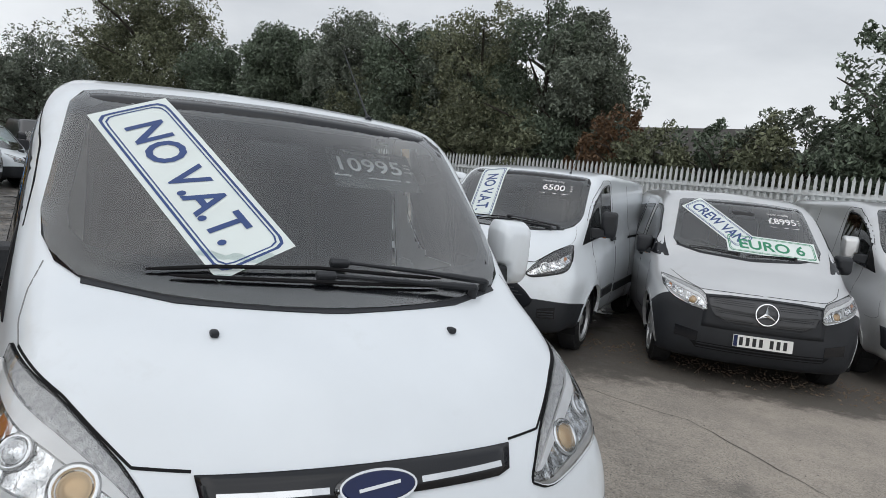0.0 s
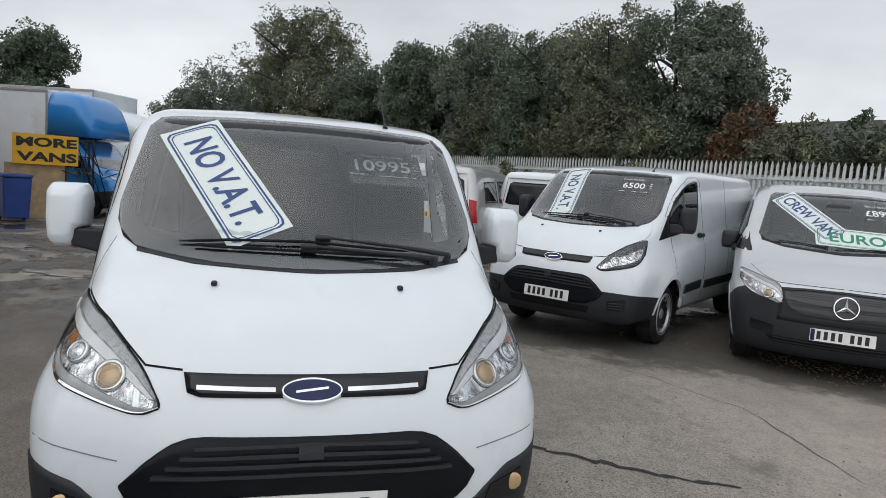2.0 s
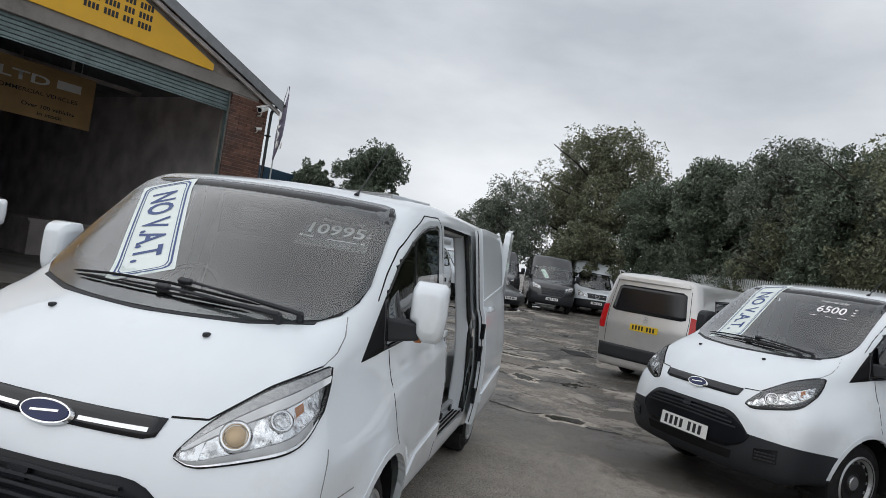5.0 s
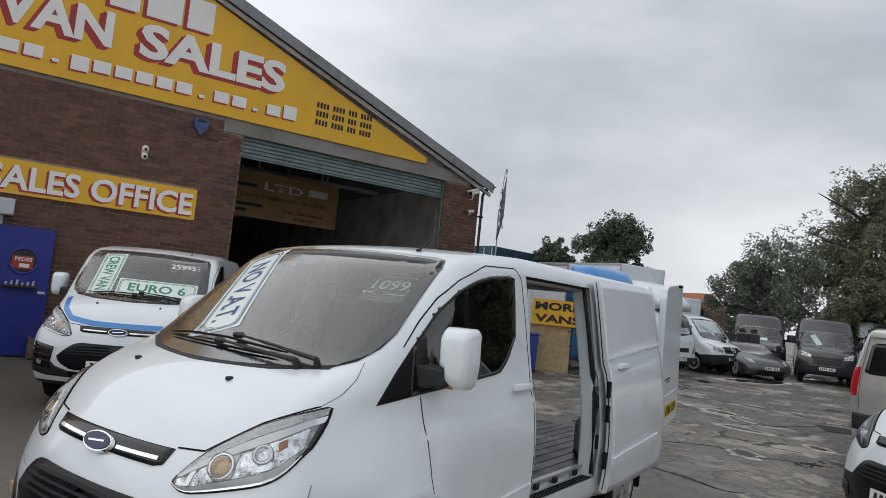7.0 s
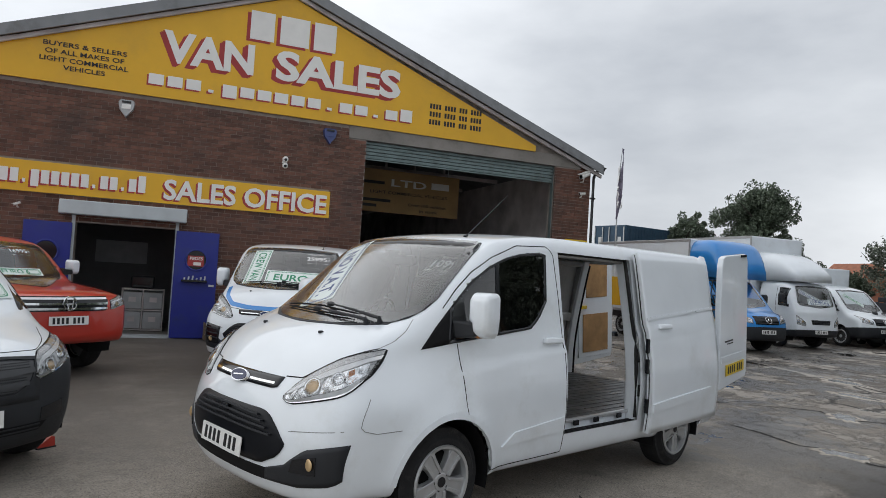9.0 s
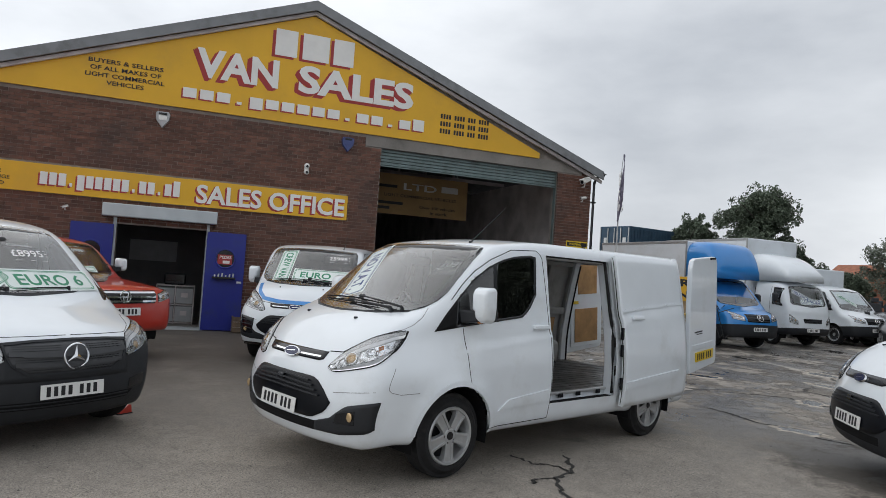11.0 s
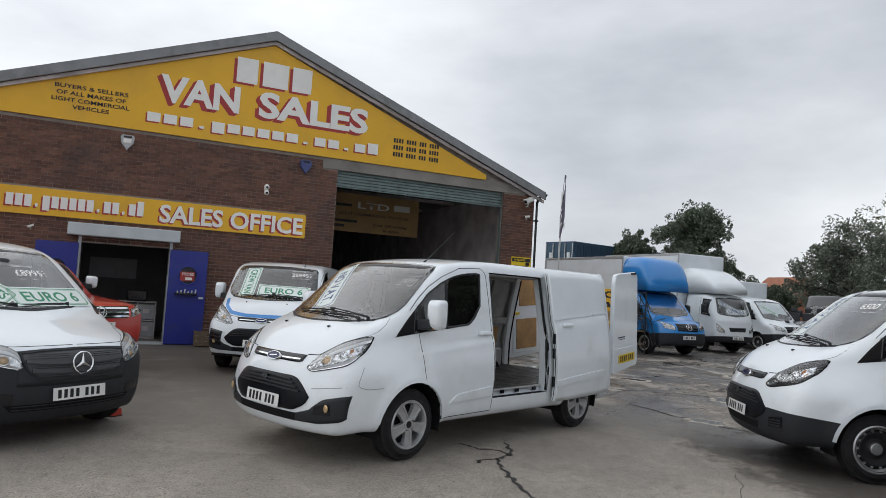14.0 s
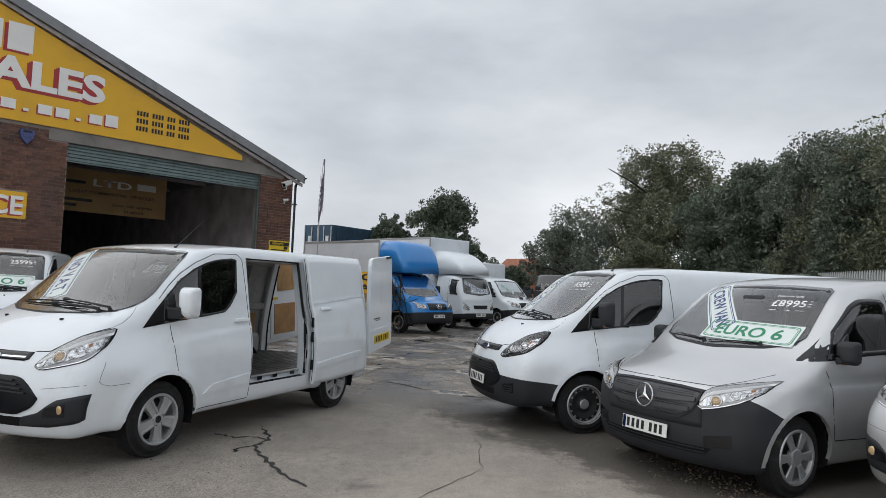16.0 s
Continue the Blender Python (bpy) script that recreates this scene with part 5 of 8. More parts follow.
def simple_van(name, m, label, mat, p, glass=True, res=0.09, bumper=True, star=False, wheels="steel", group="parked vehicles"):
    """A van seen from afar: skin, windscreen, side windows, lamps, grille, plate and wheels."""
    root = tagged(new(name), label, "van", group)
    root.matrix_world = m
    S = Shell(p, res)
    c, w = p["cowl"], p["w"]
    zt = p["top"][1][1]
    low = [(-w * 0.82, c + 0.13), (-w * 0.76, c + 0.06), (0, c - 0.01), (w * 0.76, c + 0.06), (w * 0.82, c + 0.13)]
    up = [(-w * 0.74, zt - 0.06), (-w * 0.68, zt - 0.03), (0, zt), (w * 0.68, zt - 0.03), (w * 0.74, zt - 0.06)]
    windscreen(S, root, low, up)
    xb, xt = p["top"][0][0], p["top"][1][0]
    for s in (-1, 1):
        side_window(S, root, [(xb + 0.35, c + 0.0), (xt + 0.45, c + 0.03)], [(xb + 0.55, c + 0.2), (xt + 0.05, zt - 0.10), (xt + 0.45, zt - 0.08)], s)
        for hx in p["hubs"]:
            arch_liner(root, p, hx, s)
            wheel(root, hx, s * (w - 0.06), s, p["hub_z"], wheels)
        mirror(root, xb + 0.5, s * (w - 0.08), c + 0.2, s, WHITE if mat is RED else PLASTIC, 0.22 if mat is RED else 0.3)
        ln = p["lamp"]
        lamp(S, root, s, [(ln[0], ln[2]), (ln[1], ln[2] + 0.06)], [(ln[0], ln[2] + 0.12), (ln[1], ln[3])], (((ln[0] + ln[1]) / 2 - 0.03, (ln[2] + ln[3]) / 2 - 0.02), 0.045))
        part("shut_line", S.strip("side", [(xt + 0.55, 0.45), (xt + 0.55, zt - 0.05)], 0.01, 0.001, 0.004, s=s), GAP, root)
    gz0, gz1, gw = p["grille"]
    g = part("grille", S.patch("front", [(-gw * 0.9, gz0), (gw * 0.9, gz0)], [(-gw, gz1), (gw, gz1)], 14, 5, 0.006, 0.03), GLOSSBLACK, root, "dark grille")
    for k in range(3):
        z = gz0 + (gz1 - gz0) * (k + 0.5) / 3
        part("grille_bar", S.strip("front", [(-gw * 0.93, z), (gw * 0.93, z)], 0.025, 0.016, 0.012), CHROME if mat is RED else PLASTIC, g)
    if star:
        star_badge(root, surface_pose(S, "front", 0, (gz0 + gz1) / 2, off=0.03), 0.10)
    plate_front(S, root, p["plate"])
    planes, split = [], None
    if bumper:
        zb = p["bumper"]
        planes = [((0, 0, zb), (0.1, 0, 1))]
        split = lambda x, y, z: x < p["hubs"][0] and z + 0.1 * x < zb
    S.skin(root, mat, planes, split, PLASTIC, "bumper")
    cab(root, xb + 0.15, c - 0.08, xb + 0.9, xb + 1.75, w * 0.8, zt - 0.1)
    return root, S





# ---- ground ----
def yard_material():
    m = bpy.data.materials.new("worn_concrete_yard")
    m.use_nodes = True
    n, l = m.node_tree.nodes, m.node_tree.links
    b = n["Principled BSDF"]
    co = n.new("ShaderNodeTexCoord")

    def noise(scale, detail=6, rough=0.55):
        t = n.new("ShaderNodeTexNoise")
        t.inputs["Scale"].default_value, t.inputs["Detail"].default_value, t.inputs["Roughness"].default_value = scale, detail, rough
        l.new(co.outputs["Object"], t.inputs["Vector"])
        return t.outputs["Fac"]

    def ranged(v, a, c, lo=0.0, hi=1.0):
        r = n.new("ShaderNodeMapRange")
        r.interpolation_type = "SMOOTHSTEP"
        for key, val in (("From Min", a), ("From Max", c), ("To Min", lo), ("To Max", hi)):
            r.inputs[key].default_value = val
        l.new(v, r.inputs["Value"])
        return r.outputs["Result"]

    def mix(f, a, c):
        x = n.new("ShaderNodeMix")
        x.data_type = "RGBA"
        l.new(f, x.inputs["Factor"])
        for sock, val in ((x.inputs["A"], a), (x.inputs["B"], c)):
            if isinstance(val, tuple):
                sock.default_value = (*val, 1)
            else:
                l.new(val, sock)
        return x.outputs["Result"]

    def times(a, c):
        x = n.new("ShaderNodeMath")
        x.operation = "MULTIPLY"
        l.new(a, x.inputs[0])
        if isinstance(c, float):
            x.inputs[1].default_value = c
        else:
            l.new(c, x.inputs[1])
        return x.outputs[0]

    def cells(scale, warp):
        """Distance to the joints of an uneven net of broken slabs."""
        w = n.new("ShaderNodeTexNoise")
        w.inputs["Scale"].default_value, w.inputs["Detail"].default_value = 1.3, 6
        l.new(co.outputs["Object"], w.inputs["Vector"])
        x = n.new("ShaderNodeVectorMath")
        x.operation = "MULTIPLY_ADD"
        l.new(w.outputs["Color"], x.inputs[0])
        x.inputs[1].default_value = (warp, warp, 0)
        l.new(co.outputs["Object"], x.inputs[2])
        v = n.new("ShaderNodeTexVoronoi")
        v.feature = "DISTANCE_TO_EDGE"
        v.inputs["Scale"].default_value = scale
        l.new(x.outputs[0], v.inputs["Vector"])
        return v.outputs["Distance"]

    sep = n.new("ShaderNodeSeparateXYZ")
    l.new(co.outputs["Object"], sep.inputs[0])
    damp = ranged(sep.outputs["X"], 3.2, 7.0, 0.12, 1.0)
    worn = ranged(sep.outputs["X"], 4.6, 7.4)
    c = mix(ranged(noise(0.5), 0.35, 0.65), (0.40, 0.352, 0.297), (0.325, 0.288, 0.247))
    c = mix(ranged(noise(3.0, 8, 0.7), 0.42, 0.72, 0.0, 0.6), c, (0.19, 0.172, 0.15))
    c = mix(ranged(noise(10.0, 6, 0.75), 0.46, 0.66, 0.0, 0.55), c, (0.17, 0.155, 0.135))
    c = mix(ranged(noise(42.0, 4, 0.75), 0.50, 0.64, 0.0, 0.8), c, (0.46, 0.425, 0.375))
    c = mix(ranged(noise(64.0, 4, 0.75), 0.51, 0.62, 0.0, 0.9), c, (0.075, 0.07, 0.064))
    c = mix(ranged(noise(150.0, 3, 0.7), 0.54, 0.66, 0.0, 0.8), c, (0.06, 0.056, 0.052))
    # darker brown towards the front of the building, paler tan away from it
    dot = n.new("ShaderNodeVectorMath")
    dot.operation = "DOT_PRODUCT"
    l.new(co.outputs["Object"], dot.inputs[0])
    dot.inputs[1].default_value = (0.299, 0.954, 0.0)
    pale = times(ranged(dot.outputs["Value"], -1.8, -4.6), ranged(noise(0.8, 6), 0.35, 0.6, 0.3, 0.75))
    c = mix(pale, c, (0.49, 0.43, 0.365))
    strip = times(ranged(dot.outputs["Value"], -1.6, 5.0), ranged(noise(0.7, 7, 0.65), 0.30, 0.56, 0.6, 0.95))
    c = mix(strip, c, (0.092, 0.08, 0.068))
    # dirt washed down in front of the parked row
    row = n.new("ShaderNodeVectorMath")
    row.operation = "DOT_PRODUCT"
    l.new(co.outputs["Object"], row.inputs[0])
    row.inputs[1].default_value = (0.8, -0.6, 0.0)
    edge_n = n.new("ShaderNodeMath")
    edge_n.operation = "MULTIPLY_ADD"
    l.new(noise(1.6, 9, 0.72), edge_n.inputs[0])
    edge_n.inputs[1].default_value = 2.4
    l.new(row.outputs["Value"], edge_n.inputs[2])
    dirt = times(ranged(edge_n.outputs[0], 5.75, 6.25), ranged(sep.outputs["Y"], -1.4, -2.4, 0.0, 0.85))
    c = mix(dirt, c, (0.060, 0.053, 0.045))
    # pale scoured skin over the worn ground, broken off along uneven edges
    scour = times(ranged(noise(0.9, 12, 0.78), 0.49, 0.525), worn)
    c = mix(times(scour, 0.75), c, (0.36, 0.325, 0.285))
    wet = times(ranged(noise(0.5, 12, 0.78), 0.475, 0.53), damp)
    oil = ranged(noise(0.9, 6, 0.62), 0.60, 0.72, 0.0, 0.7)
    c = mix(oil, c, (0.105, 0.098, 0.09))
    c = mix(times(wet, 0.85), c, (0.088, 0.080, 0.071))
    net = cells(0.30, 0.7)
    c = mix(times(ranged(net, 0.055, 0.015), times(worn, ranged(noise(0.9, 5), 0.52, 0.58, 0.0, 0.8))), c, (0.42, 0.385, 0.34))
    joint = times(ranged(net, 0.016, 0.005), times(worn, ranged(noise(0.7, 5), 0.46, 0.52)))
    c = mix(times(joint, 0.9), c, (0.035, 0.032, 0.029))
    fine = times(ranged(cells(0.9, 0.4), 0.022, 0.006), times(worn, ranged(noise(0.6, 4), 0.54, 0.6)))
    c = mix(times(fine, 0.8), c, (0.05, 0.046, 0.042))
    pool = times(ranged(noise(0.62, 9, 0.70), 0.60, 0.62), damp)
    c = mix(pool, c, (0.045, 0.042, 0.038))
    l.new(c, b.inputs["Base Color"])
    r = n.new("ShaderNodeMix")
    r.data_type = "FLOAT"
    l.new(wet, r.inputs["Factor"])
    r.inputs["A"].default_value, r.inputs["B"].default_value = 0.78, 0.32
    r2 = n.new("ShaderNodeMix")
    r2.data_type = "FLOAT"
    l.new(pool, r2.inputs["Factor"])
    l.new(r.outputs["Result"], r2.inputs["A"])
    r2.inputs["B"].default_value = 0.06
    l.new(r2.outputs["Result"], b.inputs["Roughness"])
    hgt = n.new("ShaderNodeMath")
    hgt.operation = "MULTIPLY_ADD"
    l.new(joint, hgt.inputs[0])
    hgt.inputs[1].default_value = -1.2
    l.new(noise(28.0, 8, 0.7), hgt.inputs[2])
    hg2 = n.new("ShaderNodeMath")
    hg2.operation = "MULTIPLY_ADD"
    l.new(scour, hg2.inputs[0])
    hg2.inputs[1].default_value = 0.9
    l.new(hgt.outputs[0], hg2.inputs[2])
    bp = n.new("ShaderNodeBump")
    bp.inputs["Distance"].default_value = 0.014
    inv = n.new("ShaderNodeMapRange")
    inv.inputs["To Min"].default_value, inv.inputs["To Max"].default_value = 0.8, 0.02
    l.new(pool, inv.inputs["Value"])
    l.new(inv.outputs["Result"], bp.inputs["Strength"])
    l.new(hg2.outputs[0], bp.inputs["Height"])
    l.new(bp.outputs["Normal"], b.inputs["Normal"])
    return m


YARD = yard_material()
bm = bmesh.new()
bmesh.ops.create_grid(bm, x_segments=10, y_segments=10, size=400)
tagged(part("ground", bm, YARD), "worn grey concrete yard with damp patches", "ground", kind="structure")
# ---- warehouse ----
FAC = pose(5.890, 8.608, 0, 0, 0, -21.29) @ Matrix.Diagonal((1.0254, 1, 1.0485, 1))
BRICK = material("red_brown_brick", (0.132, 0.062, 0.043), 0.85, 0, 0.3, 9, random_tint=0.32, bump=0.4, bump_scale=80, dirt=(0.06, 0.045, 0.04), dirt_scale=0.8, dirt_lo=0.5, dirt_hi=0.75)
MORTAR = material("grey_mortar", (0.27, 0.235, 0.21), 0.9, 0, 0.25, 5, bump=0.4, bump_scale=100)
SIGN = material("yellow_sign_panel", (0.76, 0.42, 0.015), 0.42, 0, 0.05, 1.5, dirt=(0.62, 0.34, 0.03), dirt_scale=0.9, dirt_lo=0.5, dirt_hi=0.8)
ROOFGREY = material("grey_roof_trim", (0.22, 0.23, 0.24), 0.6, 0, 0.1, 3, dirt=(0.12, 0.12, 0.12), dirt_scale=2)
CONCRETE = material("weathered_concrete", (0.26, 0.24, 0.22), 0.85, 0, 0.2, 3, bump=0.3, bump_scale=60, dirt=(0.12, 0.11, 0.10), dirt_scale=1.5, dirt_lo=0.45, dirt_hi=0.7)
SHUTTER = material("galvanised_shutter", (0.16, 0.21, 0.21), 0.5, 0.5, 0.12, 4, dirt=(0.09, 0.11, 0.11), dirt_scale=3)
LIGHTSTEEL = material("pale_grey_steel", (0.48, 0.52, 0.54), 0.45, 0.2, 0.08, 3)
DOORBLUE = material("blue_door_paint", (0.012, 0.022, 0.24), 0.4, 0, 0.1, 3, dirt=(0.02, 0.03, 0.16), dirt_scale=3)
SIGNWHITE = material("white_letter", (0.80, 0.79, 0.76), 0.5, 0, 0.03, 6)
SIGNRED = material("red_letter_shade", (0.36, 0.03, 0.03), 0.5, 0, 0.08, 6)
# grey lifted in place of the haze and light that the room lacks
DARKROOM = material("lifted_interior_wall", (0.55, 0.51, 0.50), 0.85, 0, 0.3, 1.5, bump=0.2, bump_scale=20)
FADED = material("faded_board", (0.40, 0.255, 0.11), 0.7, 0, 0.15, 2)
AP = -0.67
SLOPE = 0.368


def slab(name, x0, x1, y0, y1, z0, z1, mat, parent=None, label="", bevel=0.0):
    return part(name, box_bm(x0, x1, y0, y1, z0, z1, bevel), mat, parent, label)


def setting(name, label, category, kind="structure"):
    ob = tagged(new(name), label, category, kind=kind)
    ob.matrix_world = FAC
    return ob


wall_f = setting("wall_facade", "brown brick front wall of the warehouse", "wall")
LEFT, RIGHT = -8.25, 6.9
slab("masonry", LEFT, -4.36, 0.010, 0.3, 0, 4.6, MORTAR, wall_f)
slab("masonry", -4.36, -2.62, 0.010, 0.3, 2.08, 4.6, MORTAR, wall_f)
slab("masonry", -2.62, 1.10, 0.010, 0.3, 0, 4.6, MORTAR, wall_f)
slab("masonry", 5.88, RIGHT, 0.010, 0.3, 0, 4.33, MORTAR, wall_f)
bm = bmesh.new()
g0 = [bm.verts.new(c) for c in ((LEFT, 0.05, 4.6), (RIGHT, 0.05, 4.33), (AP, 0.05, 7.2))]
g1 = [bm.verts.new((v.co.x, 0.3, v.co.z)) for v in g0]
bm.faces.new(g0)
bm.faces.new(g1[::-1])
for i in range(3):
    bm.faces.new((g0[i], g1[i], g1[(i + 1) % 3], g0[(i + 1) % 3]))
part("gable_backing", bm, MORTAR, wall_f)
lintel = setting("lintel", "weathered concrete lintel over the roller shutter", "lintel")
slab("beam", 0.70, 6.6, -0.01, 0.32, 4.30, 4.575, CONCRETE, lintel, bevel=0.01)


def gable_strip(name, off0, off1, y0, y1, mat, parent, label="", over=0.25):
    """A pair of sloping boards that follow the roof, from off0 to off1 under its line."""
    for s in (-1, 1):
        end = (RIGHT - AP) + over if s > 0 else (AP - LEFT) + over
        bm = bmesh.new()
        pts = []
        for x, o in ((0, off0), (end, off0), (end, off1), (0, off1)):
            pts.append((AP + s * x, 7.31 - SLOPE * x - o))
        a = [bm.verts.new((x, y0, z)) for x, z in pts]
        b = [bm.verts.new((x, y1, z)) for x, z in pts]
        bm.faces.new(a)
        bm.faces.new(b[::-1])
        for i in range(4):
            bm.faces.new((a[i], b[i], b[(i + 1) % 4], a[(i + 1) % 4]))
        bmesh.ops.recalc_face_normals(bm, faces=bm.faces[:])
        part(name, bm, mat, parent, label)


roof = setting("roof", "grey sheet roof of the warehouse", "roof")
gable_strip("roof_sheet", 0.0, 0.05, -0.2, 22, ROOFGREY, roof)
gable_strip("barge_board", 0.03, 0.22, -0.22, -0.18, ROOFGREY, roof)
gable_strip("verge", 0.22, 0.30, -0.12, -0.06, DARKROOM, roof)
for nm, x0, x1 in (("wall_left", LEFT, LEFT + 0.3), ("wall_right", RIGHT - 0.3, RIGHT)):
    w = setting(nm, "brick side wall of the warehouse", "wall")
    slab("masonry", x0, x1, 0.32, 22, 0, 4.4, BRICK, w)
w = setting("wall_back", "dark back wall of the warehouse", "wall")
slab("masonry", LEFT, RIGHT, 21.7, 22, 0, 7.2, DARKROOM, w)
w = setting("floor", "dark concrete floor of the warehouse", "floor")
slab("floor_slab", LEFT, RIGHT, 0.2, 21.7, -0.05, 0.006, CONCRETE, w)
w = setting("wall_office", "dark partition between office and workshop", "wall")
slab("partition", 0.7, 0.9, 0.32, 8, 0, 4.3, DARKROOM, w)
slab("partition", LEFT + 0.3, 0.7, 4.0, 4.2, 0, 4.3, DARKROOM, w)

sign = tagged(new("gable_sign"), "large yellow gable sign with white letters", "sign")
sign.matrix_world = FAC
bm = bmesh.new()
pts = [(-7.2, 4.57), (5.27, 4.57), (5.27, 4.70), (AP, 7.0), (-7.2, 4.62)]
a = [bm.verts.new((x, -0.05, z)) for x, z in pts]
b = [bm.verts.new((x, 0.0, z)) for x, z in pts]
bm.faces.new(a)
bm.faces.new(b[::-1])
for i in range(5):
    bm.faces.new((a[i], b[i], b[(i + 1) % 5], a[(i + 1) % 5]))
bmesh.ops.recalc_face_normals(bm, faces=bm.faces[:])
part("board", bm, SIGN, sign)


def sign_text(root, text, x, z, height, width, mat, shade=None, y=-0.055, bold=0.02, d=(-0.05, -0.05), name="lettering"):
    """Letters on the front of a board, centred at x, z, with a shade letter behind."""
    front = Matrix.Translation((x, y, z)) @ Matrix.Rotation(radians(90), 4, "X")
    if shade:
        for k in range(1, 4):
            m = Matrix.Translation((x + d[0] * k / 3, y + 0.001 + 0.0004 * k, z + d[1] * k / 3)) @ Matrix.Rotation(radians(90), 4, "X")
            put_text(text, height, shade, root, m, "letter_shade", width, bold=bold + 0.012)
    put_text(text, height, mat, root, front @ Matrix.Translation((0, 0, 0.004)), name, width, bold=bold)


def letter_bars(root, x0, x1, z0, z1, n, mat, shade=None, y=-0.056, d=(-0.03, -0.03), gaps=(), tall=(), deep=()):
    """Plain bars, one for each letter of a name, with small squares for its dots."""
    w = (x1 - x0) / n
    h = z1 - z0
    for k in range(n):
        a, c = x0 + w * k + w * 0.10, x0 + w * (k + 1) - w * 0.10
        top, foot = z1 + (0.3 * h if k in tall else 0), z0 - (0.25 * h if k in deep else 0)
        if k in gaps:
            a, c, top = x0 + w * (k + 0.3), x0 + w * (k + 0.6), z0 + h * 0.28
        for mm, dy, dd in (((shade, 0.002, d),) if shade else ()) + ((mat, 0.0, (0, 0)),):
            part("letter_bar", box_bm(a + dd[0], c + dd[0], y + dy - 0.004, y + dy, foot + dd[1], top + dd[1], 0), mm, root)


# the firm's name as plain blocks, the trade as words
for x0, x1 in ((-1.50, -1.02), (-0.90, -0.30), (-0.20, 0.27)):
    part("letter_bar", box_bm(x0 - 0.07, x1 - 0.07, -0.056, -0.052, 6.0 - 0.05, 6.58 - 0.05, 0), SIGNRED, sign)
    part("letter_bar", box_bm(x0, x1, -0.062, -0.058, 6.0, 6.58, 0), SIGNWHITE, sign)
sign_text(sign, "VAN", -2.24, 5.57, 0.62, 1.72, SIGNWHITE, SIGNRED, d=(-0.09, -0.07), bold=0.036)
sign_text(sign, "SALES", 0.42, 5.57, 0.62, 2.72, SIGNWHITE, SIGNRED, d=(-0.09, -0.07), bold=0.036)
letter_bars(sign, -3.35, 2.12, 4.80, 5.0, 16, SIGNWHITE, SIGNRED, gaps=(3, 10, 13), tall=(15,), deep=(4,))
for k, (txt, wd) in enumerate((("BUYERS & SELLERS", 1.40), ("OF ALL MAKES OF", 1.32), ("LIGHT COMMERCIAL", 1.48), ("VEHICLES", 0.70))):
    sign_text(sign, txt, -4.42, 5.27 - 0.14 * k, 0.088, wd, INK, bold=0.015)
for k in range(3):
    for c in list(range(4)) + list(range(5, 9)) + list(range(10, 13)) + list(range(14, 18)):
        x0 = 2.50 + 0.0725 * c
        part("number_bar", box_bm(x0, x0 + 0.048, -0.057, -0.053, 5.185 - 0.175 * k, 5.295 - 0.175 * k), INK, sign)

osign = tagged(new("office_sign"), "long yellow fascia sign with white letters", "sign")
osign.matrix_world = FAC
slab("board", -8.2, 0.37, -0.05, 0.0, 2.56, 3.11, SIGN, osign)
sign_text(osign, "SALES OFFICE", -1.29, 2.83, 0.395, 3.2, SIGNWHITE, SIGNRED, d=(-0.035, -0.03), bold=0.026)
letter_bars(osign, -5.8, -3.2, 2.72, 2.96, 16, SIGNWHITE, SIGNRED, gaps=(3, 10, 13), tall=(15,), deep=(4,))
for k, (txt, wd) in enumerate((("FINANCE", 0.52), ("AVAILABLE", 0.62), ("PART EXCHANGE", 0.92), ("CONSIDERED", 0.75))):
    sign_text(osign, txt, -6.75, 3.02 - 0.115 * k, 0.07, wd, INK, bold=0.005)

# shutter over the workshop opening
sh = tagged(new("roller_shutter"), "raised grey-green roller shutter", "shutter")
sh.matrix_world = FAC
for k in range(5):
    z = 4.30 - 0.075 * k
    slab("slat", 1.10, 5.88, 0.10 + 0.0, 0.135, z - 0.068, z, SHUTTER, sh, bevel=0.012)
slab("bottom_rail", 1.10, 5.88, 0.09, 0.14, 3.90, 3.925, SHUTTER, sh)
for x in (1.06, 5.86):
    slab("guide_rail", x, x + 0.06, 0.08, 0.18, 0, 4.3, SHUTTER, sh)
hood = tagged(new("shutter_box"), "pale grey steel shutter box over the office door", "shutter box")
hood.matrix_world = FAC
slab("casing", -4.63, -2.43, -0.24, 0.0, 2.21, 2.47, LIGHTSTEEL, hood, bevel=0.02)
slab("guide_rail", -4.42, -4.36, -0.03, 0.02, 0, 2.21, LIGHTSTEEL, hood)
slab("guide_rail", -2.62, -2.56, -0.03, 0.02, 0, 2.21, LIGHTSTEEL, hood)
for nm, x0, x1 in (("door_1", -2.60, -1.80), ("door_2", -5.18, -4.40)):
    dr = tagged(new(nm), "blue steel door folded open against the wall", "door", kind="structure")
    dr.matrix_world = FAC
    slab("leaf", x0, x1, -0.10, -0.05, 0.02, 2.06, DOORBLUE, dr, bevel=0.005)
    bm = bmesh.new()
    tube_bm([(0.2 * math.cos(q), 0, 0.2 * math.sin(q)) for q in [2 * math.pi * k / 24 for k in range(25)]], 0.02, 6, bm)
    bm.transform(Matrix.Translation(((x0 + x1) / 2, -0.105, 1.52)))
    part("porthole_ring", bm, DOORBLUE, dr)
    bm = lathe_bm([(0.0, 0.0), (0.2, 0.0)], 24)
    bm.transform(Matrix.Translation(((x0 + x1) / 2, -0.106, 1.52)))
    part("porthole_glass", bm, GLOSSBLACK, dr)




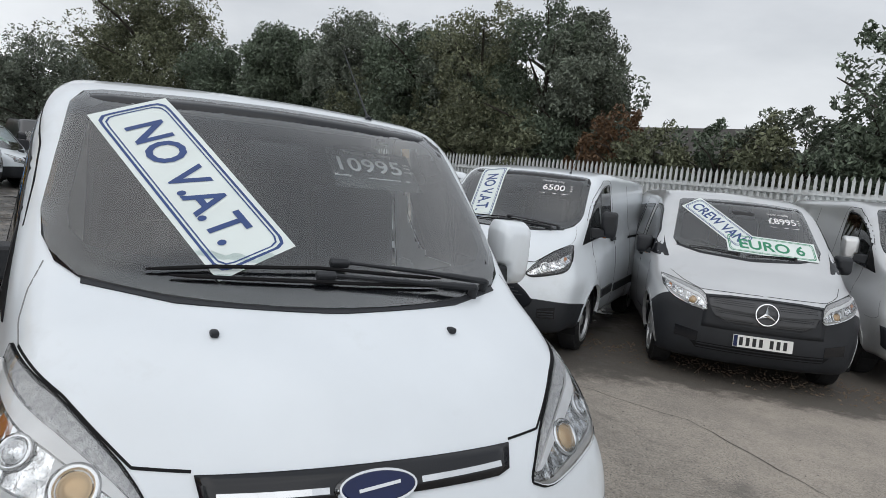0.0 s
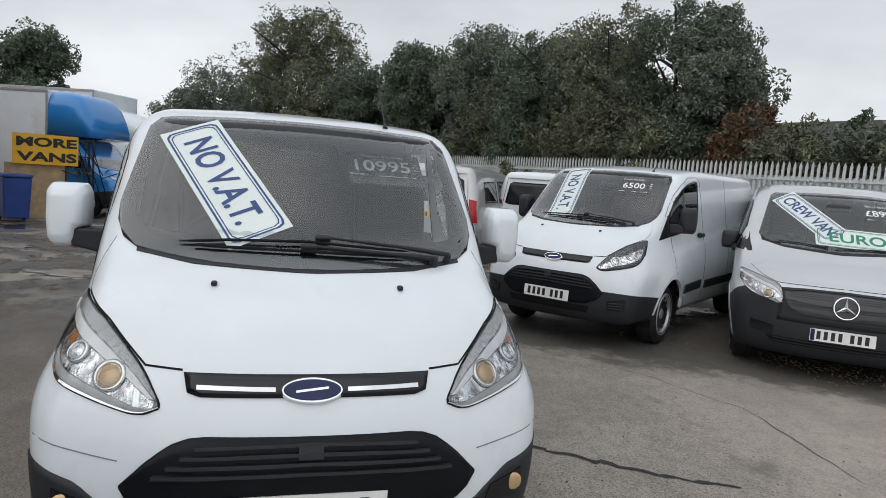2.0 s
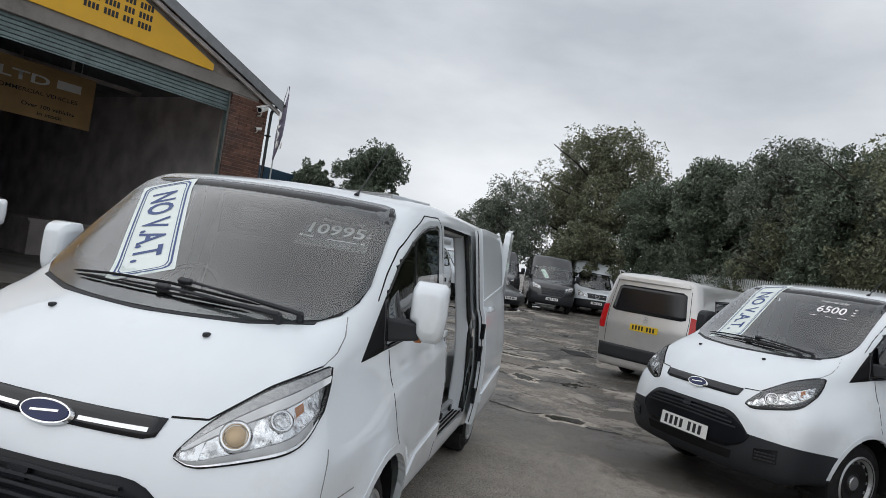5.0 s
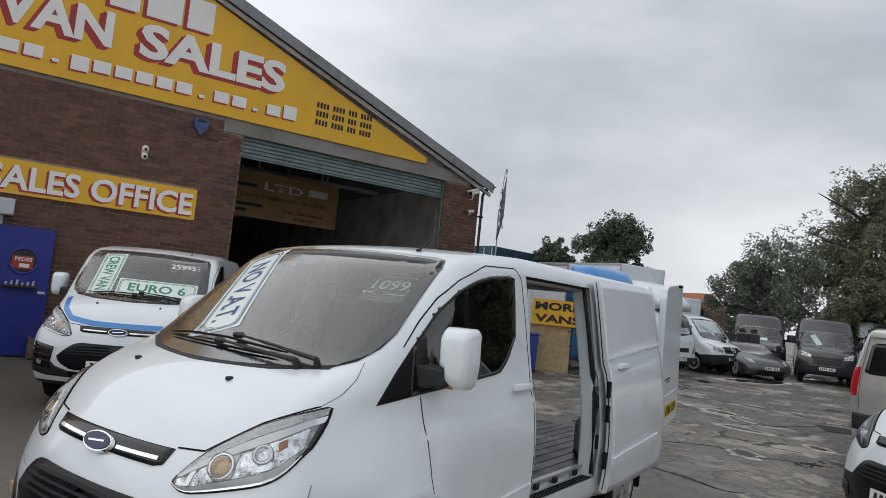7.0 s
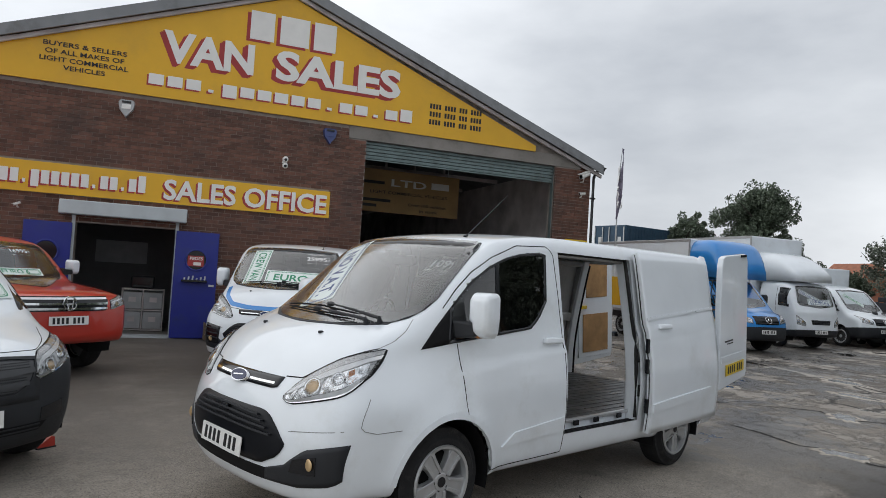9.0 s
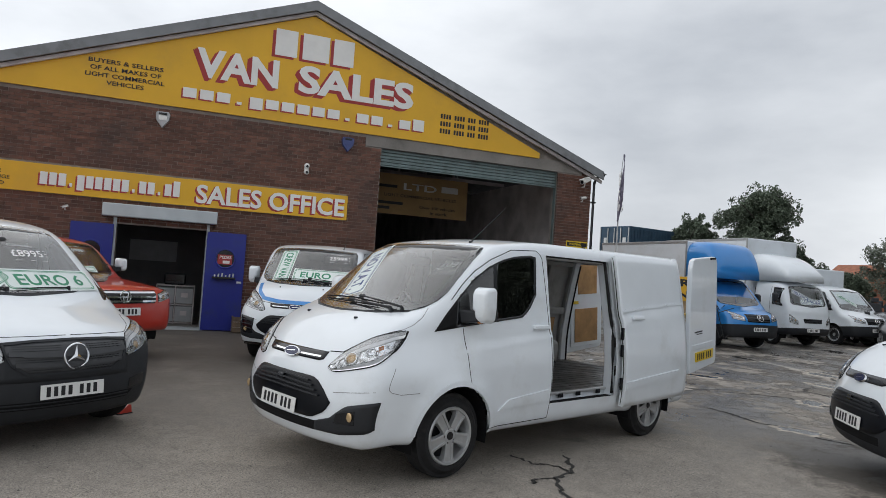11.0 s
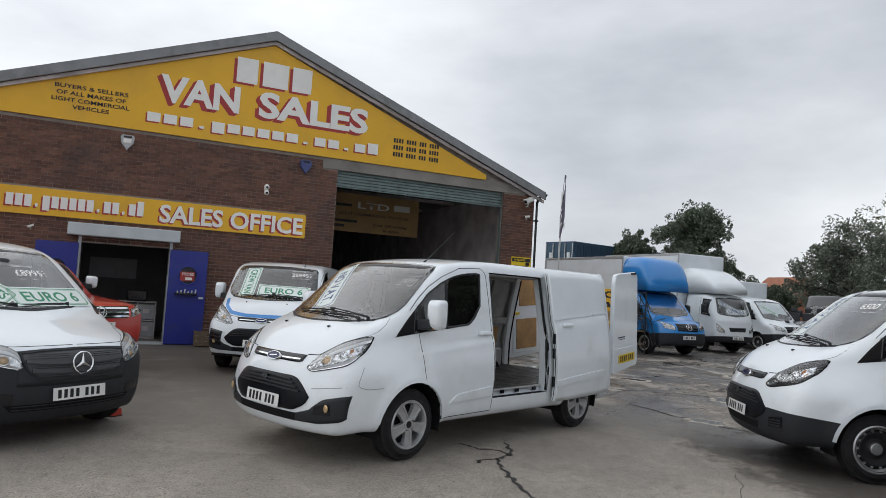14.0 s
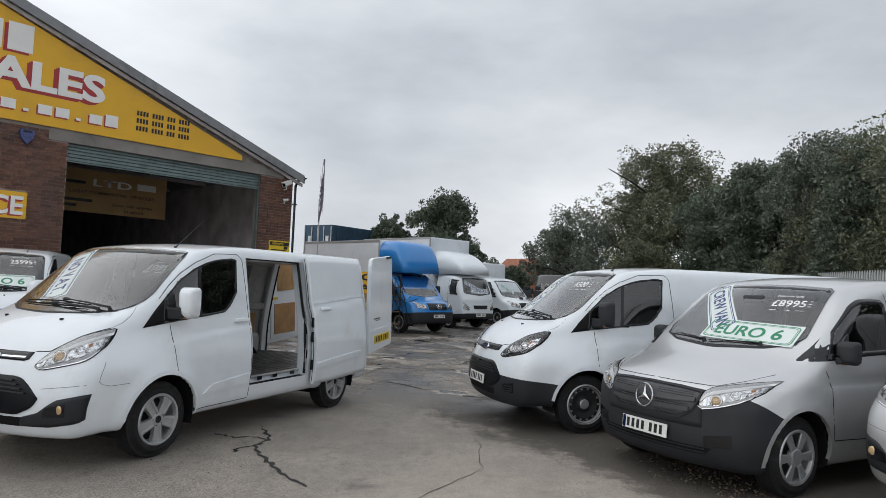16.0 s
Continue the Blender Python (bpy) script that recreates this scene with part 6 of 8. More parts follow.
# ---- vehicles near the camera ----
MAIN = pose(0, -0.035, 0)
main_van, MS = custom("panel_van", MAIN, "white panel van with open side and rear doors", WHITE, "trend", True, "alloy", 0.04)
screen_banner(MS, main_van, "NO V.A.T.", 0.366, 1.585, 0.84, 0.28, -57, STICKERBLUE, 0.135, length=0.62)
price_card(main_van, "10995", plane_at((1.428, -0.4275, 1.685), (0.075, -0.997, 0), (0.77, 0, 0.64)))

van_b, BS = custom("panel_van", pose(4.319, -2.755, 0, 0, 0, -52.2), "white panel van with dark bumpers and steel wheels", WHITE, "base", False, "steel", 0.055)
screen_banner(BS, van_b, "NO V.A.T.", 0.36, 1.60, 0.92, 0.30, -75, STICKERBLUE, 0.14, length=0.66)
price_sticker(BS, van_b, "6500", -0.37, 1.72, 0.85)
van_c, CS = custom("panel_van", pose(2.681, 4.427, 0, 0, 0, 46.2), "white van with blue bonnet stripe and black kit", WHITE, "sport", False, "alloy", 0.055)
screen_banner(CS, van_c, "EURO 6", -0.205, 1.425, 0.92, 0.30, -1, STICKERGREEN, 0.15)
screen_banner(CS, van_c, "CREW VAN", 0.435, 1.57, 0.80, 0.27, -82, STICKERGREEN, 0.13)
price_sticker(CS, van_c, "25995", -0.42, 1.73, 0.85)
part("bonnet_stripe", CS.strip("front", [(0.70, 1.24), (0.66, 1.12), (0.55, 1.02), (0.3, 0.985), (0, 0.98), (-0.45, 0.985)], 0.055, 0.003, 0.004, n=40), BLUE, van_c, "blue bonnet stripe")
van_d, DS = vito("van", pose(2.657, -4.926, 0, 0, 0, -38.7), "silver crew van with dark bumpers and sale banners", SILVER, rear_glass=True)
screen_banner(DS, van_d, "CREW VAN", 0.28, 1.53, 0.86, 0.27, -47, STICKERBLUE, 0.13)
screen_banner(DS, van_d, "EURO 6", -0.24, 1.325, 0.92, 0.29, -3, STICKERGREEN, 0.15)
price_sticker(DS, van_d, "\u00a38995", -0.40, 1.60, 0.85)
van_e, ES = vito("van", pose(-1.145, 1.211, 0, 0, 0, 107.5), "white crew van with dark bumpers and sale banners", WHITE, rear_glass=True, mirrors=(1,))
screen_banner(ES, van_e, "EURO 6", -0.33, 1.30, 0.92, 0.29, 0, STICKERGREEN, 0.15)
screen_banner(ES, van_e, "HEATED SEATS", 0.38, 1.47, 0.92, 0.27, -48, STICKERGREEN, 0.12)
price_sticker(ES, van_e, "\u00a38995", -0.24, 1.53, 0.85)
van_f, FS = vito("van", pose(14.455, -5.612, 0, 0, 0, 147.3), "silver people carrier with dark wide tailgate glass", BEIGE, dark_bumper=False, rear_glass=True)


# ---- open doors and load space of the main van ----
PLAIN = Shell(dict(CUSTOM, flare=0.0), 0.08)
sd = part("sliding_door", PLAIN.patch("side", [(3.265, 0.405), (3.6, 0.405), (4.49, 0.44)], [(3.205, 1.872), (3.5, 1.885), (4.49, 1.89)], 28, 28, 0.085, 0.05, -1), WHITE, main_van, "sliding side door pushed back", smooth=False)
for pl in sd.data.polygons:
    pl.use_smooth = abs(pl.normal.y) > 0.5
door_handle_pose = surface_pose(PLAIN, "side", 3.50, 1.247, -1, 0.085)
bm = box_bm(-0.1, 0.1, -0.022, 0.022, 0.012, 0.036, 0.012, seg=3)
for e in (-1, 1):
    box_bm(e * 0.08 - 0.02, e * 0.08 + 0.02, -0.018, 0.018, -0.005, 0.03, 0.006, bm=bm)
bm.transform(door_handle_pose)
part("door_handle", bm, WHITE, sd, smooth=True)
part("door_lining", PLAIN.patch("side", [(3.275, 0.415), (3.6, 0.415), (4.48, 0.45)], [(3.215, 1.862), (3.5, 1.875), (4.48, 1.88)], 14, 14, 0.037, 0.0, -1), LINER, sd, "grey inner door lining")
part("door_seal", PLAIN.strip("side", [(3.207, 1.86), (3.215, 1.35), (3.24, 0.9), (3.265, 0.42)], 0.007, 0.060, 0.006, -1), RUBBER, sd)
part("door_track", box_bm(2.20, 3.40, -0.945, -0.93, 0.455, 0.475, 0.004), GAP, main_van)
part("door_crease", PLAIN.patch("side", [(3.28, 0.575), (4.30, 0.655)], [(3.275, 0.645), (4.30, 0.725)], 14, 3, 0.10, 0.02, -1), WHITE, sd)
part("press_line", PLAIN.strip("side", [(3.25, 1.325), (4.48, 1.432)], 0.024, 0.094, 0.014, -1), WHITE, sd)
for z in (0.62, 0.95, 1.12):
    x = 3.257 - 0.04 * (z - 0.4)
    part("door_latch", box_bm(x - 0.012, x + 0.01, -1.025, -0.99, z - 0.06, z + 0.06, 0.008), GLOSSBLACK, sd)



def leaned(bm):
    """Leans upright parts inwards as the van's side does."""
    for v in bm.verts:
        lean = 0.19 * max(0.0, (v.co.z - 0.85) / 1.11) ** 1.3
        v.co.y -= math.copysign(lean, v.co.y)
    return bm


def upright(x0, x1, y0, y1, z0, z1, bevel=0.01, n=8):
    """An upright bar cut into n lengths, leaned with the side."""
    bm = box_bm(x0, x1, y0, y1, z0, z1, bevel)
    for k in range(1, n):
        bmesh.ops.bisect_plane(bm, geom=bm.verts[:] + bm.edges[:] + bm.faces[:], plane_co=(0, 0, z0 + (z1 - z0) * k / n), plane_no=(0, 0, 1))
    return leaned(bm)


floor = part("load_floor", box_bm(2.20, 4.73, -0.84, 0.84, 0.50, 0.555), LOADFLOOR, main_van, "wet dark ribbed load floor")
for k in range(17):
    y = -0.80 + 0.10 * k
    part("floor_rib", box_bm(2.21, 4.72, y - 0.022, y + 0.022, 0.555, 0.559, 0.002), LOADFLOOR, floor)
part("door_step", box_bm(2.21, 3.22, -0.93, -0.80, 0.37, 0.40, 0.01), PLASTIC, main_van, "black side step")
part("step_riser", box_bm(2.21, 3.20, -0.845, -0.825, 0.44, 0.54, 0.004), WHITE, main_van, "white step riser")
part("sill_plate", box_bm(2.21, 3.20, -0.95, -0.845, 0.475, 0.495, 0.004), ALLOY, main_van, "scuffed metal sill plate")
for y in (-0.93, -0.905, -0.88):
    part("sill_rib", box_bm(2.22, 3.19, y - 0.006, y + 0.006, 0.4955, 0.502), GAP, main_van)
part("step_trim", box_bm(2.22, 3.20, -0.87, -0.83, 0.545, 0.572, 0.006), ALLOY, main_van, "scuffed metal sill strip")
for x in (2.45, 2.72, 3.05):
    part("floor_clip", box_bm(x - 0.03, x + 0.03, -0.885, -0.865, 0.52, 0.56, 0.004), GLOSSBLACK, main_van)
part("bulkhead", upright(2.135, 2.165, -0.86, 0.86, 0.45, 1.85), LINER, main_van, "grey steel bulkhead")
ln = part("side_liner", upright(2.18, 4.72, 0.88, 0.90, 0.56, 1.80), LINER, main_van, "grey pressed inner side panel")
part("ply_lining", upright(3.2, 4.5, 0.865, 0.878, 0.70, 1.12), PLY, ln)
for x in (2.5, 3.1, 3.7, 4.2, 4.66):
    part("inner_rib", upright(x - 0.05, x + 0.05, 0.83, 0.88, 0.56, 1.84, 0.012), LINER, ln)
part("inner_rail", leaned(box_bm(2.2, 4.71, 0.83, 0.88, 1.16, 1.26, 0.015)), LINER, ln)
for s in (1, -1):
    part("rear_post", upright(4.62, 4.73, *sorted((s * 0.93, s * 0.80)), 0.46, 1.88, 0.015), WHITE, main_van, "white inner post of the rear opening")
    part("rear_seal", leaned(tube_bm([(4.735, s * 0.80, 0.52 + 0.13 * k) for k in range(11)], 0.012, 8)), RUBBER, main_van)
    part("wheel_box", box_bm(3.55, 4.36, s * 0.86, s * 0.62, 0.55, 0.84, 0.06, seg=3), LINER, main_van, smooth=True)
    part("roof_rail", box_bm(2.2, 4.71, s * 0.74, s * 0.66, 1.80, 1.86, 0.015), LINER, main_van)
for x in (2.8, 3.4, 4.0, 4.6):
    part("roof_bow", box_bm(x - 0.03, x + 0.03, -0.68, 0.68, 1.86, 1.89, 0.01), LINER, main_van)
part("door_pillar", upright(3.205, 3.36, -0.935, -0.82, 0.48, 1.86, 0.015), WHITE, main_van, "white inner door pillar")
part("pillar_seal", leaned(tube_bm([(3.19, -0.93, z) for z in np.linspace(1.84, 1.35, 8)] + [(3.205, -0.93, 1.2), (3.215, -0.93, 1.08), (3.20, -0.93, 0.9), (3.205, -0.93, 0.52)], 0.016, 8)), RUBBER, main_van, "black rubber opening seal")
part("opening_seal", leaned(tube_bm([(2.22, -0.915, 1.83), (2.7, -0.915, 1.832), (3.19, -0.915, 1.83)], 0.014, 8)), RUBBER, main_van)
part("top_track", leaned(box_bm(2.20, 3.20, -0.955, -0.915, 1.835, 1.852, 0.004)), GAP, main_van)
for z, h in ((0.74, 0.05), (1.02, 0.045), (1.16, 0.035)):
    part("latch_plate", leaned(box_bm(3.215, 3.29, -0.955, -0.936, z - h, z + h, 0.006)), GLOSSBLACK if z < 1.1 else ALLOY, main_van)


def barn_door(root, hinge, angle, s, inner):
    """A rear door on its hinge, seen from outside or from its lined inside. Local x runs from the hinge along the door; y is outwards."""
    d = new("rear_door")
    d.parent = root
    d.matrix_local = Matrix.Translation(hinge) @ Matrix.Rotation(radians(angle), 4, "Z") @ Matrix.Rotation(radians(-4.5), 4, "Y")
    d["label"] = "open rear door, white outside with lined inside"
    o = -s
    bm = bmesh.new()
    outline = [(0.0, 0.62), (0.0, 1.0), (0.0, 1.3), (0.015, 1.6), (0.035, 1.86), (0.07, 1.95), (0.14, 1.972), (0.70, 1.985), (0.76, 1.965), (0.79, 1.90), (0.80, 1.5), (0.80, 0.72), (0.77, 0.66)]
    a = [bm.verts.new((x, 0.0, z)) for x, z in outline]
    b = [bm.verts.new((x, -o * 0.06, z)) for x, z in outline]
    bm.faces.new(a)
    bm.faces.new(b[::-1])
    for i in range(len(a)):
        bm.faces.new((a[i], b[i], b[(i + 1) % len(a)], a[(i + 1) % len(a)]))
    bmesh.ops.recalc_face_normals(bm, faces=bm.faces[:])
    bmesh.ops.bevel(bm, geom=[e for e in bm.edges], offset=0.012, segments=2, affect="EDGES", profile=0.5)
    leaf = part("door_leaf", bm, WHITE, d)
    y0 = -o * 0.062
    yi = (y0, y0 - o * 0.012)
    part("inner_frame", box_bm(0.13, 0.74, min(yi), max(yi), 0.70, 1.86, 0.004), WHITE, leaf)
    y1 = -o * 0.075
    yj = (y1, y1 - o * 0.008)
    part("ply_panel", box_bm(0.20, 0.68, min(yj), max(yj), 0.76, 1.22, 0.003), PLY, leaf, "varnished plywood insert")
    part("ply_panel", box_bm(0.26, 0.66, min(yj), max(yj), 1.42, 1.84, 0.003), PLY, leaf, "varnished plywood insert")
    part("strap", box_bm(-0.06, 0.26, min(yj) - 0.01, max(yj) + 0.01, 1.29, 1.33, 0.004), PLATEYELLOW, leaf, "yellow tie strap")
    part("brake_light", box_bm(0.56, 0.72, -0.012, 0.012, 1.95, 1.975, 0.004), GAP, leaf)
    if not inner:
        m = plane_at((0.42, o * 0.004, 0.80), (1, 0, 0), (0, 0, 1)) if o < 0 else plane_at((0.42, o * 0.004, 0.80), (-1, 0, 0), (0, 0, 1))
        number_plate(leaf, m, PLATEYELLOW)
        part("name_bar", box_bm(0.14, 0.36, o * 0.002 - 0.002, o * 0.002 + 0.002, 1.09, 1.105), INK, leaf)
        part("name_bar", box_bm(0.2, 0.36, o * 0.002 - 0.002, o * 0.002 + 0.002, 1.065, 1.075), INK, leaf)
        yp = (o * 0.006, o * -0.002)
        part("lower_press", box_bm(0.04, 0.66, min(yp), max(yp), 0.89, 0.95, 0.003), WHITE, leaf)
    return d


barn_door(main_van, (4.85, -0.92, 0), 4.5, 1, False)
barn_door(main_van, (4.83, 0.92, 0), -4, -1, True)



# ---- vehicles further off ----
SPRINTER = dict(
    cowl=1.22, l=5.9, w=0.99, h=2.62, belt=1.2, tumble=0.16, nose_in=0.06, nose_len=0.8, front_curve=0.24, screen_curve=0.18, round=0.12,
    nose=[(0.10, 0.25), (0.0, 0.45), (0.0, 0.70), (0.05, 0.95), (0.16, 1.06), (0.85, 1.26)],
    top=[(0.66, 1.13), (1.45, 2.0), (2.1, 2.58), (5.7, 2.64)], rear_lean=0.04, floor=0.32, hubs=(1.0, 4.66), hub_z=0.35, arch=0.42,
    spine=(0.9, 5.3, 1.1), lamp=(0.50, 0.86, 0.82, 1.10), grille=(0.80, 1.02, 0.46), plate=0.60, bumper=0.74)
SPRINTER_CAB = dict(SPRINTER, l=2.15, h=2.2, top=[(0.66, 1.13), (1.42, 1.98), (1.8, 2.1), (2.1, 2.12)], hubs=(1.0,), spine=(0.85, 1.6, 1.0))
TRANSIT = dict(
    SPRINTER, h=2.5, l=5.98, nose=[(0.10, 0.25), (0.0, 0.45), (0.0, 0.75), (0.06, 1.0), (0.20, 1.16), (0.80, 1.36)], cowl=1.30,
    top=[(0.62, 1.20), (1.40, 1.95), (2.0, 2.42), (5.7, 2.5)], grille=(0.72, 1.02, 0.50), lamp=(0.52, 0.86, 0.95, 1.20), plate=0.58, bumper=0.68)
COUPE = dict(
    cowl=0.86, l=4.5, w=0.92, h=1.30, belt=0.80, tumble=0.24, nose_in=0.10, nose_len=0.9, front_curve=0.32, screen_curve=0.14, round=0.12,
    nose=[(0.12, 0.18), (0.0, 0.34), (0.04, 0.55), (0.22, 0.70), (1.25, 0.92)], top=[(1.05, 0.78), (1.75, 1.22), (2.2, 1.30), (2.7, 1.27), (4.3, 0.84)],
    rear_lean=0.1, floor=0.16, hubs=(0.95, 3.40), hub_z=0.33, arch=0.37, spine=(0.9, 3.6, 0.55), lamp=(0.52, 0.74, 0.58, 0.74), grille=(0.24, 0.38, 0.5), plate=0.45, bumper=0.3, flare=0.04)
PICKUP = dict(
    cowl=1.14, l=4.95, w=0.965, h=1.80, belt=1.05, tumble=0.22, nose_in=0.05, nose_len=0.6, front_curve=0.16, screen_curve=0.13, round=0.09,
    nose=[(0.12, 0.32), (0.0, 0.48), (0.0, 0.72), (0.03, 1.02), (0.14, 1.09), (1.25, 1.20)], top=[(1.12, 1.05), (1.85, 1.70), (2.3, 1.80), (4.85, 1.77)], bed=(3.5, 1.2),
    rear_lean=0.05, floor=0.40, hubs=(0.90, 3.99), hub_z=0.375, arch=0.45, flare=0.05, spine=(0.9, 4.4, 0.85), lamp=(0.62, 0.88, 0.87, 1.05), grille=(0.86, 1.04, 0.60), plate=0.745, bumper=0.46)
CABOVER = dict(
    cowl=1.30, l=1.75, w=0.93, h=2.12, belt=1.35, tumble=0.12, nose_in=0.06, nose_len=0.5, front_curve=0.14, screen_curve=0.10, round=0.10,
    nose=[(0.08, 0.35), (0.0, 0.55), (0.02, 0.95), (0.12, 1.30), (0.30, 1.55)], top=[(0.06, 1.10), (0.40, 1.98), (0.65, 2.10), (1.7, 2.12)],
    rear_lean=0.0, floor=0.36, hubs=(0.95,), hub_z=0.33, arch=0.40, spine=(0.5, 1.2, 1.1), lamp=(0.60, 0.86, 0.72, 1.05), grille=(0.78, 0.92, 0.40), plate=0.55, bumper=0.62)


def box_body(root, x0, x1, w, z0, z1, mat, label):
    b = part("box_body", box_bm(x0, x1, -w, w, z0, z1, 0.03), mat, root, label)
    for y in (-w, w):
        for z in (z0 + 0.04, z1 - 0.04):
            part("corner_rail", box_bm(x0, x1, y - 0.012, y + 0.012, z - 0.04, z + 0.04, 0.006), ALLOY, b)
    for x in (x0 + 0.03, x1 - 0.03):
        for y in (-w, w):
            part("corner_post", box_bm(x - 0.03, x + 0.03, y - 0.014, y + 0.014, z0, z1, 0.006), ALLOY, b)
    part("chassis", box_bm(x0 - 0.3, x1, -0.4, 0.4, 0.55, 0.75, 0.02), STEEL, root)
    for s in (-1, 1):
        wheel(root, x1 - 1.3, s * (w - 0.1), s, 0.35, "steel")
        part("side_guard", box_bm(x0 + 0.6, x1 - 1.9, s * (w - 0.05), s * (w - 0.02), 0.55, 0.66, 0.01), ALLOY, root)
    return b


def fairing(root, x0, x1, w, z0, z1, mat, blunt=2.4):
    """A rounded roof fairing that rises from the cab to the box."""
    bm = bmesh.new()
    n, m = 10, 12
    rows = []
    for i in range(n + 1):
        t = i / n
        x = x0 + (x1 - x0) * t
        top = z0 + (z1 - z0) * (0.30 + 0.70 * (1 - (1 - t) ** blunt))
        hw = w * (0.80 + 0.20 * math.sin(t * math.pi / 2))
        row = []
        for j in range(m + 1):
            a = math.pi * j / m
            c, s = math.cos(a), math.sin(a)
            y = hw * math.copysign(abs(c) ** 0.35, c)
            z = z0 + (top - z0) * abs(s) ** 0.35
            row.append(bm.verts.new((x, y, z)))
        rows.append(row)
    for a, b in zip(rows, rows[1:]):
        for j in range(m):
            bm.faces.new((a[j], a[j + 1], b[j + 1], b[j]))
    bm.faces.new(rows[0])
    bm.faces.new(rows[-1][::-1])
    for a, b in zip(rows, rows[1:]):
        bm.faces.new((a[0], b[0], b[-1], a[-1]))
    bmesh.ops.recalc_face_normals(bm, faces=bm.faces[:])
    return part("roof_fairing", bm, mat, root, "moulded roof fairing", smooth=True)


luton, LS = simple_van("luton_van", pose(17.151, 3.231, 0, 0, 0, 69.4), "blue luton van with white box body", BLUE, SPRINTER_CAB, star=True)
box_body(luton, 1.95, 6.4, 1.08, 0.80, 3.12, WHITE, "white box body")
fairing(luton, 0.95, 2.0, 1.09, 2.02, 3.13, BLUE, 5.0)
truck, TS = simple_van("box_truck", pose(21.1, 3.149, 0, 0, 0, 67.2), "white cab-over box truck with banners", WHITE, CABOVER)
box_body(truck, 1.85, 6.2, 1.12, 0.85, 3.55, WHITE, "white box body")
fairing(truck, 0.35, 1.95, 0.95, 2.10, 3.05, WHITE)
screen_banner(TS, truck, "LOW MILEAGE", -0.1, 1.48, 1.0, 0.2, 0, STICKERBLUE, 0.1)
screen_banner(TS, truck, "FREE ROAD TAX", 0.28, 1.66, 0.75, 0.15, -25, STICKERBLUE, 0.07)
tipper, _s = simple_van("chassis_cab", pose(24.898, 2.314, 0, 0, 0, 67.3), "white dropside van with dark bumper", WHITE, SPRINTER_CAB, star=True)
box_body(tipper, 2.3, 5.6, 1.05, 0.85, 2.75, WHITE, "white box body")
screen_banner(_s, tipper, "AUTOMATIC", 0.25, 1.62, 0.8, 0.16, -40, STICKERGREEN, 0.09)
simple_van("panel_van", pose(27.858, 4.013, 0, 0, 0, 59.1), "white high-roof panel van", WHITE, dict(TRANSIT, h=2.3, top=[(0.62, 1.20), (1.40, 1.95), (2.0, 2.22), (5.7, 2.3)]))
dark_a, _s = simple_van("panel_van", pose(28.086, 1.979, 0, 0, 0, 12.3), "dark grey high-roof panel van", DARKPAINT, TRANSIT)
screen_banner(_s, dark_a, "EURO 6", 0.1, 1.45, 0.8, 0.16, 0, STICKERGREEN, 0.09)
dark_b, _s = simple_van("panel_van", pose(26.956, -0.481, 0, 0, 0, 8.3), "dark grey high-roof panel van with banner", DARKPAINT, TRANSIT)
screen_banner(_s, dark_b, "CREW VAN", 0.35, 1.62, 0.6, 0.18, -60, STICKERGREEN, 0.08)
simple_van("sports_car", pose(24.605, 0.986, 0, 0, 0, 36.1), "low grey sports coupe", GREYPAINT, COUPE, wheels="alloy", bumper=False)
simple_van("panel_van", pose(30.148, -2.392, 0, 0, 0, 10.3), "white high-roof panel van by the fence", WHITE, SPRINTER, star=True)
for x, y, a in ((31.9, -4.3, 37.4),):
    simple_van("panel_van", pose(x, y, 0, 0, 0, a), "white high-roof panel van by the fence", WHITE, dict(SPRINTER, h=2.5, l=5.2, hubs=(1.0, 4.1), top=[(0.66, 1.13), (1.45, 2.0), (2.0, 2.44), (5.1, 2.5)]))
vito("van", pose(14.528, -8.614, 0, 0, 0, 138.6), "white van with dark rear glass by the fence", WHITE, dark_bumper=False, rear_glass=True, res=0.08)
vito("people_carrier", pose(7.971, -8.88, 0, 0, 0, -51.4), "dark grey people carrier with roof rails", GREYPAINT, dark_bumper=False, rear_glass=True, res=0.08)
custom("panel_van", pose(1.747, -7.09, 0, 0, 0, -41.0), "silver panel van parked beside the crew van", SILVER, "trend", False, "trim", 0.07)
vito("van", pose(5.451, -10.686, 0, 0, 0, -53.0), "white van facing the yard by the fence", WHITE, dark_bumper=False, rear_glass=True, res=0.08)
red, _s = simple_van("pickup_truck", pose(0.499, 5.333, 0, 0, 0, 109.4), "red pickup truck with chrome-barred grille", RED, PICKUP, wheels="alloy", bumper=False)
screen_banner(_s, red, "EURO 6", -0.1, 1.30, 0.75, 0.14, 0, STICKERGREEN, 0.085)
price_sticker(_s, red, "16995", -0.3, 1.58, 0.7)
bm = bmesh.new()
m = surface_pose(_s, "front", 0, 0.955, off=0.03)
tube_bm([(0.085 * math.cos(a), 0.085 * math.sin(a), 0) for a in [2 * math.pi * k / 28 for k in range(29)]], 0.008, 6, bm)
bm.transform(m)
part("badge", bm, CHROME, red, "round chrome emblem")
bm = bmesh.new()
for pts in (((-0.05, 0.06), (-0.025, -0.06), (0.0, 0.0), (0.025, -0.06), (0.05, 0.06)),):
    tube_bm([(x, y, 0) for x, y in pts], 0.008, 6, bm)
bm.transform(m)
part("badge_bar", bm, CHROME, red)



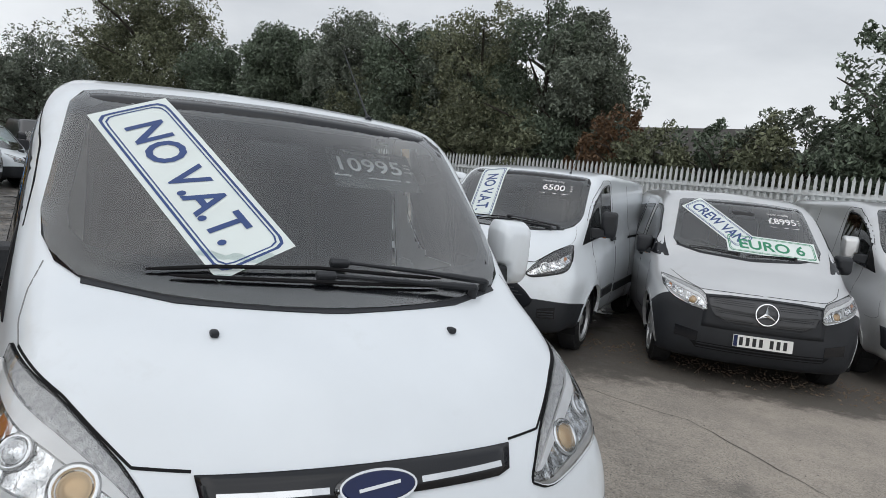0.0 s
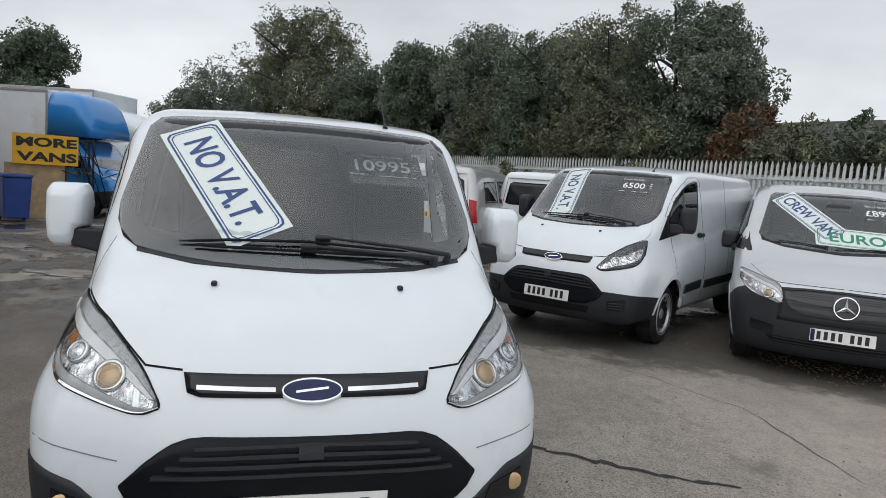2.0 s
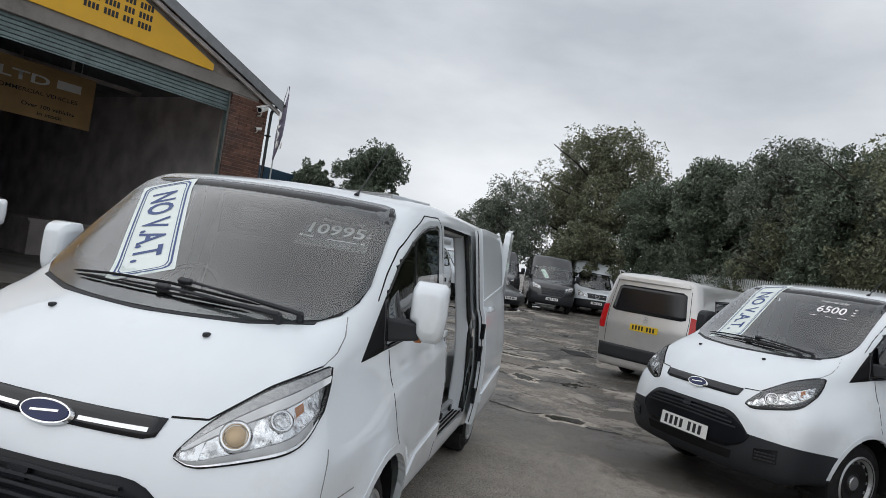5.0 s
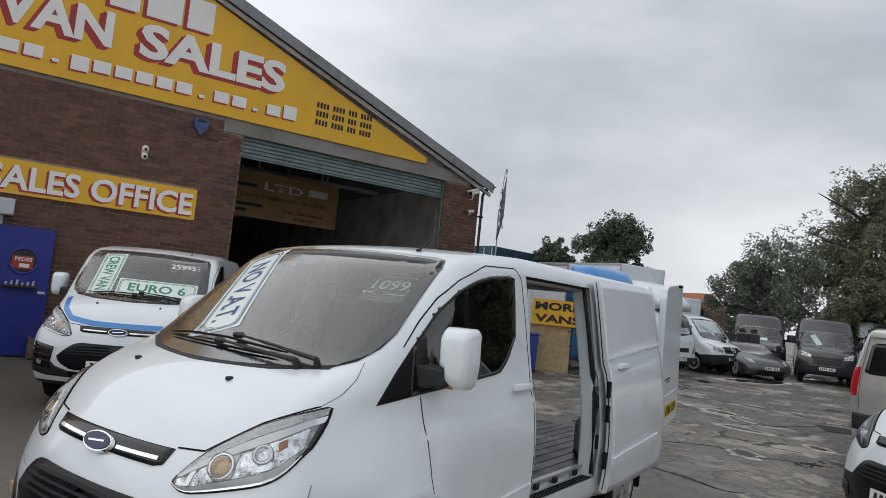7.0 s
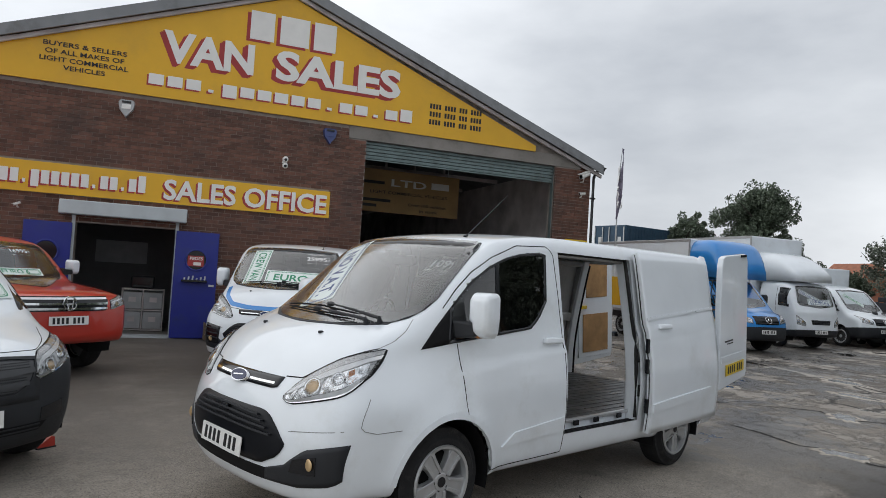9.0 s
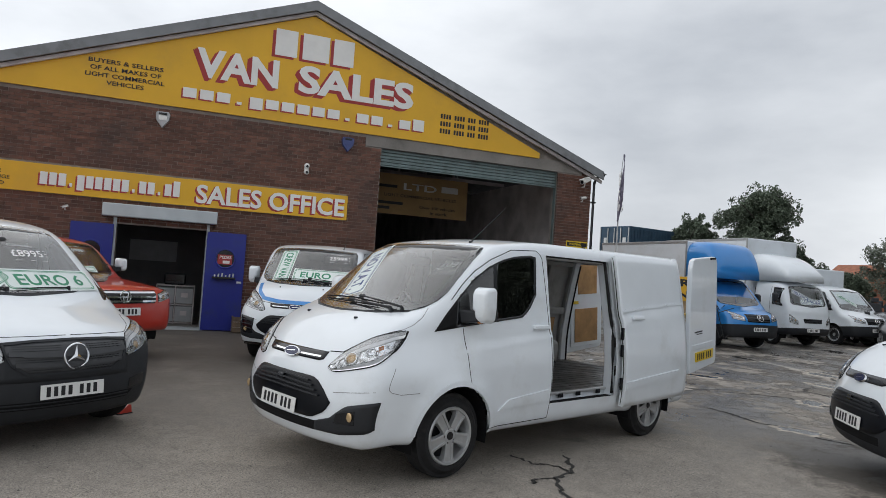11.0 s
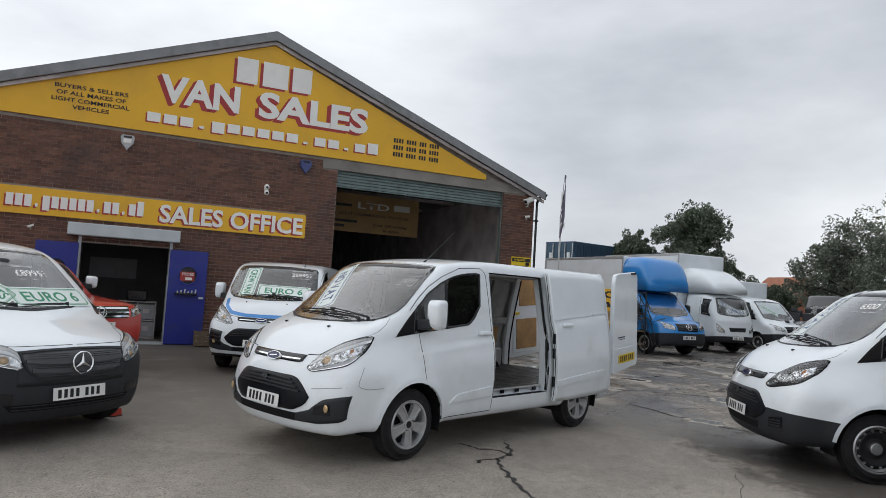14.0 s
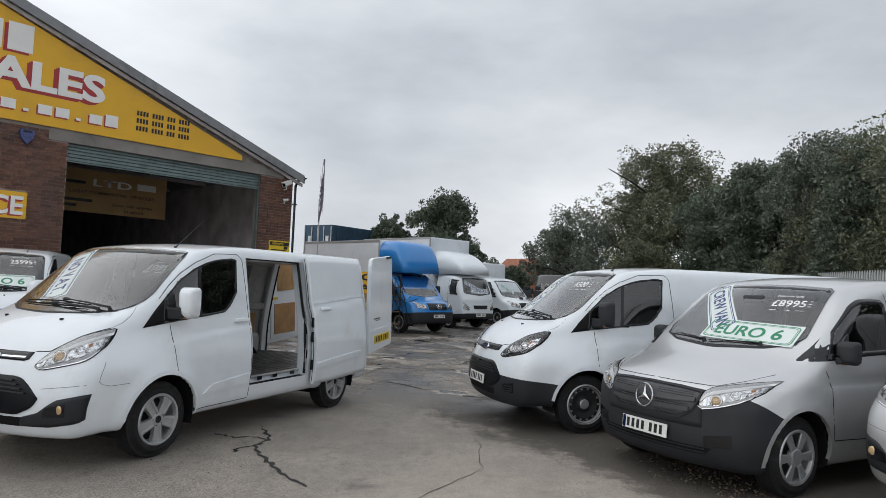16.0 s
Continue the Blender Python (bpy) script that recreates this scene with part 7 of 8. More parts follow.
# ---- fence, hedges and trees ----
FENCE = material("white_fence_sheet", (0.68, 0.70, 0.70), 0.6, 0, 0.1, 2, dirt=(0.30, 0.32, 0.30), dirt_scale=1.0)
GALV = material("galvanised_pale", (0.56, 0.58, 0.58), 0.5, 0.3, 0.15, 4)
FP = pose(13.884, -11.383, 0, 0, 0, 17.2)
fence = tagged(new("fence"), "white sheet and palisade boundary fence", "fence", kind="structure")
fence.matrix_world = FP
bm = bmesh.new()
prof = []
x = -26.0
while x < 42:
    prof += [(x, 0.0), (x + 0.12, 0.0), (x + 0.15, -0.035), (x + 0.21, -0.035), (x + 0.24, 0.0)]
    x += 0.27
lo = [bm.verts.new((a, b, 0.0)) for a, b in prof]
hi = [bm.verts.new((a, b, 2.28)) for a, b in prof]
for i in range(len(prof) - 1):
    bm.faces.new((lo[i], lo[i + 1], hi[i + 1], hi[i]))
part("fence_sheet", bm, FENCE, fence, "white corrugated sheet")


def pale_bm(bm=None, x=0.0):
    bm = bm or bmesh.new()
    pts = [(-0.032, 0.1), (0.032, 0.1), (0.032, 2.52), (0.0, 2.62), (-0.032, 2.52)]
    a = [bm.verts.new((x + px, 0.06, pz)) for px, pz in pts]
    b = [bm.verts.new((x + px, 0.09, pz)) for px, pz in pts]
    bm.faces.new(a)
    bm.faces.new(b[::-1])
    for i in range(5):
        bm.faces.new((a[i], b[i], b[(i + 1) % 5], a[(i + 1) % 5]))
    return bm


first = part("pale", pale_bm(), GALV, fence)
first.matrix_local = pose(-10, 0, 0)
for k in range(1, 290):
    o = new("pale", first.data)
    o.parent = fence
    o.matrix_local = pose(-10 + 0.145 * k, 0, 0)
bm = bmesh.new()
for k in range(290, 355):
    pale_bm(bm, -10 + 0.145 * k)
part("pale_rest", bm, GALV, fence)["kind"] = "stuff"
for z in (0.5, 2.2):
    part("fence_rail", box_bm(-26, 42, 0.095, 0.14, z - 0.03, z + 0.03), GALV, fence)


def leaf_material(name, color, tint):
    m = material(name, color, 0.55, 0, 0.25, 0.6, random_tint=tint)
    b = m.node_tree.nodes["Principled BSDF"]
    b.inputs["Specular IOR Level"].default_value = 0.35
    return m


LEAF = leaf_material("green_leaves", (0.108, 0.138, 0.096), 0.5)
LEAF_OLIVE = leaf_material("olive_leaves", (0.138, 0.150, 0.092), 0.5)
LEAF_PALE = leaf_material("grey_green_leaves", (0.138, 0.160, 0.124), 0.5)
LEAF_RUST = leaf_material("rusty_leaves", (0.13, 0.075, 0.04), 0.5)
BARK = material("dark_bark", (0.05, 0.042, 0.034), 0.9, 0, 0.3, 8, bump=0.6, bump_scale=30)


def leaf_cloud(rng, centres, radii, per, size):
    """Small folded leaves scattered in clumps, as vertices and faces."""
    n = len(centres) * per
    c = np.repeat(centres, per, 0)
    r = np.repeat(radii, per)
    d = rng.normal(size=(n, 3))
    d /= np.linalg.norm(d, axis=1)[:, None]
    p = c + d * (r * rng.uniform(0.35, 1.0, n) ** 0.6)[:, None]
    a = rng.normal(size=(n, 3))
    a /= np.linalg.norm(a, axis=1)[:, None]
    b = np.cross(a, rng.normal(size=(n, 3)))
    b /= np.linalg.norm(b, axis=1)[:, None]
    s = (size * rng.uniform(0.6, 1.35, n))[:, None]
    up = np.cross(a, b) * s * 0.18
    v = np.stack([p - a * s, p + b * s * 0.45 + up, p + a * s, p - b * s * 0.45 + up], 1).reshape(-1, 3)
    f = np.arange(n * 4).reshape(-1, 4)
    return v, f


def tree(name, x, y, height, radius, seed, mat, label, trunk_h=0.28, clumps=150, per=62, size=0.14, bare=0.0, category="tree"):
    rng = np.random.default_rng(seed)
    root = tagged(new(name), label, category, "trees behind the yard")
    root.matrix_world = pose(x, y, 0)
    base = height * trunk_h
    mid = (height + base) / 2
    bm = bmesh.new()
    lean = rng.uniform(-0.25, 0.25, 2)
    pts = [(lean[0] * t * t, lean[1] * t * t, height * 0.82 * t) for t in np.linspace(0, 1, 7)]
    tube_bm(pts, [height * 0.022 * (1 - 0.85 * t) for t in np.linspace(0, 1, 7)], 8, bm)
    for k in range(14):
        t = rng.uniform(0.25, 0.85)
        o = np.array([lean[0] * t * t, lean[1] * t * t, height * 0.82 * t])
        a = rng.uniform(0, 6.28)
        l = radius * rng.uniform(0.6, 0.95)
        e = o + np.array([math.cos(a) * l, math.sin(a) * l, height * rng.uniform(0.06, 0.2)])
        tube_bm([o, (o + e) / 2 + np.array([0, 0, 0.15]), e], [height * 0.009, height * 0.006, height * 0.002], 5, bm)
    part("trunk", bm, BARK, root, "dark trunk and limbs")
    # lobes first, then clumps over the lobes, so that the outline is uneven
    lobes = []
    for k in range(11):
        a, t = rng.uniform(0, 6.28), rng.uniform(-0.8, 0.95)
        q = math.sqrt(max(0.05, 1 - t * t)) * radius * rng.uniform(0.35, 0.72)
        lobes.append((math.cos(a) * q, math.sin(a) * q, mid + t * (height - base) * 0.36, radius * rng.uniform(0.34, 0.55)))
    lobes.append((0, 0, height - radius * 0.5, radius * 0.5))
    lobes = np.array(lobes)
    which = rng.integers(0, len(lobes), clumps)
    d = rng.normal(size=(clumps, 3))
    d /= np.linalg.norm(d, axis=1)[:, None]
    c = lobes[which, :3] + d * (lobes[which, 3] * rng.uniform(0.55, 1.05, clumps))[:, None] * [1, 1, 0.9]
    c[:, 2] = np.clip(c[:, 2], base * 0.5, height)
    v, f = leaf_cloud(rng, c, radius * rng.uniform(0.08, 0.20, clumps), per, size)
    from_lists("crown", v.tolist(), f.tolist(), mat, root, "uneven crown of small leaves")
    return root


TREES = (
    ("tree", 40.5, -1.6, 12.1, 4.4, LEAF_OLIVE), ("tree", 36.2, -6.0, 8.1, 3.2, LEAF), ("tree", 31.6, -7.8, 8.2, 3.2, LEAF), ("tree", 27.6, -9.4, 8.2, 3.1, LEAF_PALE),
    ("tree", 23.6, -11.0, 8.0, 3.0, LEAF), ("tree", 20.3, -11.8, 8.3, 3.0, LEAF_OLIVE), ("tree", 18.0, -12.9, 8.5, 2.8, LEAF), ("tree", 16.6, -13.4, 7.6, 2.05, LEAF_PALE),
    ("tree", 33.9, -7.6, 7.2, 2.8, LEAF_PALE), ("tree", 29.6, -9.2, 7.4, 2.7, LEAF), ("tree", 25.5, -10.6, 7.5, 2.6, LEAF_OLIVE), ("tree", 21.9, -12.2, 7.8, 2.6, LEAF_PALE))
for n, (nm, x, y, h, r, mt) in enumerate(TREES):
    tree(nm, x, y, h, r, 10 + n, mt, "broad leafy tree behind the fence", 0.10, 400 if n < 8 else 260, 150, 0.065 if x < 30 else 0.085)
for n, (x, y, h, r, mt) in enumerate(((37.9, 3.2, 6.5, 3.2, LEAF_PALE), (44.8, 4.7, 5.6, 2.8, LEAF_PALE), (47.3, 9.8, 3.3, 2.2, LEAF), (50.4, 12.5, 3.4, 2.4, LEAF), (32.5, -1.2, 4.4, 2.2, LEAF_OLIVE))):
    tree("tree", x, y, h, r, 40 + n, mt, "thin grey-green tree behind the vans", 0.12, 200, 110, 0.08)
tree("tree", 39.0, 12.2, 8.0, 2.9, 60, LEAF, "dark green tree above the trucks", 0.12, 420, 130, 0.085)
tree("tree", 37.3, 16.0, 6.3, 1.9, 61, LEAF, "dark green tree beside the container", 0.2, 180, 110, 0.09)
tree("tree", 45.9, 12.8, 4.9, 2.0, 62, LEAF, "dark green tree above the trucks", 0.2, 170, 110, 0.09)
for n, (x, y, h, r, mt) in enumerate(((13.9, -12.8, 4.4, 1.5, LEAF_RUST), (12.0, -13.9, 3.9, 1.7, LEAF), (10.2, -14.3, 4.0, 1.8, LEAF_OLIVE), (8.1, -15.4, 6.6, 1.9, LEAF), (6.9, -15.2, 4.6, 1.8, LEAF), (4.5, -15.6, 5.0, 2.0, LEAF), (21.7, -9.8, 4.2, 1.6, LEAF_OLIVE), (16.5, -11.5, 4.0, 1.3, LEAF_OLIVE), (25.9, -8.7, 4.4, 1.8, LEAF_OLIVE), (30.0, -7.1, 4.6, 2.0, LEAF), (12.9, -13.3, 4.0, 1.5, LEAF_OLIVE), (11.1, -13.9, 4.1, 1.6, LEAF), (9.3, -14.5, 4.3, 1.6, LEAF_PALE), (7.4, -14.7, 4.2, 1.6, LEAF))):
    tree("shrub", x, y, h, r, 80 + n, mt, "tangled shrub hanging over the fence", 0.1, 110, 60, 0.075, category="shrub")

# ---- far buildings ----
OLDROOF = material("grey_tiled_roof", (0.05, 0.045, 0.04), 0.85, 0, 0.25, 4, bump=0.4, bump_scale=20)
REDBRICK = material("orange_brick", (0.30, 0.12, 0.07), 0.85, 0, 0.2, 3)
CONTBLUE = material("blue_container_steel", (0.035, 0.075, 0.12), 0.5, 0.3, 0.2, 2)


def house(x, y, rz, w, l, eave, ridge, wall_mat, roof_mat, label):
    h = tagged(new("house"), label, "house")
    h.matrix_world = pose(x, y, 0, 0, 0, rz)
    part("wall", box_bm(-l / 2, l / 2, -w / 2, w / 2, 0, eave), wall_mat, h)
    bm = bmesh.new()
    a = [bm.verts.new((-l / 2 - 0.2, s * (w / 2 + 0.25), eave - 0.1)) for s in (-1, 1)] + [bm.verts.new((-l / 2 - 0.2, 0, ridge))]
    b = [bm.verts.new((l / 2 + 0.2, v.co.y, v.co.z)) for v in a]
    bm.faces.new(a)
    bm.faces.new(b[::-1])
    for i in range(3):
        bm.faces.new((a[i], b[i], b[(i + 1) % 3], a[(i + 1) % 3]))
    bmesh.ops.recalc_face_normals(bm, faces=bm.faces[:])
    part("roof", bm, roof_mat, h)
    return h


house(24.9, -20.3, 18.3, 8, 16, 3.2, 5.0, REDBRICK, OLDROOF, "low building with grey tiled roof beyond the fence")
house(57.6, 12.2, 58.3, 4, 4, 2.8, 4.5, REDBRICK, REDBRICK, "orange brick house beyond the yard")
cont = tagged(new("shipping_container"), "blue corrugated shipping container stacked high", "container")
cont.matrix_world = pose(32.589, 17.36, 2.6, 0, 0, -9.9)
body = part("container_body", box_bm(0, 12.2, 0, 2.44, 0, 2.6, 0.02), CONTBLUE, cont)
for k in range(48):
    part("corrugation", box_bm(0.15 + 0.25 * k, 0.28 + 0.25 * k, -0.03, 0.0, 0.15, 2.45, 0.01), CONTBLUE, body)
for y in (0.08, 0.7, 1.22, 1.74, 2.36):
    part("locking_bar", box_bm(-0.06, -0.02, y - 0.03, y + 0.03, 0.1, 2.5, 0.01), GALV, body)
for y in (0.42, 1.95):
    part("end_plate", box_bm(-0.03, -0.005, y - 0.12, y + 0.12, 0.9, 1.9, 0.0), FENCE, body)
low = tagged(new("shipping_container"), "blue shipping container under another", "container")
low.matrix_world = pose(32.589, 17.36, 0, 0, 0, -9.9)
part("container_body", box_bm(0, 12.2, 0, 2.44, 0, 2.58, 0.02), CONTBLUE, low)



# ---- workshop and office, behind the openings ----
board = tagged(new("inside_sign"), "faded hanging sign inside the workshop", "sign")
board.matrix_world = FAC @ pose(0, 3.9, 0)
slab("board", 0.95, 4.96, 0.0, 0.04, 3.14, 4.30, FADED, board)
sign_text(board, "LTD", 3.42, 3.97, 0.20, 1.05, SIGNWHITE, y=-0.004, bold=0.02)
sign_text(board, "LIGHT COMMERCIAL VEHICLES", 3.45, 3.69, 0.085, 2.3, INK, y=-0.004, bold=0.01)
sign_text(board, "Over 100 vehicles", 4.0, 3.41, 0.085, 1.15, INK, y=-0.004)
sign_text(board, "in stock", 4.05, 3.26, 0.085, 0.55, INK, y=-0.004)
for x0, x1, z in ((1.2, 2.7, 3.90), (1.3, 2.9, 3.42), (1.3, 2.5, 3.27)):
    part("print_bar", box_bm(x0, x1, -0.006, -0.002, z, z + 0.08), INK, board)
part("van_picture", box_bm(4.10, 4.64, -0.008, -0.002, 3.90, 4.08, 0.0), SIGNWHITE, board)
for x in (1.4, 4.6):
    part("chain", cyl_bm((x, 0.02, 4.28), (x, 0.02, 5.6), 0.012, seg=6), GALV, board)
for k in range(7):
    y = 2.0 + 2.8 * k
    tr = tagged(new("roof_truss"), "dark steel roof truss of the workshop", "truss", "roof trusses", "structure")
    tr.matrix_world = FAC @ pose(0, y, 0)
    part("tie_beam", box_bm(LEFT + 0.3, RIGHT - 0.3, -0.05, 0.05, 4.42, 4.52), DARKROOM, tr)
    for s in (-1, 1):
        for t in (0.25, 0.5, 0.75):
            x = AP + s * 7.3 * t
            part("strut", cyl_bm((x, 0, 4.5), (x, 0, 7.15 - SLOPE * 7.3 * t), 0.04, seg=6), DARKROOM, tr)
# added slab hides the inner brick, whose red is too bright indoors
w = setting("added_wall_slab", "plain grey slab added over the workshop's inner brick", "wall")
slab("lining", RIGHT - 0.34, RIGHT - 0.302, 0.34, 21.6, 0, 4.4, DARKROOM, w)
work = tagged(new("workbench"), "dark workbench along the workshop wall", "workbench")
work.matrix_world = FAC
slab("bench_top", 4.9, 6.5, 6.0, 11.0, 0.85, 0.92, DARKROOM, work)
slab("bench_body", 5.0, 6.5, 6.1, 10.9, 0.0, 0.85, DARKROOM, work)
BOXWHITE = material("pale_storage_box", (0.42, 0.43, 0.44), 0.6, 0, 0.1, 5)
unit = tagged(new("storage_unit"), "storage unit with pale square boxes in the office", "shelf")
unit.matrix_world = FAC
for x in (-3.55, -3.15, -2.75):
    slab("upright", x - 0.012, x + 0.012, 1.2, 1.6, 0.0, 0.86, DARKROOM, unit)
for z in (0.02, 0.42, 0.84):
    slab("shelf_board", -3.56, -2.74, 1.2, 1.6, z, z + 0.025, DARKROOM, unit)
for x in (-3.53, -3.13):
    for z in (0.06, 0.46):
        b = slab("storage_box", x, x + 0.36, 1.19, 1.58, z, z + 0.34, BOXWHITE, unit, bevel=0.01)
        slab("box_label", x + 0.11, x + 0.25, 1.18, 1.19, z + 0.14, z + 0.24, DARKROOM, b)
mach = tagged(new("printer"), "dark printer on the storage unit", "printer")
mach.matrix_world = FAC
slab("printer_body", -3.4, -2.95, 1.22, 1.58, 0.87, 1.12, GLOSSBLACK, mach, bevel=0.03)
slab("paper_tray", -3.35, -3.0, 1.14, 1.24, 0.90, 0.94, DASH, mach, bevel=0.01)
OFFWALL = material("grey_office_wall", (0.16, 0.16, 0.165), 0.8, 0, 0.15, 2)
w = setting("wall_office_back", "grey office wall behind the door", "wall")
slab("plaster", LEFT + 0.3, 0.7, 3.4, 3.6, 0, 2.9, OFFWALL, w)
cl = setting("ceiling", "dull grey office ceiling", "ceiling")
slab("ceiling_board", LEFT + 0.3, 0.7, 0.32, 3.6, 2.75, 2.82, OFFWALL, cl)
pic = tagged(new("notice_board"), "pale notice board on the office wall", "notice board")
pic.matrix_world = FAC
slab("board_face", -4.3, -3.2, 3.36, 3.39, 1.35, 1.85, BOXWHITE, pic)
slab("doorstep", -4.36, -2.62, -0.05, 0.3, 0.0, 0.04, LIGHTSTEEL, setting("threshold", "pale metal door threshold", "threshold"))

# ---- fittings on the facade ----
ALARMBLUE = material("alarm_blue", (0.05, 0.07, 0.20), 0.4, 0, 0.1, 8)


def alarm_box(x, z, face):
    a = tagged(new("alarm_box"), "shield-shaped burglar alarm box on the wall", "alarm box", "alarm boxes")
    a.matrix_world = FAC @ pose(x, 0, z)
    bm = bmesh.new()
    pts = [(-0.15, 0.12), (-0.11, 0.17), (0.11, 0.17), (0.15, 0.12), (0.13, -0.02), (0.0, -0.18), (-0.13, -0.02)]
    f = [bm.verts.new((px * 0.9, -0.09, pz * 0.9)) for px, pz in pts]
    b = [bm.verts.new((px, 0.02, pz)) for px, pz in pts]
    bm.faces.new(f)
    for i in range(7):
        bm.faces.new((f[i], b[i], b[(i + 1) % 7], f[(i + 1) % 7]))
    bmesh.ops.recalc_face_normals(bm, faces=bm.faces[:])
    part("cover", bm, BOXWHITE if face is SIGNWHITE else ALARMBLUE, a)
    part("label_panel", box_bm(-0.08, 0.08, -0.098, -0.088, -0.02, 0.07, 0.004), face, a)
    part("strobe", box_bm(-0.08, 0.08, -0.105, -0.088, 0.09, 0.13, 0.008), GLOSSBLACK, a)


alarm_box(-3.66, 4.27, SIGNWHITE)
alarm_box(0.28, 4.27, ALARMBLUE)


def dome_camera(x, z):
    d = tagged(new("security_camera"), "small white twin-dome camera", "camera")
    d.matrix_world = FAC @ pose(x, 0, z)
    part("bracket", box_bm(-0.05, 0.05, -0.06, 0.02, -0.02, 0.04, 0.01), SIGNWHITE, d)
    for dz in (0.06, -0.07):
        bm = bmesh.new()
        bmesh.ops.create_uvsphere(bm, u_segments=16, v_segments=10, radius=0.062, matrix=Matrix.Translation((0, -0.09, dz)))
        o = part("dome", bm, SIGNWHITE, d, smooth=True)
        part("dome_lens", cyl_bm((0, -0.13, dz - 0.01), (0, -0.155, dz - 0.015), 0.028, seg=12), GLOSSBLACK, o)


dome_camera(-0.62, 3.61)


def bullet_camera(x, y, z, rz, tilt, size, mat, label):
    c = tagged(new("security_camera"), label, "camera")
    c.matrix_world = FAC @ pose(x, y, z)
    m = Matrix.Rotation(radians(rz), 4, "Z") @ Matrix.Rotation(radians(tilt), 4, "Y")
    bm = cyl_bm((-size, 0, 0), (size, 0, 0), size * 0.36, seg=14)
    bm.transform(m)
    body = part("camera_body", bm, mat, c, smooth=False)
    bm = box_bm(-size * 1.1, size * 1.25, -size * 0.4, size * 0.4, size * 0.34, size * 0.42, 0.004)
    bm.transform(m)
    part("sun_shield", bm, mat, body)
    bm = cyl_bm((size, 0, 0), (size * 1.04, 0, 0), size * 0.28, seg=12)
    bm.transform(m)
    part("lens", bm, GLOSSBLACK, body)
    part("arm", tube_bm([(0, 0, -size * 0.2), (0, 0.05, -size * 0.9), (0, 0.16, -size * 0.9)], 0.016, 6), mat, c)


bullet_camera(6.62, -0.16, 4.14, 205, 20, 0.17, SIGNWHITE, "white floodlight camera on the brick pier")
bullet_camera(7.05, -0.14, 4.36, -20, 18, 0.14, GLOSSBLACK, "dark camera under the eaves")
bullet_camera(6.62, -0.10, 3.70, 190, 10, 0.09, SIGNWHITE, "small white camera on the brick pier")
bullet_camera(-5.3, -0.12, 2.32, 200, 25, 0.06, SIGNWHITE, "small white camera by the office door")
pipe = tagged(new("downpipe"), "black plastic downpipe at the corner", "pipe")
pipe.matrix_world = FAC
part("pipe_run", cyl_bm((6.97, -0.04, 0.1), (6.97, -0.04, 4.15), 0.035, seg=10), GLOSSBLACK, pipe)
part("pipe_bend", tube_bm([(6.97, -0.04, 4.1), (7.0, -0.06, 4.25), (7.12, -0.12, 4.36)], 0.035, 8), GLOSSBLACK, pipe)
for z in (0.8, 2.2, 3.6):
    part("pipe_clip", box_bm(6.90, 7.02, -0.09, 0.0, z, z + 0.04, 0.006), GLOSSBLACK, pipe)
WARN = material("warning_yellow", (0.80, 0.58, 0.02), 0.45, 0, 0.05, 6)
ws = tagged(new("warning_sign"), "yellow warning sign on the brick pier", "sign")
ws.matrix_world = FAC
slab("panel", 6.24, 6.88, -0.02, 0.0, 2.02, 2.58, WARN, ws)
slab("header", 6.26, 6.86, -0.024, -0.019, 2.45, 2.55, INK, ws)
sign_text(ws, "WARNING", 6.50, 2.50, 0.06, 0.36, WARN, y=-0.025)
slab("camera_symbol", 6.70, 6.82, -0.026, -0.019, 2.36, 2.44, INK, ws)
for k in range(4):
    slab("print_bar", 6.30, 6.78 - 0.05 * (k % 2), -0.024, -0.019, 2.32 - 0.07 * k, 2.345 - 0.07 * k, INK, ws)
ws = tagged(new("notice_sign"), "white notice with dark lettering on the pier", "sign")
ws.matrix_world = FAC
slab("panel", 6.28, 6.84, -0.02, 0.0, 1.25, 1.92, SIGNWHITE, ws)
for k, (txt, wd) in enumerate((("ANY PERSON", 0.44), ("ENTERING", 0.36), ("PREMISES", 0.38), ("DO SO AT", 0.34), ("OWN RISK", 0.36))):
    sign_text(ws, txt, 6.56, 1.84 - 0.11 * k, 0.06, wd, INK, y=-0.021)
ped = tagged(new("door_notice"), "red and white pedestrian notice behind the porthole", "sign")
ped.matrix_world = FAC
slab("panel", -2.36, -2.06, -0.112, -0.107, 1.40, 1.60, SIGNRED, ped)
sign_text(ped, "PEDES", -2.20, 1.55, 0.06, 0.24, SIGNWHITE, y=-0.113, bold=0.02)
part("arrow", box_bm(-2.25, -2.11, -0.117, -0.113, 1.42, 1.48, 0.0, m=None), SIGNWHITE, ped)
tray = tagged(new("wall_tray"), "dark tray with clutter on the blue door", "tray")
tray.matrix_world = FAC
slab("tray_base", -2.45, -1.98, -0.24, -0.10, 1.10, 1.14, GLOSSBLACK, tray, bevel=0.006)
for k in range(6):
    part("clutter", cyl_bm((-2.40 + 0.075 * k, -0.17, 1.14), (-2.39 + 0.075 * k, -0.17, 1.18 + 0.02 * (k % 3)), 0.016, seg=6), GALV, tray)
dh = tagged(new("handle_plate"), "steel door handle plate", "handle")
dh.matrix_world = FAC
slab("plate", -1.94, -1.84, -0.115, -0.10, 1.02, 1.06, GALV, dh)
crate = tagged(new("wooden_planter"), "weathered wooden crate beside the door", "crate")
crate.matrix_world = FAC
OLDWOOD = material("weathered_wood", (0.15, 0.11, 0.075), 0.85, 0, 0.3, 12, bump=0.4, bump_scale=40)
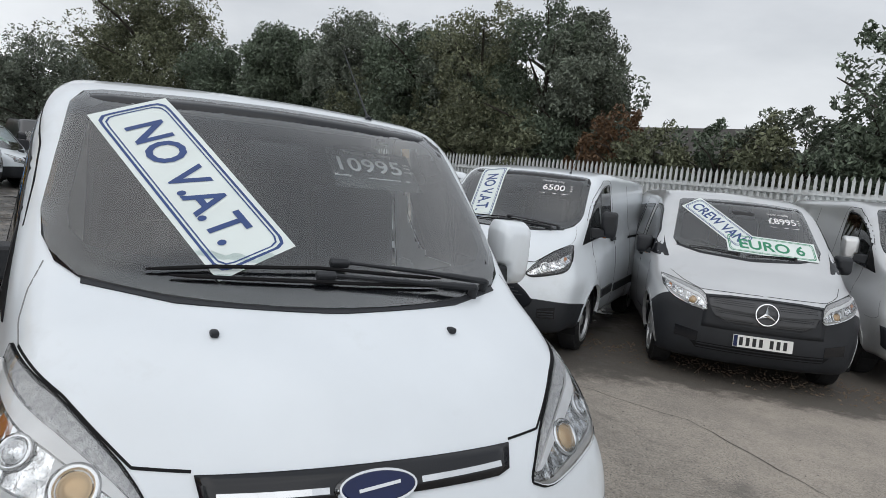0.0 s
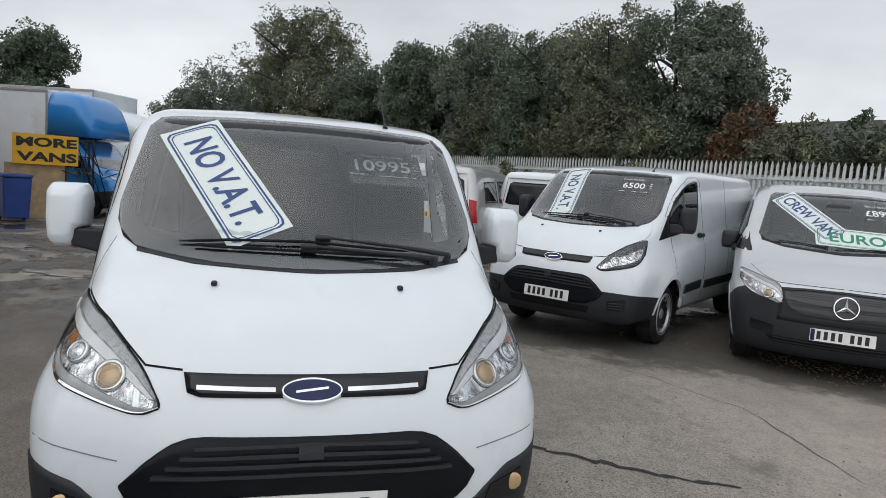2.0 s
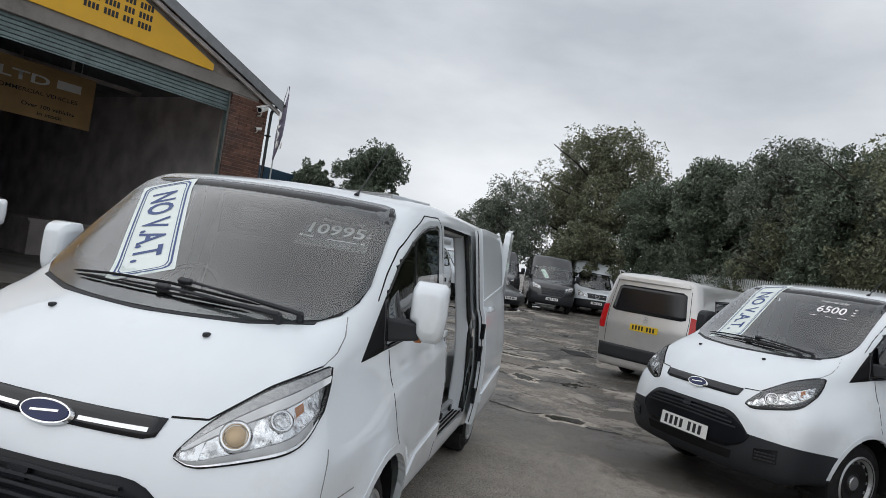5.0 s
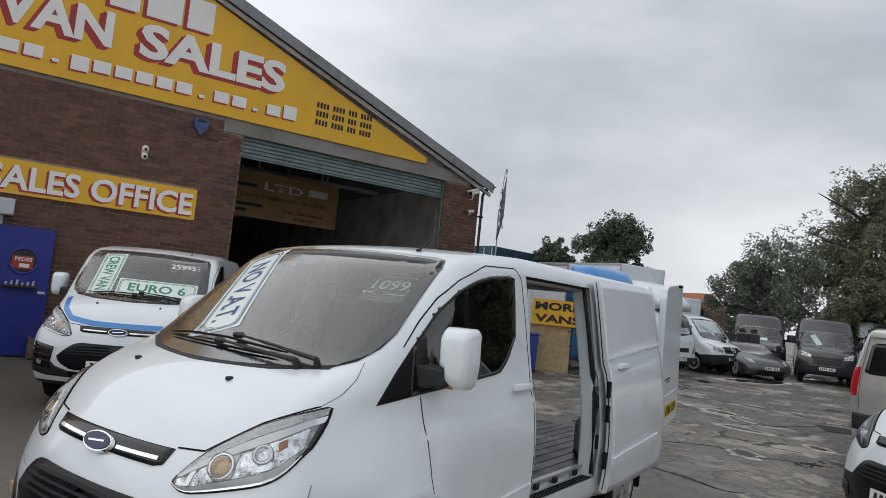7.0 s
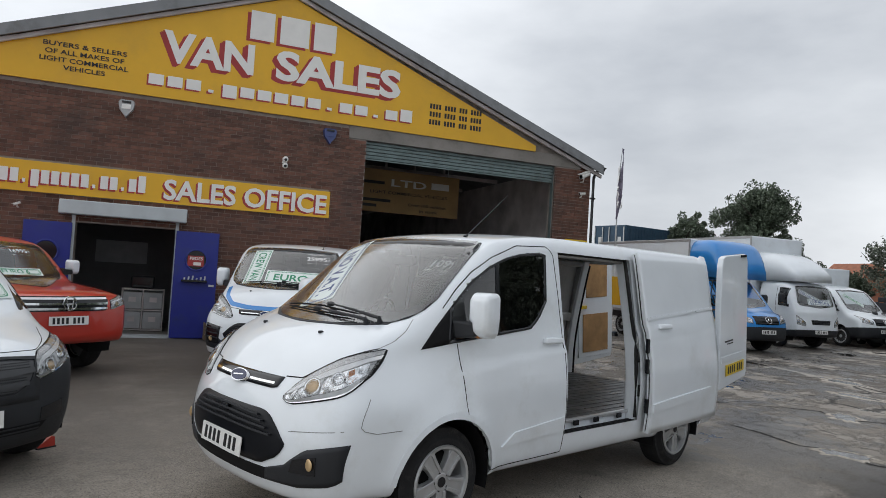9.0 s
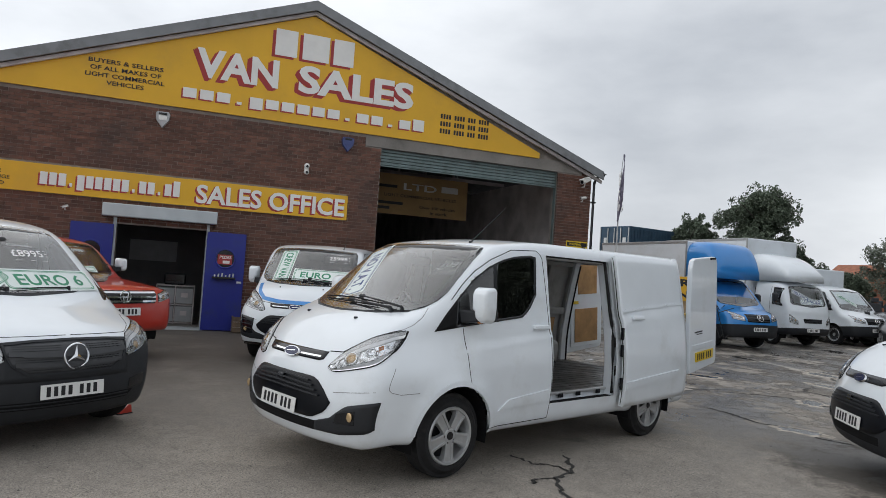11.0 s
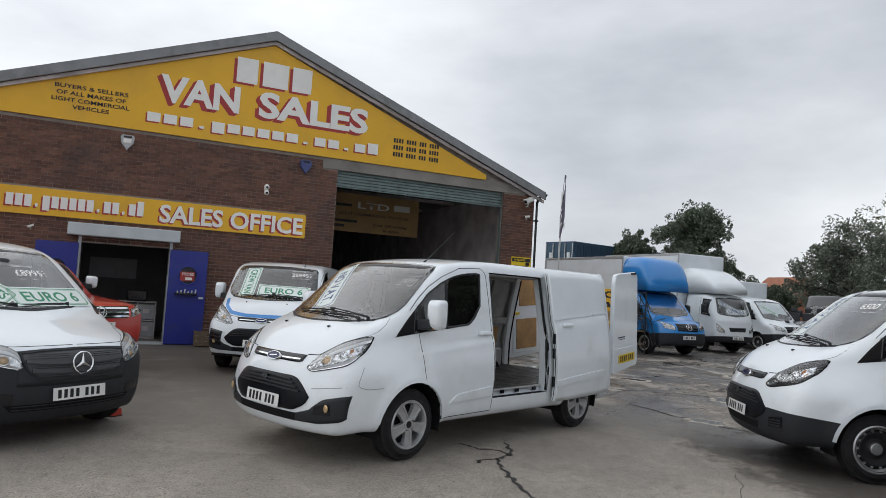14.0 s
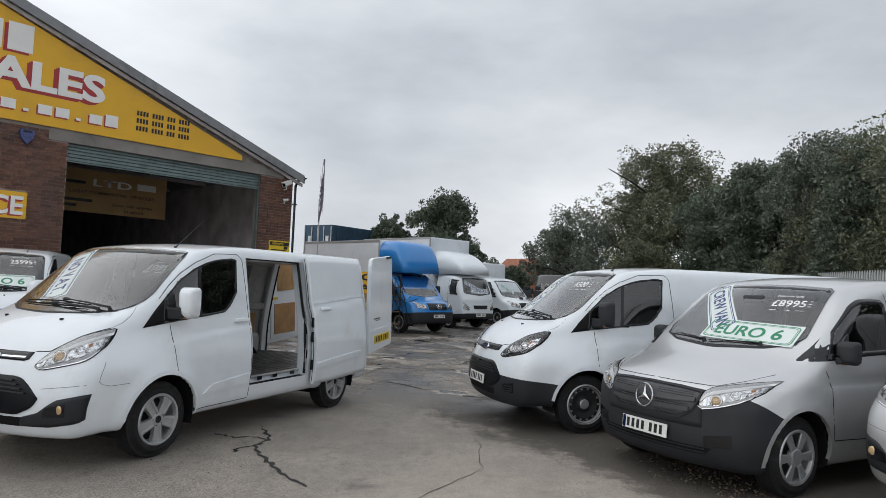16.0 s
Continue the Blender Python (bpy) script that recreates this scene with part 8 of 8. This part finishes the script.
for k in range(3):
    slab("plank", -1.98, -1.45, -0.42, -0.40, 0.02 + 0.11 * k, 0.12 + 0.11 * k, OLDWOOD, crate, bevel=0.004)
    slab("plank", -1.98, -1.96, -0.40, -0.08, 0.02 + 0.11 * k, 0.12 + 0.11 * k, OLDWOOD, crate, bevel=0.004)
    slab("plank", -1.47, -1.45, -0.40, -0.08, 0.02 + 0.11 * k, 0.12 + 0.11 * k, OLDWOOD, crate, bevel=0.004)
slab("soil", -1.96, -1.47, -0.40, -0.08, 0.02, 0.28, DARKROOM, crate)

# ---- yard furniture ----
FLAGCLOTH = material("grey_violet_flag", (0.17, 0.155, 0.22), 0.8, 0, 0.1, 4)
flag = tagged(new("feather_flag"), "grey feather flag lettered SALES on a pole", "flag")
flag.matrix_world = pose(16.97, 8.06, 0, 0, 0, 42.0)
part("pole", tube_bm([(0, 0, 0), (0, 0, 3.0), (-0.05, 0, 4.6), (-0.25, 0, 5.6), (-0.45, 0, 5.96)], [0.03, 0.025, 0.018, 0.012, 0.008], 8), GALV, flag)
bm = bmesh.new()
rows = []
for k in range(15):
    t = k / 14
    z = 3.75 + 2.2 * t
    x0 = -0.05 * max(0, (z - 3) / 1.6) if z < 4.6 else -0.05 - 0.37 * ((z - 4.6) / 1.22) ** 1.8
    wd = 0.08 + 0.50 * math.sin(min(1, t * 1.15) * math.pi * 0.62) * (1 - 0.75 * max(0, t - 0.86) / 0.14)
    rows.append([bm.verts.new((x0 - wd * q, 0.05 * math.sin(q * 3 + t * 5), z)) for q in (0, 0.25, 0.5, 0.75, 1)])
for a, b in zip(rows, rows[1:]):
    for q in range(4):
        bm.faces.new((a[q], a[q + 1], b[q + 1], b[q]))
part("flag_cloth", bm, FLAGCLOTH, flag)
for y in (-0.056, 0.056):
    bm = text_mesh("SALES", 0.27, 0.004, width=1.35, bold=0.02)
    bm.transform(Matrix.Translation((-0.32, y, 4.75)) @ Matrix.Rotation(radians(-84), 4, "Y") @ Matrix.Rotation(radians(90 if y < 0 else -90), 4, "X") @ (Matrix.Identity(4) if y < 0 else Matrix.Rotation(math.pi, 4, "Y") @ Matrix.Rotation(math.pi, 4, "Z")))
    part("lettering", bm, SIGNWHITE, flag)
part("flag_base", cyl_bm((0, 0, 0), (0, 0, 0.12), 0.25, 0.2, 16), GLOSSBLACK, flag)

OSB = material("pale_chipboard", (0.42, 0.30, 0.17), 0.8, 0, 0.2, 8, dirt=(0.30, 0.22, 0.13), dirt_scale=3)
hoard = tagged(new("board_sign"), "yellow sign over a leaning chipboard sheet", "sign")
hoard.matrix_world = pose(15.627, 5.24, 0, 0, 0, -63.7)
part("chipboard", box_bm(-0.72, 0.52, -0.02, 0.02, 0.02, 1.30, 0.004, m=Matrix.Rotation(radians(-4), 4, "X")), OSB, hoard)
part("yellow_board", box_bm(-0.58, 0.78, -0.05, -0.02, 1.28, 1.98, 0.004), SIGN, hoard)
sign_text(hoard, "MORE", 0.12, 1.80, 0.22, 1.25, INK, y=-0.052, bold=0.04)
sign_text(hoard, "VANS", 0.12, 1.46, 0.22, 1.25, INK, y=-0.052, bold=0.04)
hoard_b = tagged(new("board_sign"), "old yellow sign board with white marks", "sign")
hoard_b.matrix_world = pose(17.181, 7.122, 0, 0, 0, -63.7)
part("yellow_board", box_bm(-1.2, 0.55, -0.02, 0.02, 1.0, 1.9, 0.004), SIGN, hoard_b)
part("board_leg", box_bm(-1.1, -1.0, 0.02, 0.08, 0.0, 1.9), OLDWOOD, hoard_b)
part("board_leg", box_bm(0.4, 0.5, 0.02, 0.08, 0.0, 1.9), OLDWOOD, hoard_b)
for k in range(4):
    part("letter_bar", box_bm(-0.6 + 0.24 * k, -0.42 + 0.24 * k, -0.026, -0.021, 1.4, 1.62), SIGNWHITE, hoard_b)
BINBLUE = material("dark_blue_bin_plastic", (0.02, 0.055, 0.24), 0.5, 0, 0.15, 4)
bin_ = tagged(new("wheelie_bin"), "dark blue wheelie bin beside the chipboard sheet", "bin")
bin_.matrix_world = pose(14.75, 5.51, 0, 0, 0, -61.7)
bm = box_bm(-0.28, 0.28, -0.34, 0.34, 0.08, 0.98, 0.03)
for v in bm.verts:
    if v.co.z < 0.5:
        v.co.x *= 0.86
        v.co.y *= 0.80
part("bin_body", bm, BINBLUE, bin_)
part("bin_lid", box_bm(-0.295, 0.295, -0.37, 0.36, 0.98, 1.06, 0.03), BINBLUE, bin_)
part("bin_handle", cyl_bm((-0.24, 0.39, 0.97), (0.24, 0.39, 0.97), 0.016, seg=8), BINBLUE, bin_)
for x in (-0.24, 0.24):
    part("bin_wheel", cyl_bm((x - 0.025, 0.26, 0.1), (x + 0.025, 0.26, 0.1), 0.1, seg=14), RUBBER, bin_)
rack = tagged(new("metal_rack"), "rusty metal rack hung with black cables", "rack")
rack.matrix_world = pose(16.223, 4.601, 0, 0, 0, -63.7)
for x in (-0.3, 0.3):
    for y in (-0.2, 0.2):
        part("post", box_bm(x - 0.02, x + 0.02, y - 0.02, y + 0.02, 0, 1.95), STEEL, rack)
for z in (0.3, 0.7, 1.1, 1.5, 1.9):
    part("rack_shelf", box_bm(-0.32, 0.32, -0.22, 0.22, z, z + 0.03), OLDWOOD if z < 1.5 else STEEL, rack)
rng = random.Random(5)
for k in range(9):
    x0, z0 = rng.uniform(-0.3, 0.3), rng.uniform(1.4, 2.0)
    x1, z1 = rng.uniform(-0.4, 0.9), rng.uniform(0.3, 1.3)
    part("cable", tube_bm([(x0, -0.24, z0), ((x0 + x1) / 2 + 0.15, -0.28, min(z0, z1) - 0.15), (x1, -0.26, z1)], 0.014, 6), GLOSSBLACK, rack)
cone = tagged(new("traffic_cone"), "orange and white traffic cone", "cone")
cone.matrix_world = pose(15.636, 6.012, 0)
ORANGE = material("cone_orange", (0.75, 0.13, 0.02), 0.5, 0, 0.1, 6)
part("cone_body", cyl_bm((0, 0, 0.03), (0, 0, 0.72), 0.14, 0.03, 20), ORANGE, cone)
part("cone_sleeve", cyl_bm((0, 0, 0.34), (0, 0, 0.52), 0.097, 0.068, 20), SIGNWHITE, cone)
part("cone_base", box_bm(-0.19, 0.19, -0.19, 0.19, 0, 0.035, 0.01), ORANGE, cone)

chock = tagged(new("wheel_chock"), "small red wheel chock under the white crew van", "chock")
chock.matrix_world = pose(-0.414, 2.253, 0, 0, 0, 18.3)
bm = bmesh.new()
prof = [(-0.07, 0.012), (0.07, 0.012), (0.06, 0.085), (0.03, 0.09), (-0.06, 0.03)]
fa, fb = [bm.verts.new((x, -0.04, z)) for x, z in prof], [bm.verts.new((x, 0.04, z)) for x, z in prof]
bm.faces.new(fa)
bm.faces.new(fb[::-1])
for k in range(5):
    bm.faces.new((fa[k], fb[k], fb[(k + 1) % 5], fa[(k + 1) % 5]))
bmesh.ops.recalc_face_normals(bm, faces=bm.faces[:])
part("chock_body", bm, RED, chock)
part("chock_foot", box_bm(-0.08, 0.08, -0.045, 0.045, 0, 0.012, 0.004), RUBBER, chock)

# ---- yard surface: cracks, drain, grit ----
CRACK = material("crack_shadow", (0.03, 0.028, 0.026), 0.9, 0, 0.3, 20)


def crack(points, width, seed):
    rng = random.Random(seed)
    pts = resample(points, max(8, len(points) * 6))
    bm = bmesh.new()
    last = None
    for i, (x, y) in enumerate(pts):
        t = pts[min(i + 1, len(pts) - 1)] - pts[max(i - 1, 0)]
        t = t / (np.linalg.norm(t) + 1e-9)
        w = width * rng.uniform(0.25, 1.0) * (0.35 if i in (0, len(pts) - 1) else 1)
        jx, jy = rng.uniform(-0.025, 0.025), rng.uniform(-0.025, 0.025)
        a = bm.verts.new((x + jx - t[1] * w, y + jy + t[0] * w, 0.004))
        b = bm.verts.new((x + jx + t[1] * w, y + jy - t[0] * w, 0.004))
        if last:
            bm.faces.new((last[0], last[1], b, a))
        last = (a, b)
    return tagged(part("crack", bm, CRACK), "dark crack in the concrete", "crack", "cracks in the yard", "structure")


crack([(2.44, -0.98), (2.30, -1.17), (2.05, -1.37), (1.80, -1.39), (1.55, -1.65), (1.32, -2.0), (1.15, -2.2), (0.97, -2.55)], 0.030, 1)
crack([(1.99, -0.71), (1.97, -1.02), (2.10, -1.20), (2.05, -1.37)], 0.022, 2)
crack([(1.80, -1.39), (1.62, -1.33), (1.5, -1.42)], 0.022, 3)
crack([(6.39, -0.39), (6.28, -0.85), (6.01, -1.29), (6.17, -1.59), (5.86, -2.01), (5.89, -2.39)], 0.030, 4)
crack([(8.13, 0.07), (8.52, -0.34), (8.68, -0.68), (8.36, -1.09), (8.57, -1.43), (8.83, -2.06)], 0.028, 5)
crack([(0.9, -3.4), (2.2, -3.6), (3.4, -3.1)], 0.005, 6)
crack([(12.45, 1.36), (13.24, 0.56), (12.0, -0.83), (13.34, -1.56)], 0.035, 7)
crack([(14.25, 2.22), (15.26, 0.96), (14.94, -0.53)], 0.035, 8)
RIM = material("spalled_concrete", (0.44, 0.40, 0.35), 0.9, 0, 0.35, 14, bump=0.6, bump_scale=45)
MUD = material("wet_mud", (0.030, 0.027, 0.024), 0.16, 0, 0.3, 4, rough_var=0.1, bump=0.25, bump_scale=25)


def pothole(x, y, a, b, turn, seed):
    """A broken-out hollow: a spalled ragged lip round wet mud."""
    rng = random.Random(seed)
    n = 30
    jag = [rng.uniform(0.72, 1.18) for _ in range(n)]
    lip = [rng.uniform(1.06, 1.45) for _ in range(n)]
    ring = lambda k, z: [(k(i) * a * math.cos(2 * math.pi * i / n), k(i) * b * math.sin(2 * math.pi * i / n), z(i)) for i in range(n)]
    root = tagged(new("pothole"), "wet pothole with a broken pale lip", "pothole", "potholes in the yard", "structure")
    root.matrix_world = pose(x, y, 0, 0, 0, turn)
    bm = bmesh.new()
    inner = [bm.verts.new(c) for c in ring(lambda i: jag[i], lambda i: 0.005)]
    crest = [bm.verts.new(c) for c in ring(lambda i: jag[i] * (1 + (lip[i] - 1) * 0.3), lambda i: 0.010 + 0.012 * (lip[i] - 1))]
    outer = [bm.verts.new(c) for c in ring(lambda i: jag[i] * lip[i], lambda i: 0.001)]
    for p, q in ((inner, crest), (crest, outer)):
        for i in range(n):
            bm.faces.new((p[i], p[(i + 1) % n], q[(i + 1) % n], q[i]))
    bmesh.ops.recalc_face_normals(bm, faces=bm.faces[:])
    part("broken_lip", bm, RIM, root)
    bm = bmesh.new()
    bm.faces.new([bm.verts.new(c) for c in ring(lambda i: jag[i] * 1.01, lambda i: 0.0055)])
    part("mud", bm, MUD, root)


pothole(8.55, -1.05, 0.30, 0.17, 20, 1)
pothole(11.0, -0.55, 0.42, 0.17, 75, 2)
pothole(10.3, -1.75, 0.22, 0.14, 40, 3)
pothole(12.9, 0.2, 0.45, 0.22, 60, 4)
pothole(9.6, 1.2, 0.35, 0.18, 100, 5)
pothole(24.0, 1.2, 1.9, 0.55, -25, 6)
pothole(6.05, -1.75, 0.16, 0.30, 10, 7)
drain = tagged(new("drain_grate"), "iron drain grate sunk in the yard", "drain")
drain.matrix_world = pose(13.2, -1.8, 0, 0, 0, 18.3)
part("pit", box_bm(-0.42, 0.42, -0.28, 0.28, 0.002, 0.006), CRACK, drain)
for k in range(8):
    part("grate_bar", box_bm(-0.40, 0.40, -0.26 + 0.066 * k, -0.235 + 0.066 * k, 0.006, 0.012), STEEL, drain)
for rx, ry, n, sd in ((1.0, -2.0, 170, 3), (3.9, -4.9, 900, 4), (-1.0, -0.2, 60, 5)):
    rng = random.Random(sd)
    bm = bmesh.new()
    for k in range(n):
        x, y = rx + rng.gauss(0, 1.6), ry + rng.gauss(0, 1.4)
        if sd == 4:
            q = rng.uniform(-2.2, 1.6)
            x, y = 3.75 + 0.78 * q + rng.gauss(0, 0.32), -5.1 + 0.62 * q + rng.gauss(0, 0.30)
        r = rng.uniform(0.003, 0.009) if sd != 4 else rng.uniform(0.006, 0.020)
        a0 = rng.uniform(0, 6.28)
        v = [bm.verts.new((x + r * math.cos(a0 + q) * rng.uniform(0.6, 1.6), y + r * math.sin(a0 + q), 0.003)) for q in (0, 1.6, 3.1, 4.7)]
        top = bm.verts.new((x, y, 0.003 + r * 0.7))
        for i in range(4):
            bm.faces.new((v[i], v[(i + 1) % 4], top))
    tagged(part("grit", bm, CRACK if sd != 4 else OLDWOOD), "scattered grit and dead leaves", "grit", kind="stuff")

# ---- bricks of the facade, last ----
BW, BH, J = 0.215, 0.065, 0.01
OPENINGS = ((-4.36, -2.62, 0.0, 2.08), (1.10, 5.88, 0.0, 4.35), (-8.2, 0.35, 2.58, 3.09), (0.70, 6.6, 4.28, 4.6))


def brick_boxes():
    out = []
    rows = int(4.57 / (BH + J))
    for r in range(rows):
        z = 0.005 + r * (BH + J)
        x = LEFT + (0 if r % 2 else -(BW + J) / 2)
        while x < RIGHT - 0.01:
            x0, x1 = max(x, LEFT), min(x + BW, RIGHT)
            for a, b, c, d in OPENINGS:
                if z < d and z + BH > c and x1 > a and x0 < b:
                    if x0 < a and x1 - a < BW:
                        x1 = a
                    elif x1 > b and b - x0 < BW:
                        x0 = b
                    else:
                        x1 = x0
            if x1 - x0 > 0.03:
                out.append((x0, x1, z))
            x += BW + J
    return out


rng = random.Random(11)
rest_v, rest_f = [], []
shared = part("brick", box_bm(-BW / 2, BW / 2, 0.0, 0.045, 0, BH), BRICK, wall_f)
made = 0
for x0, x1, z in brick_boxes():
    out = rng.uniform(-0.003, 0.003)
    whole = abs(x1 - x0 - BW) < 1e-4
    if whole and made < 300 and -2.6 < x0 < 1.1 and 0.7 < z < 2.5:
        if made == 0:
            o = shared
        else:
            o = new("brick", shared.data)
            o.parent = wall_f
        o.matrix_local = pose((x0 + x1) / 2, out, z)
        made += 1
        continue
    n = len(rest_v)
    y0, y1 = out, 0.045
    rest_v += [(x0, y0, z), (x1, y0, z), (x1, y0, z + BH), (x0, y0, z + BH), (x0, y1, z), (x1, y1, z), (x1, y1, z + BH), (x0, y1, z + BH)]
    rest_f += [(n, n + 1, n + 2, n + 3), (n + 4, n, n + 3, n + 7), (n + 1, n + 5, n + 6, n + 2), (n + 3, n + 2, n + 6, n + 7), (n + 4, n + 5, n + 1, n)]
from_lists("brick_rest", rest_v, rest_f, BRICK, wall_f)["kind"] = "stuff"
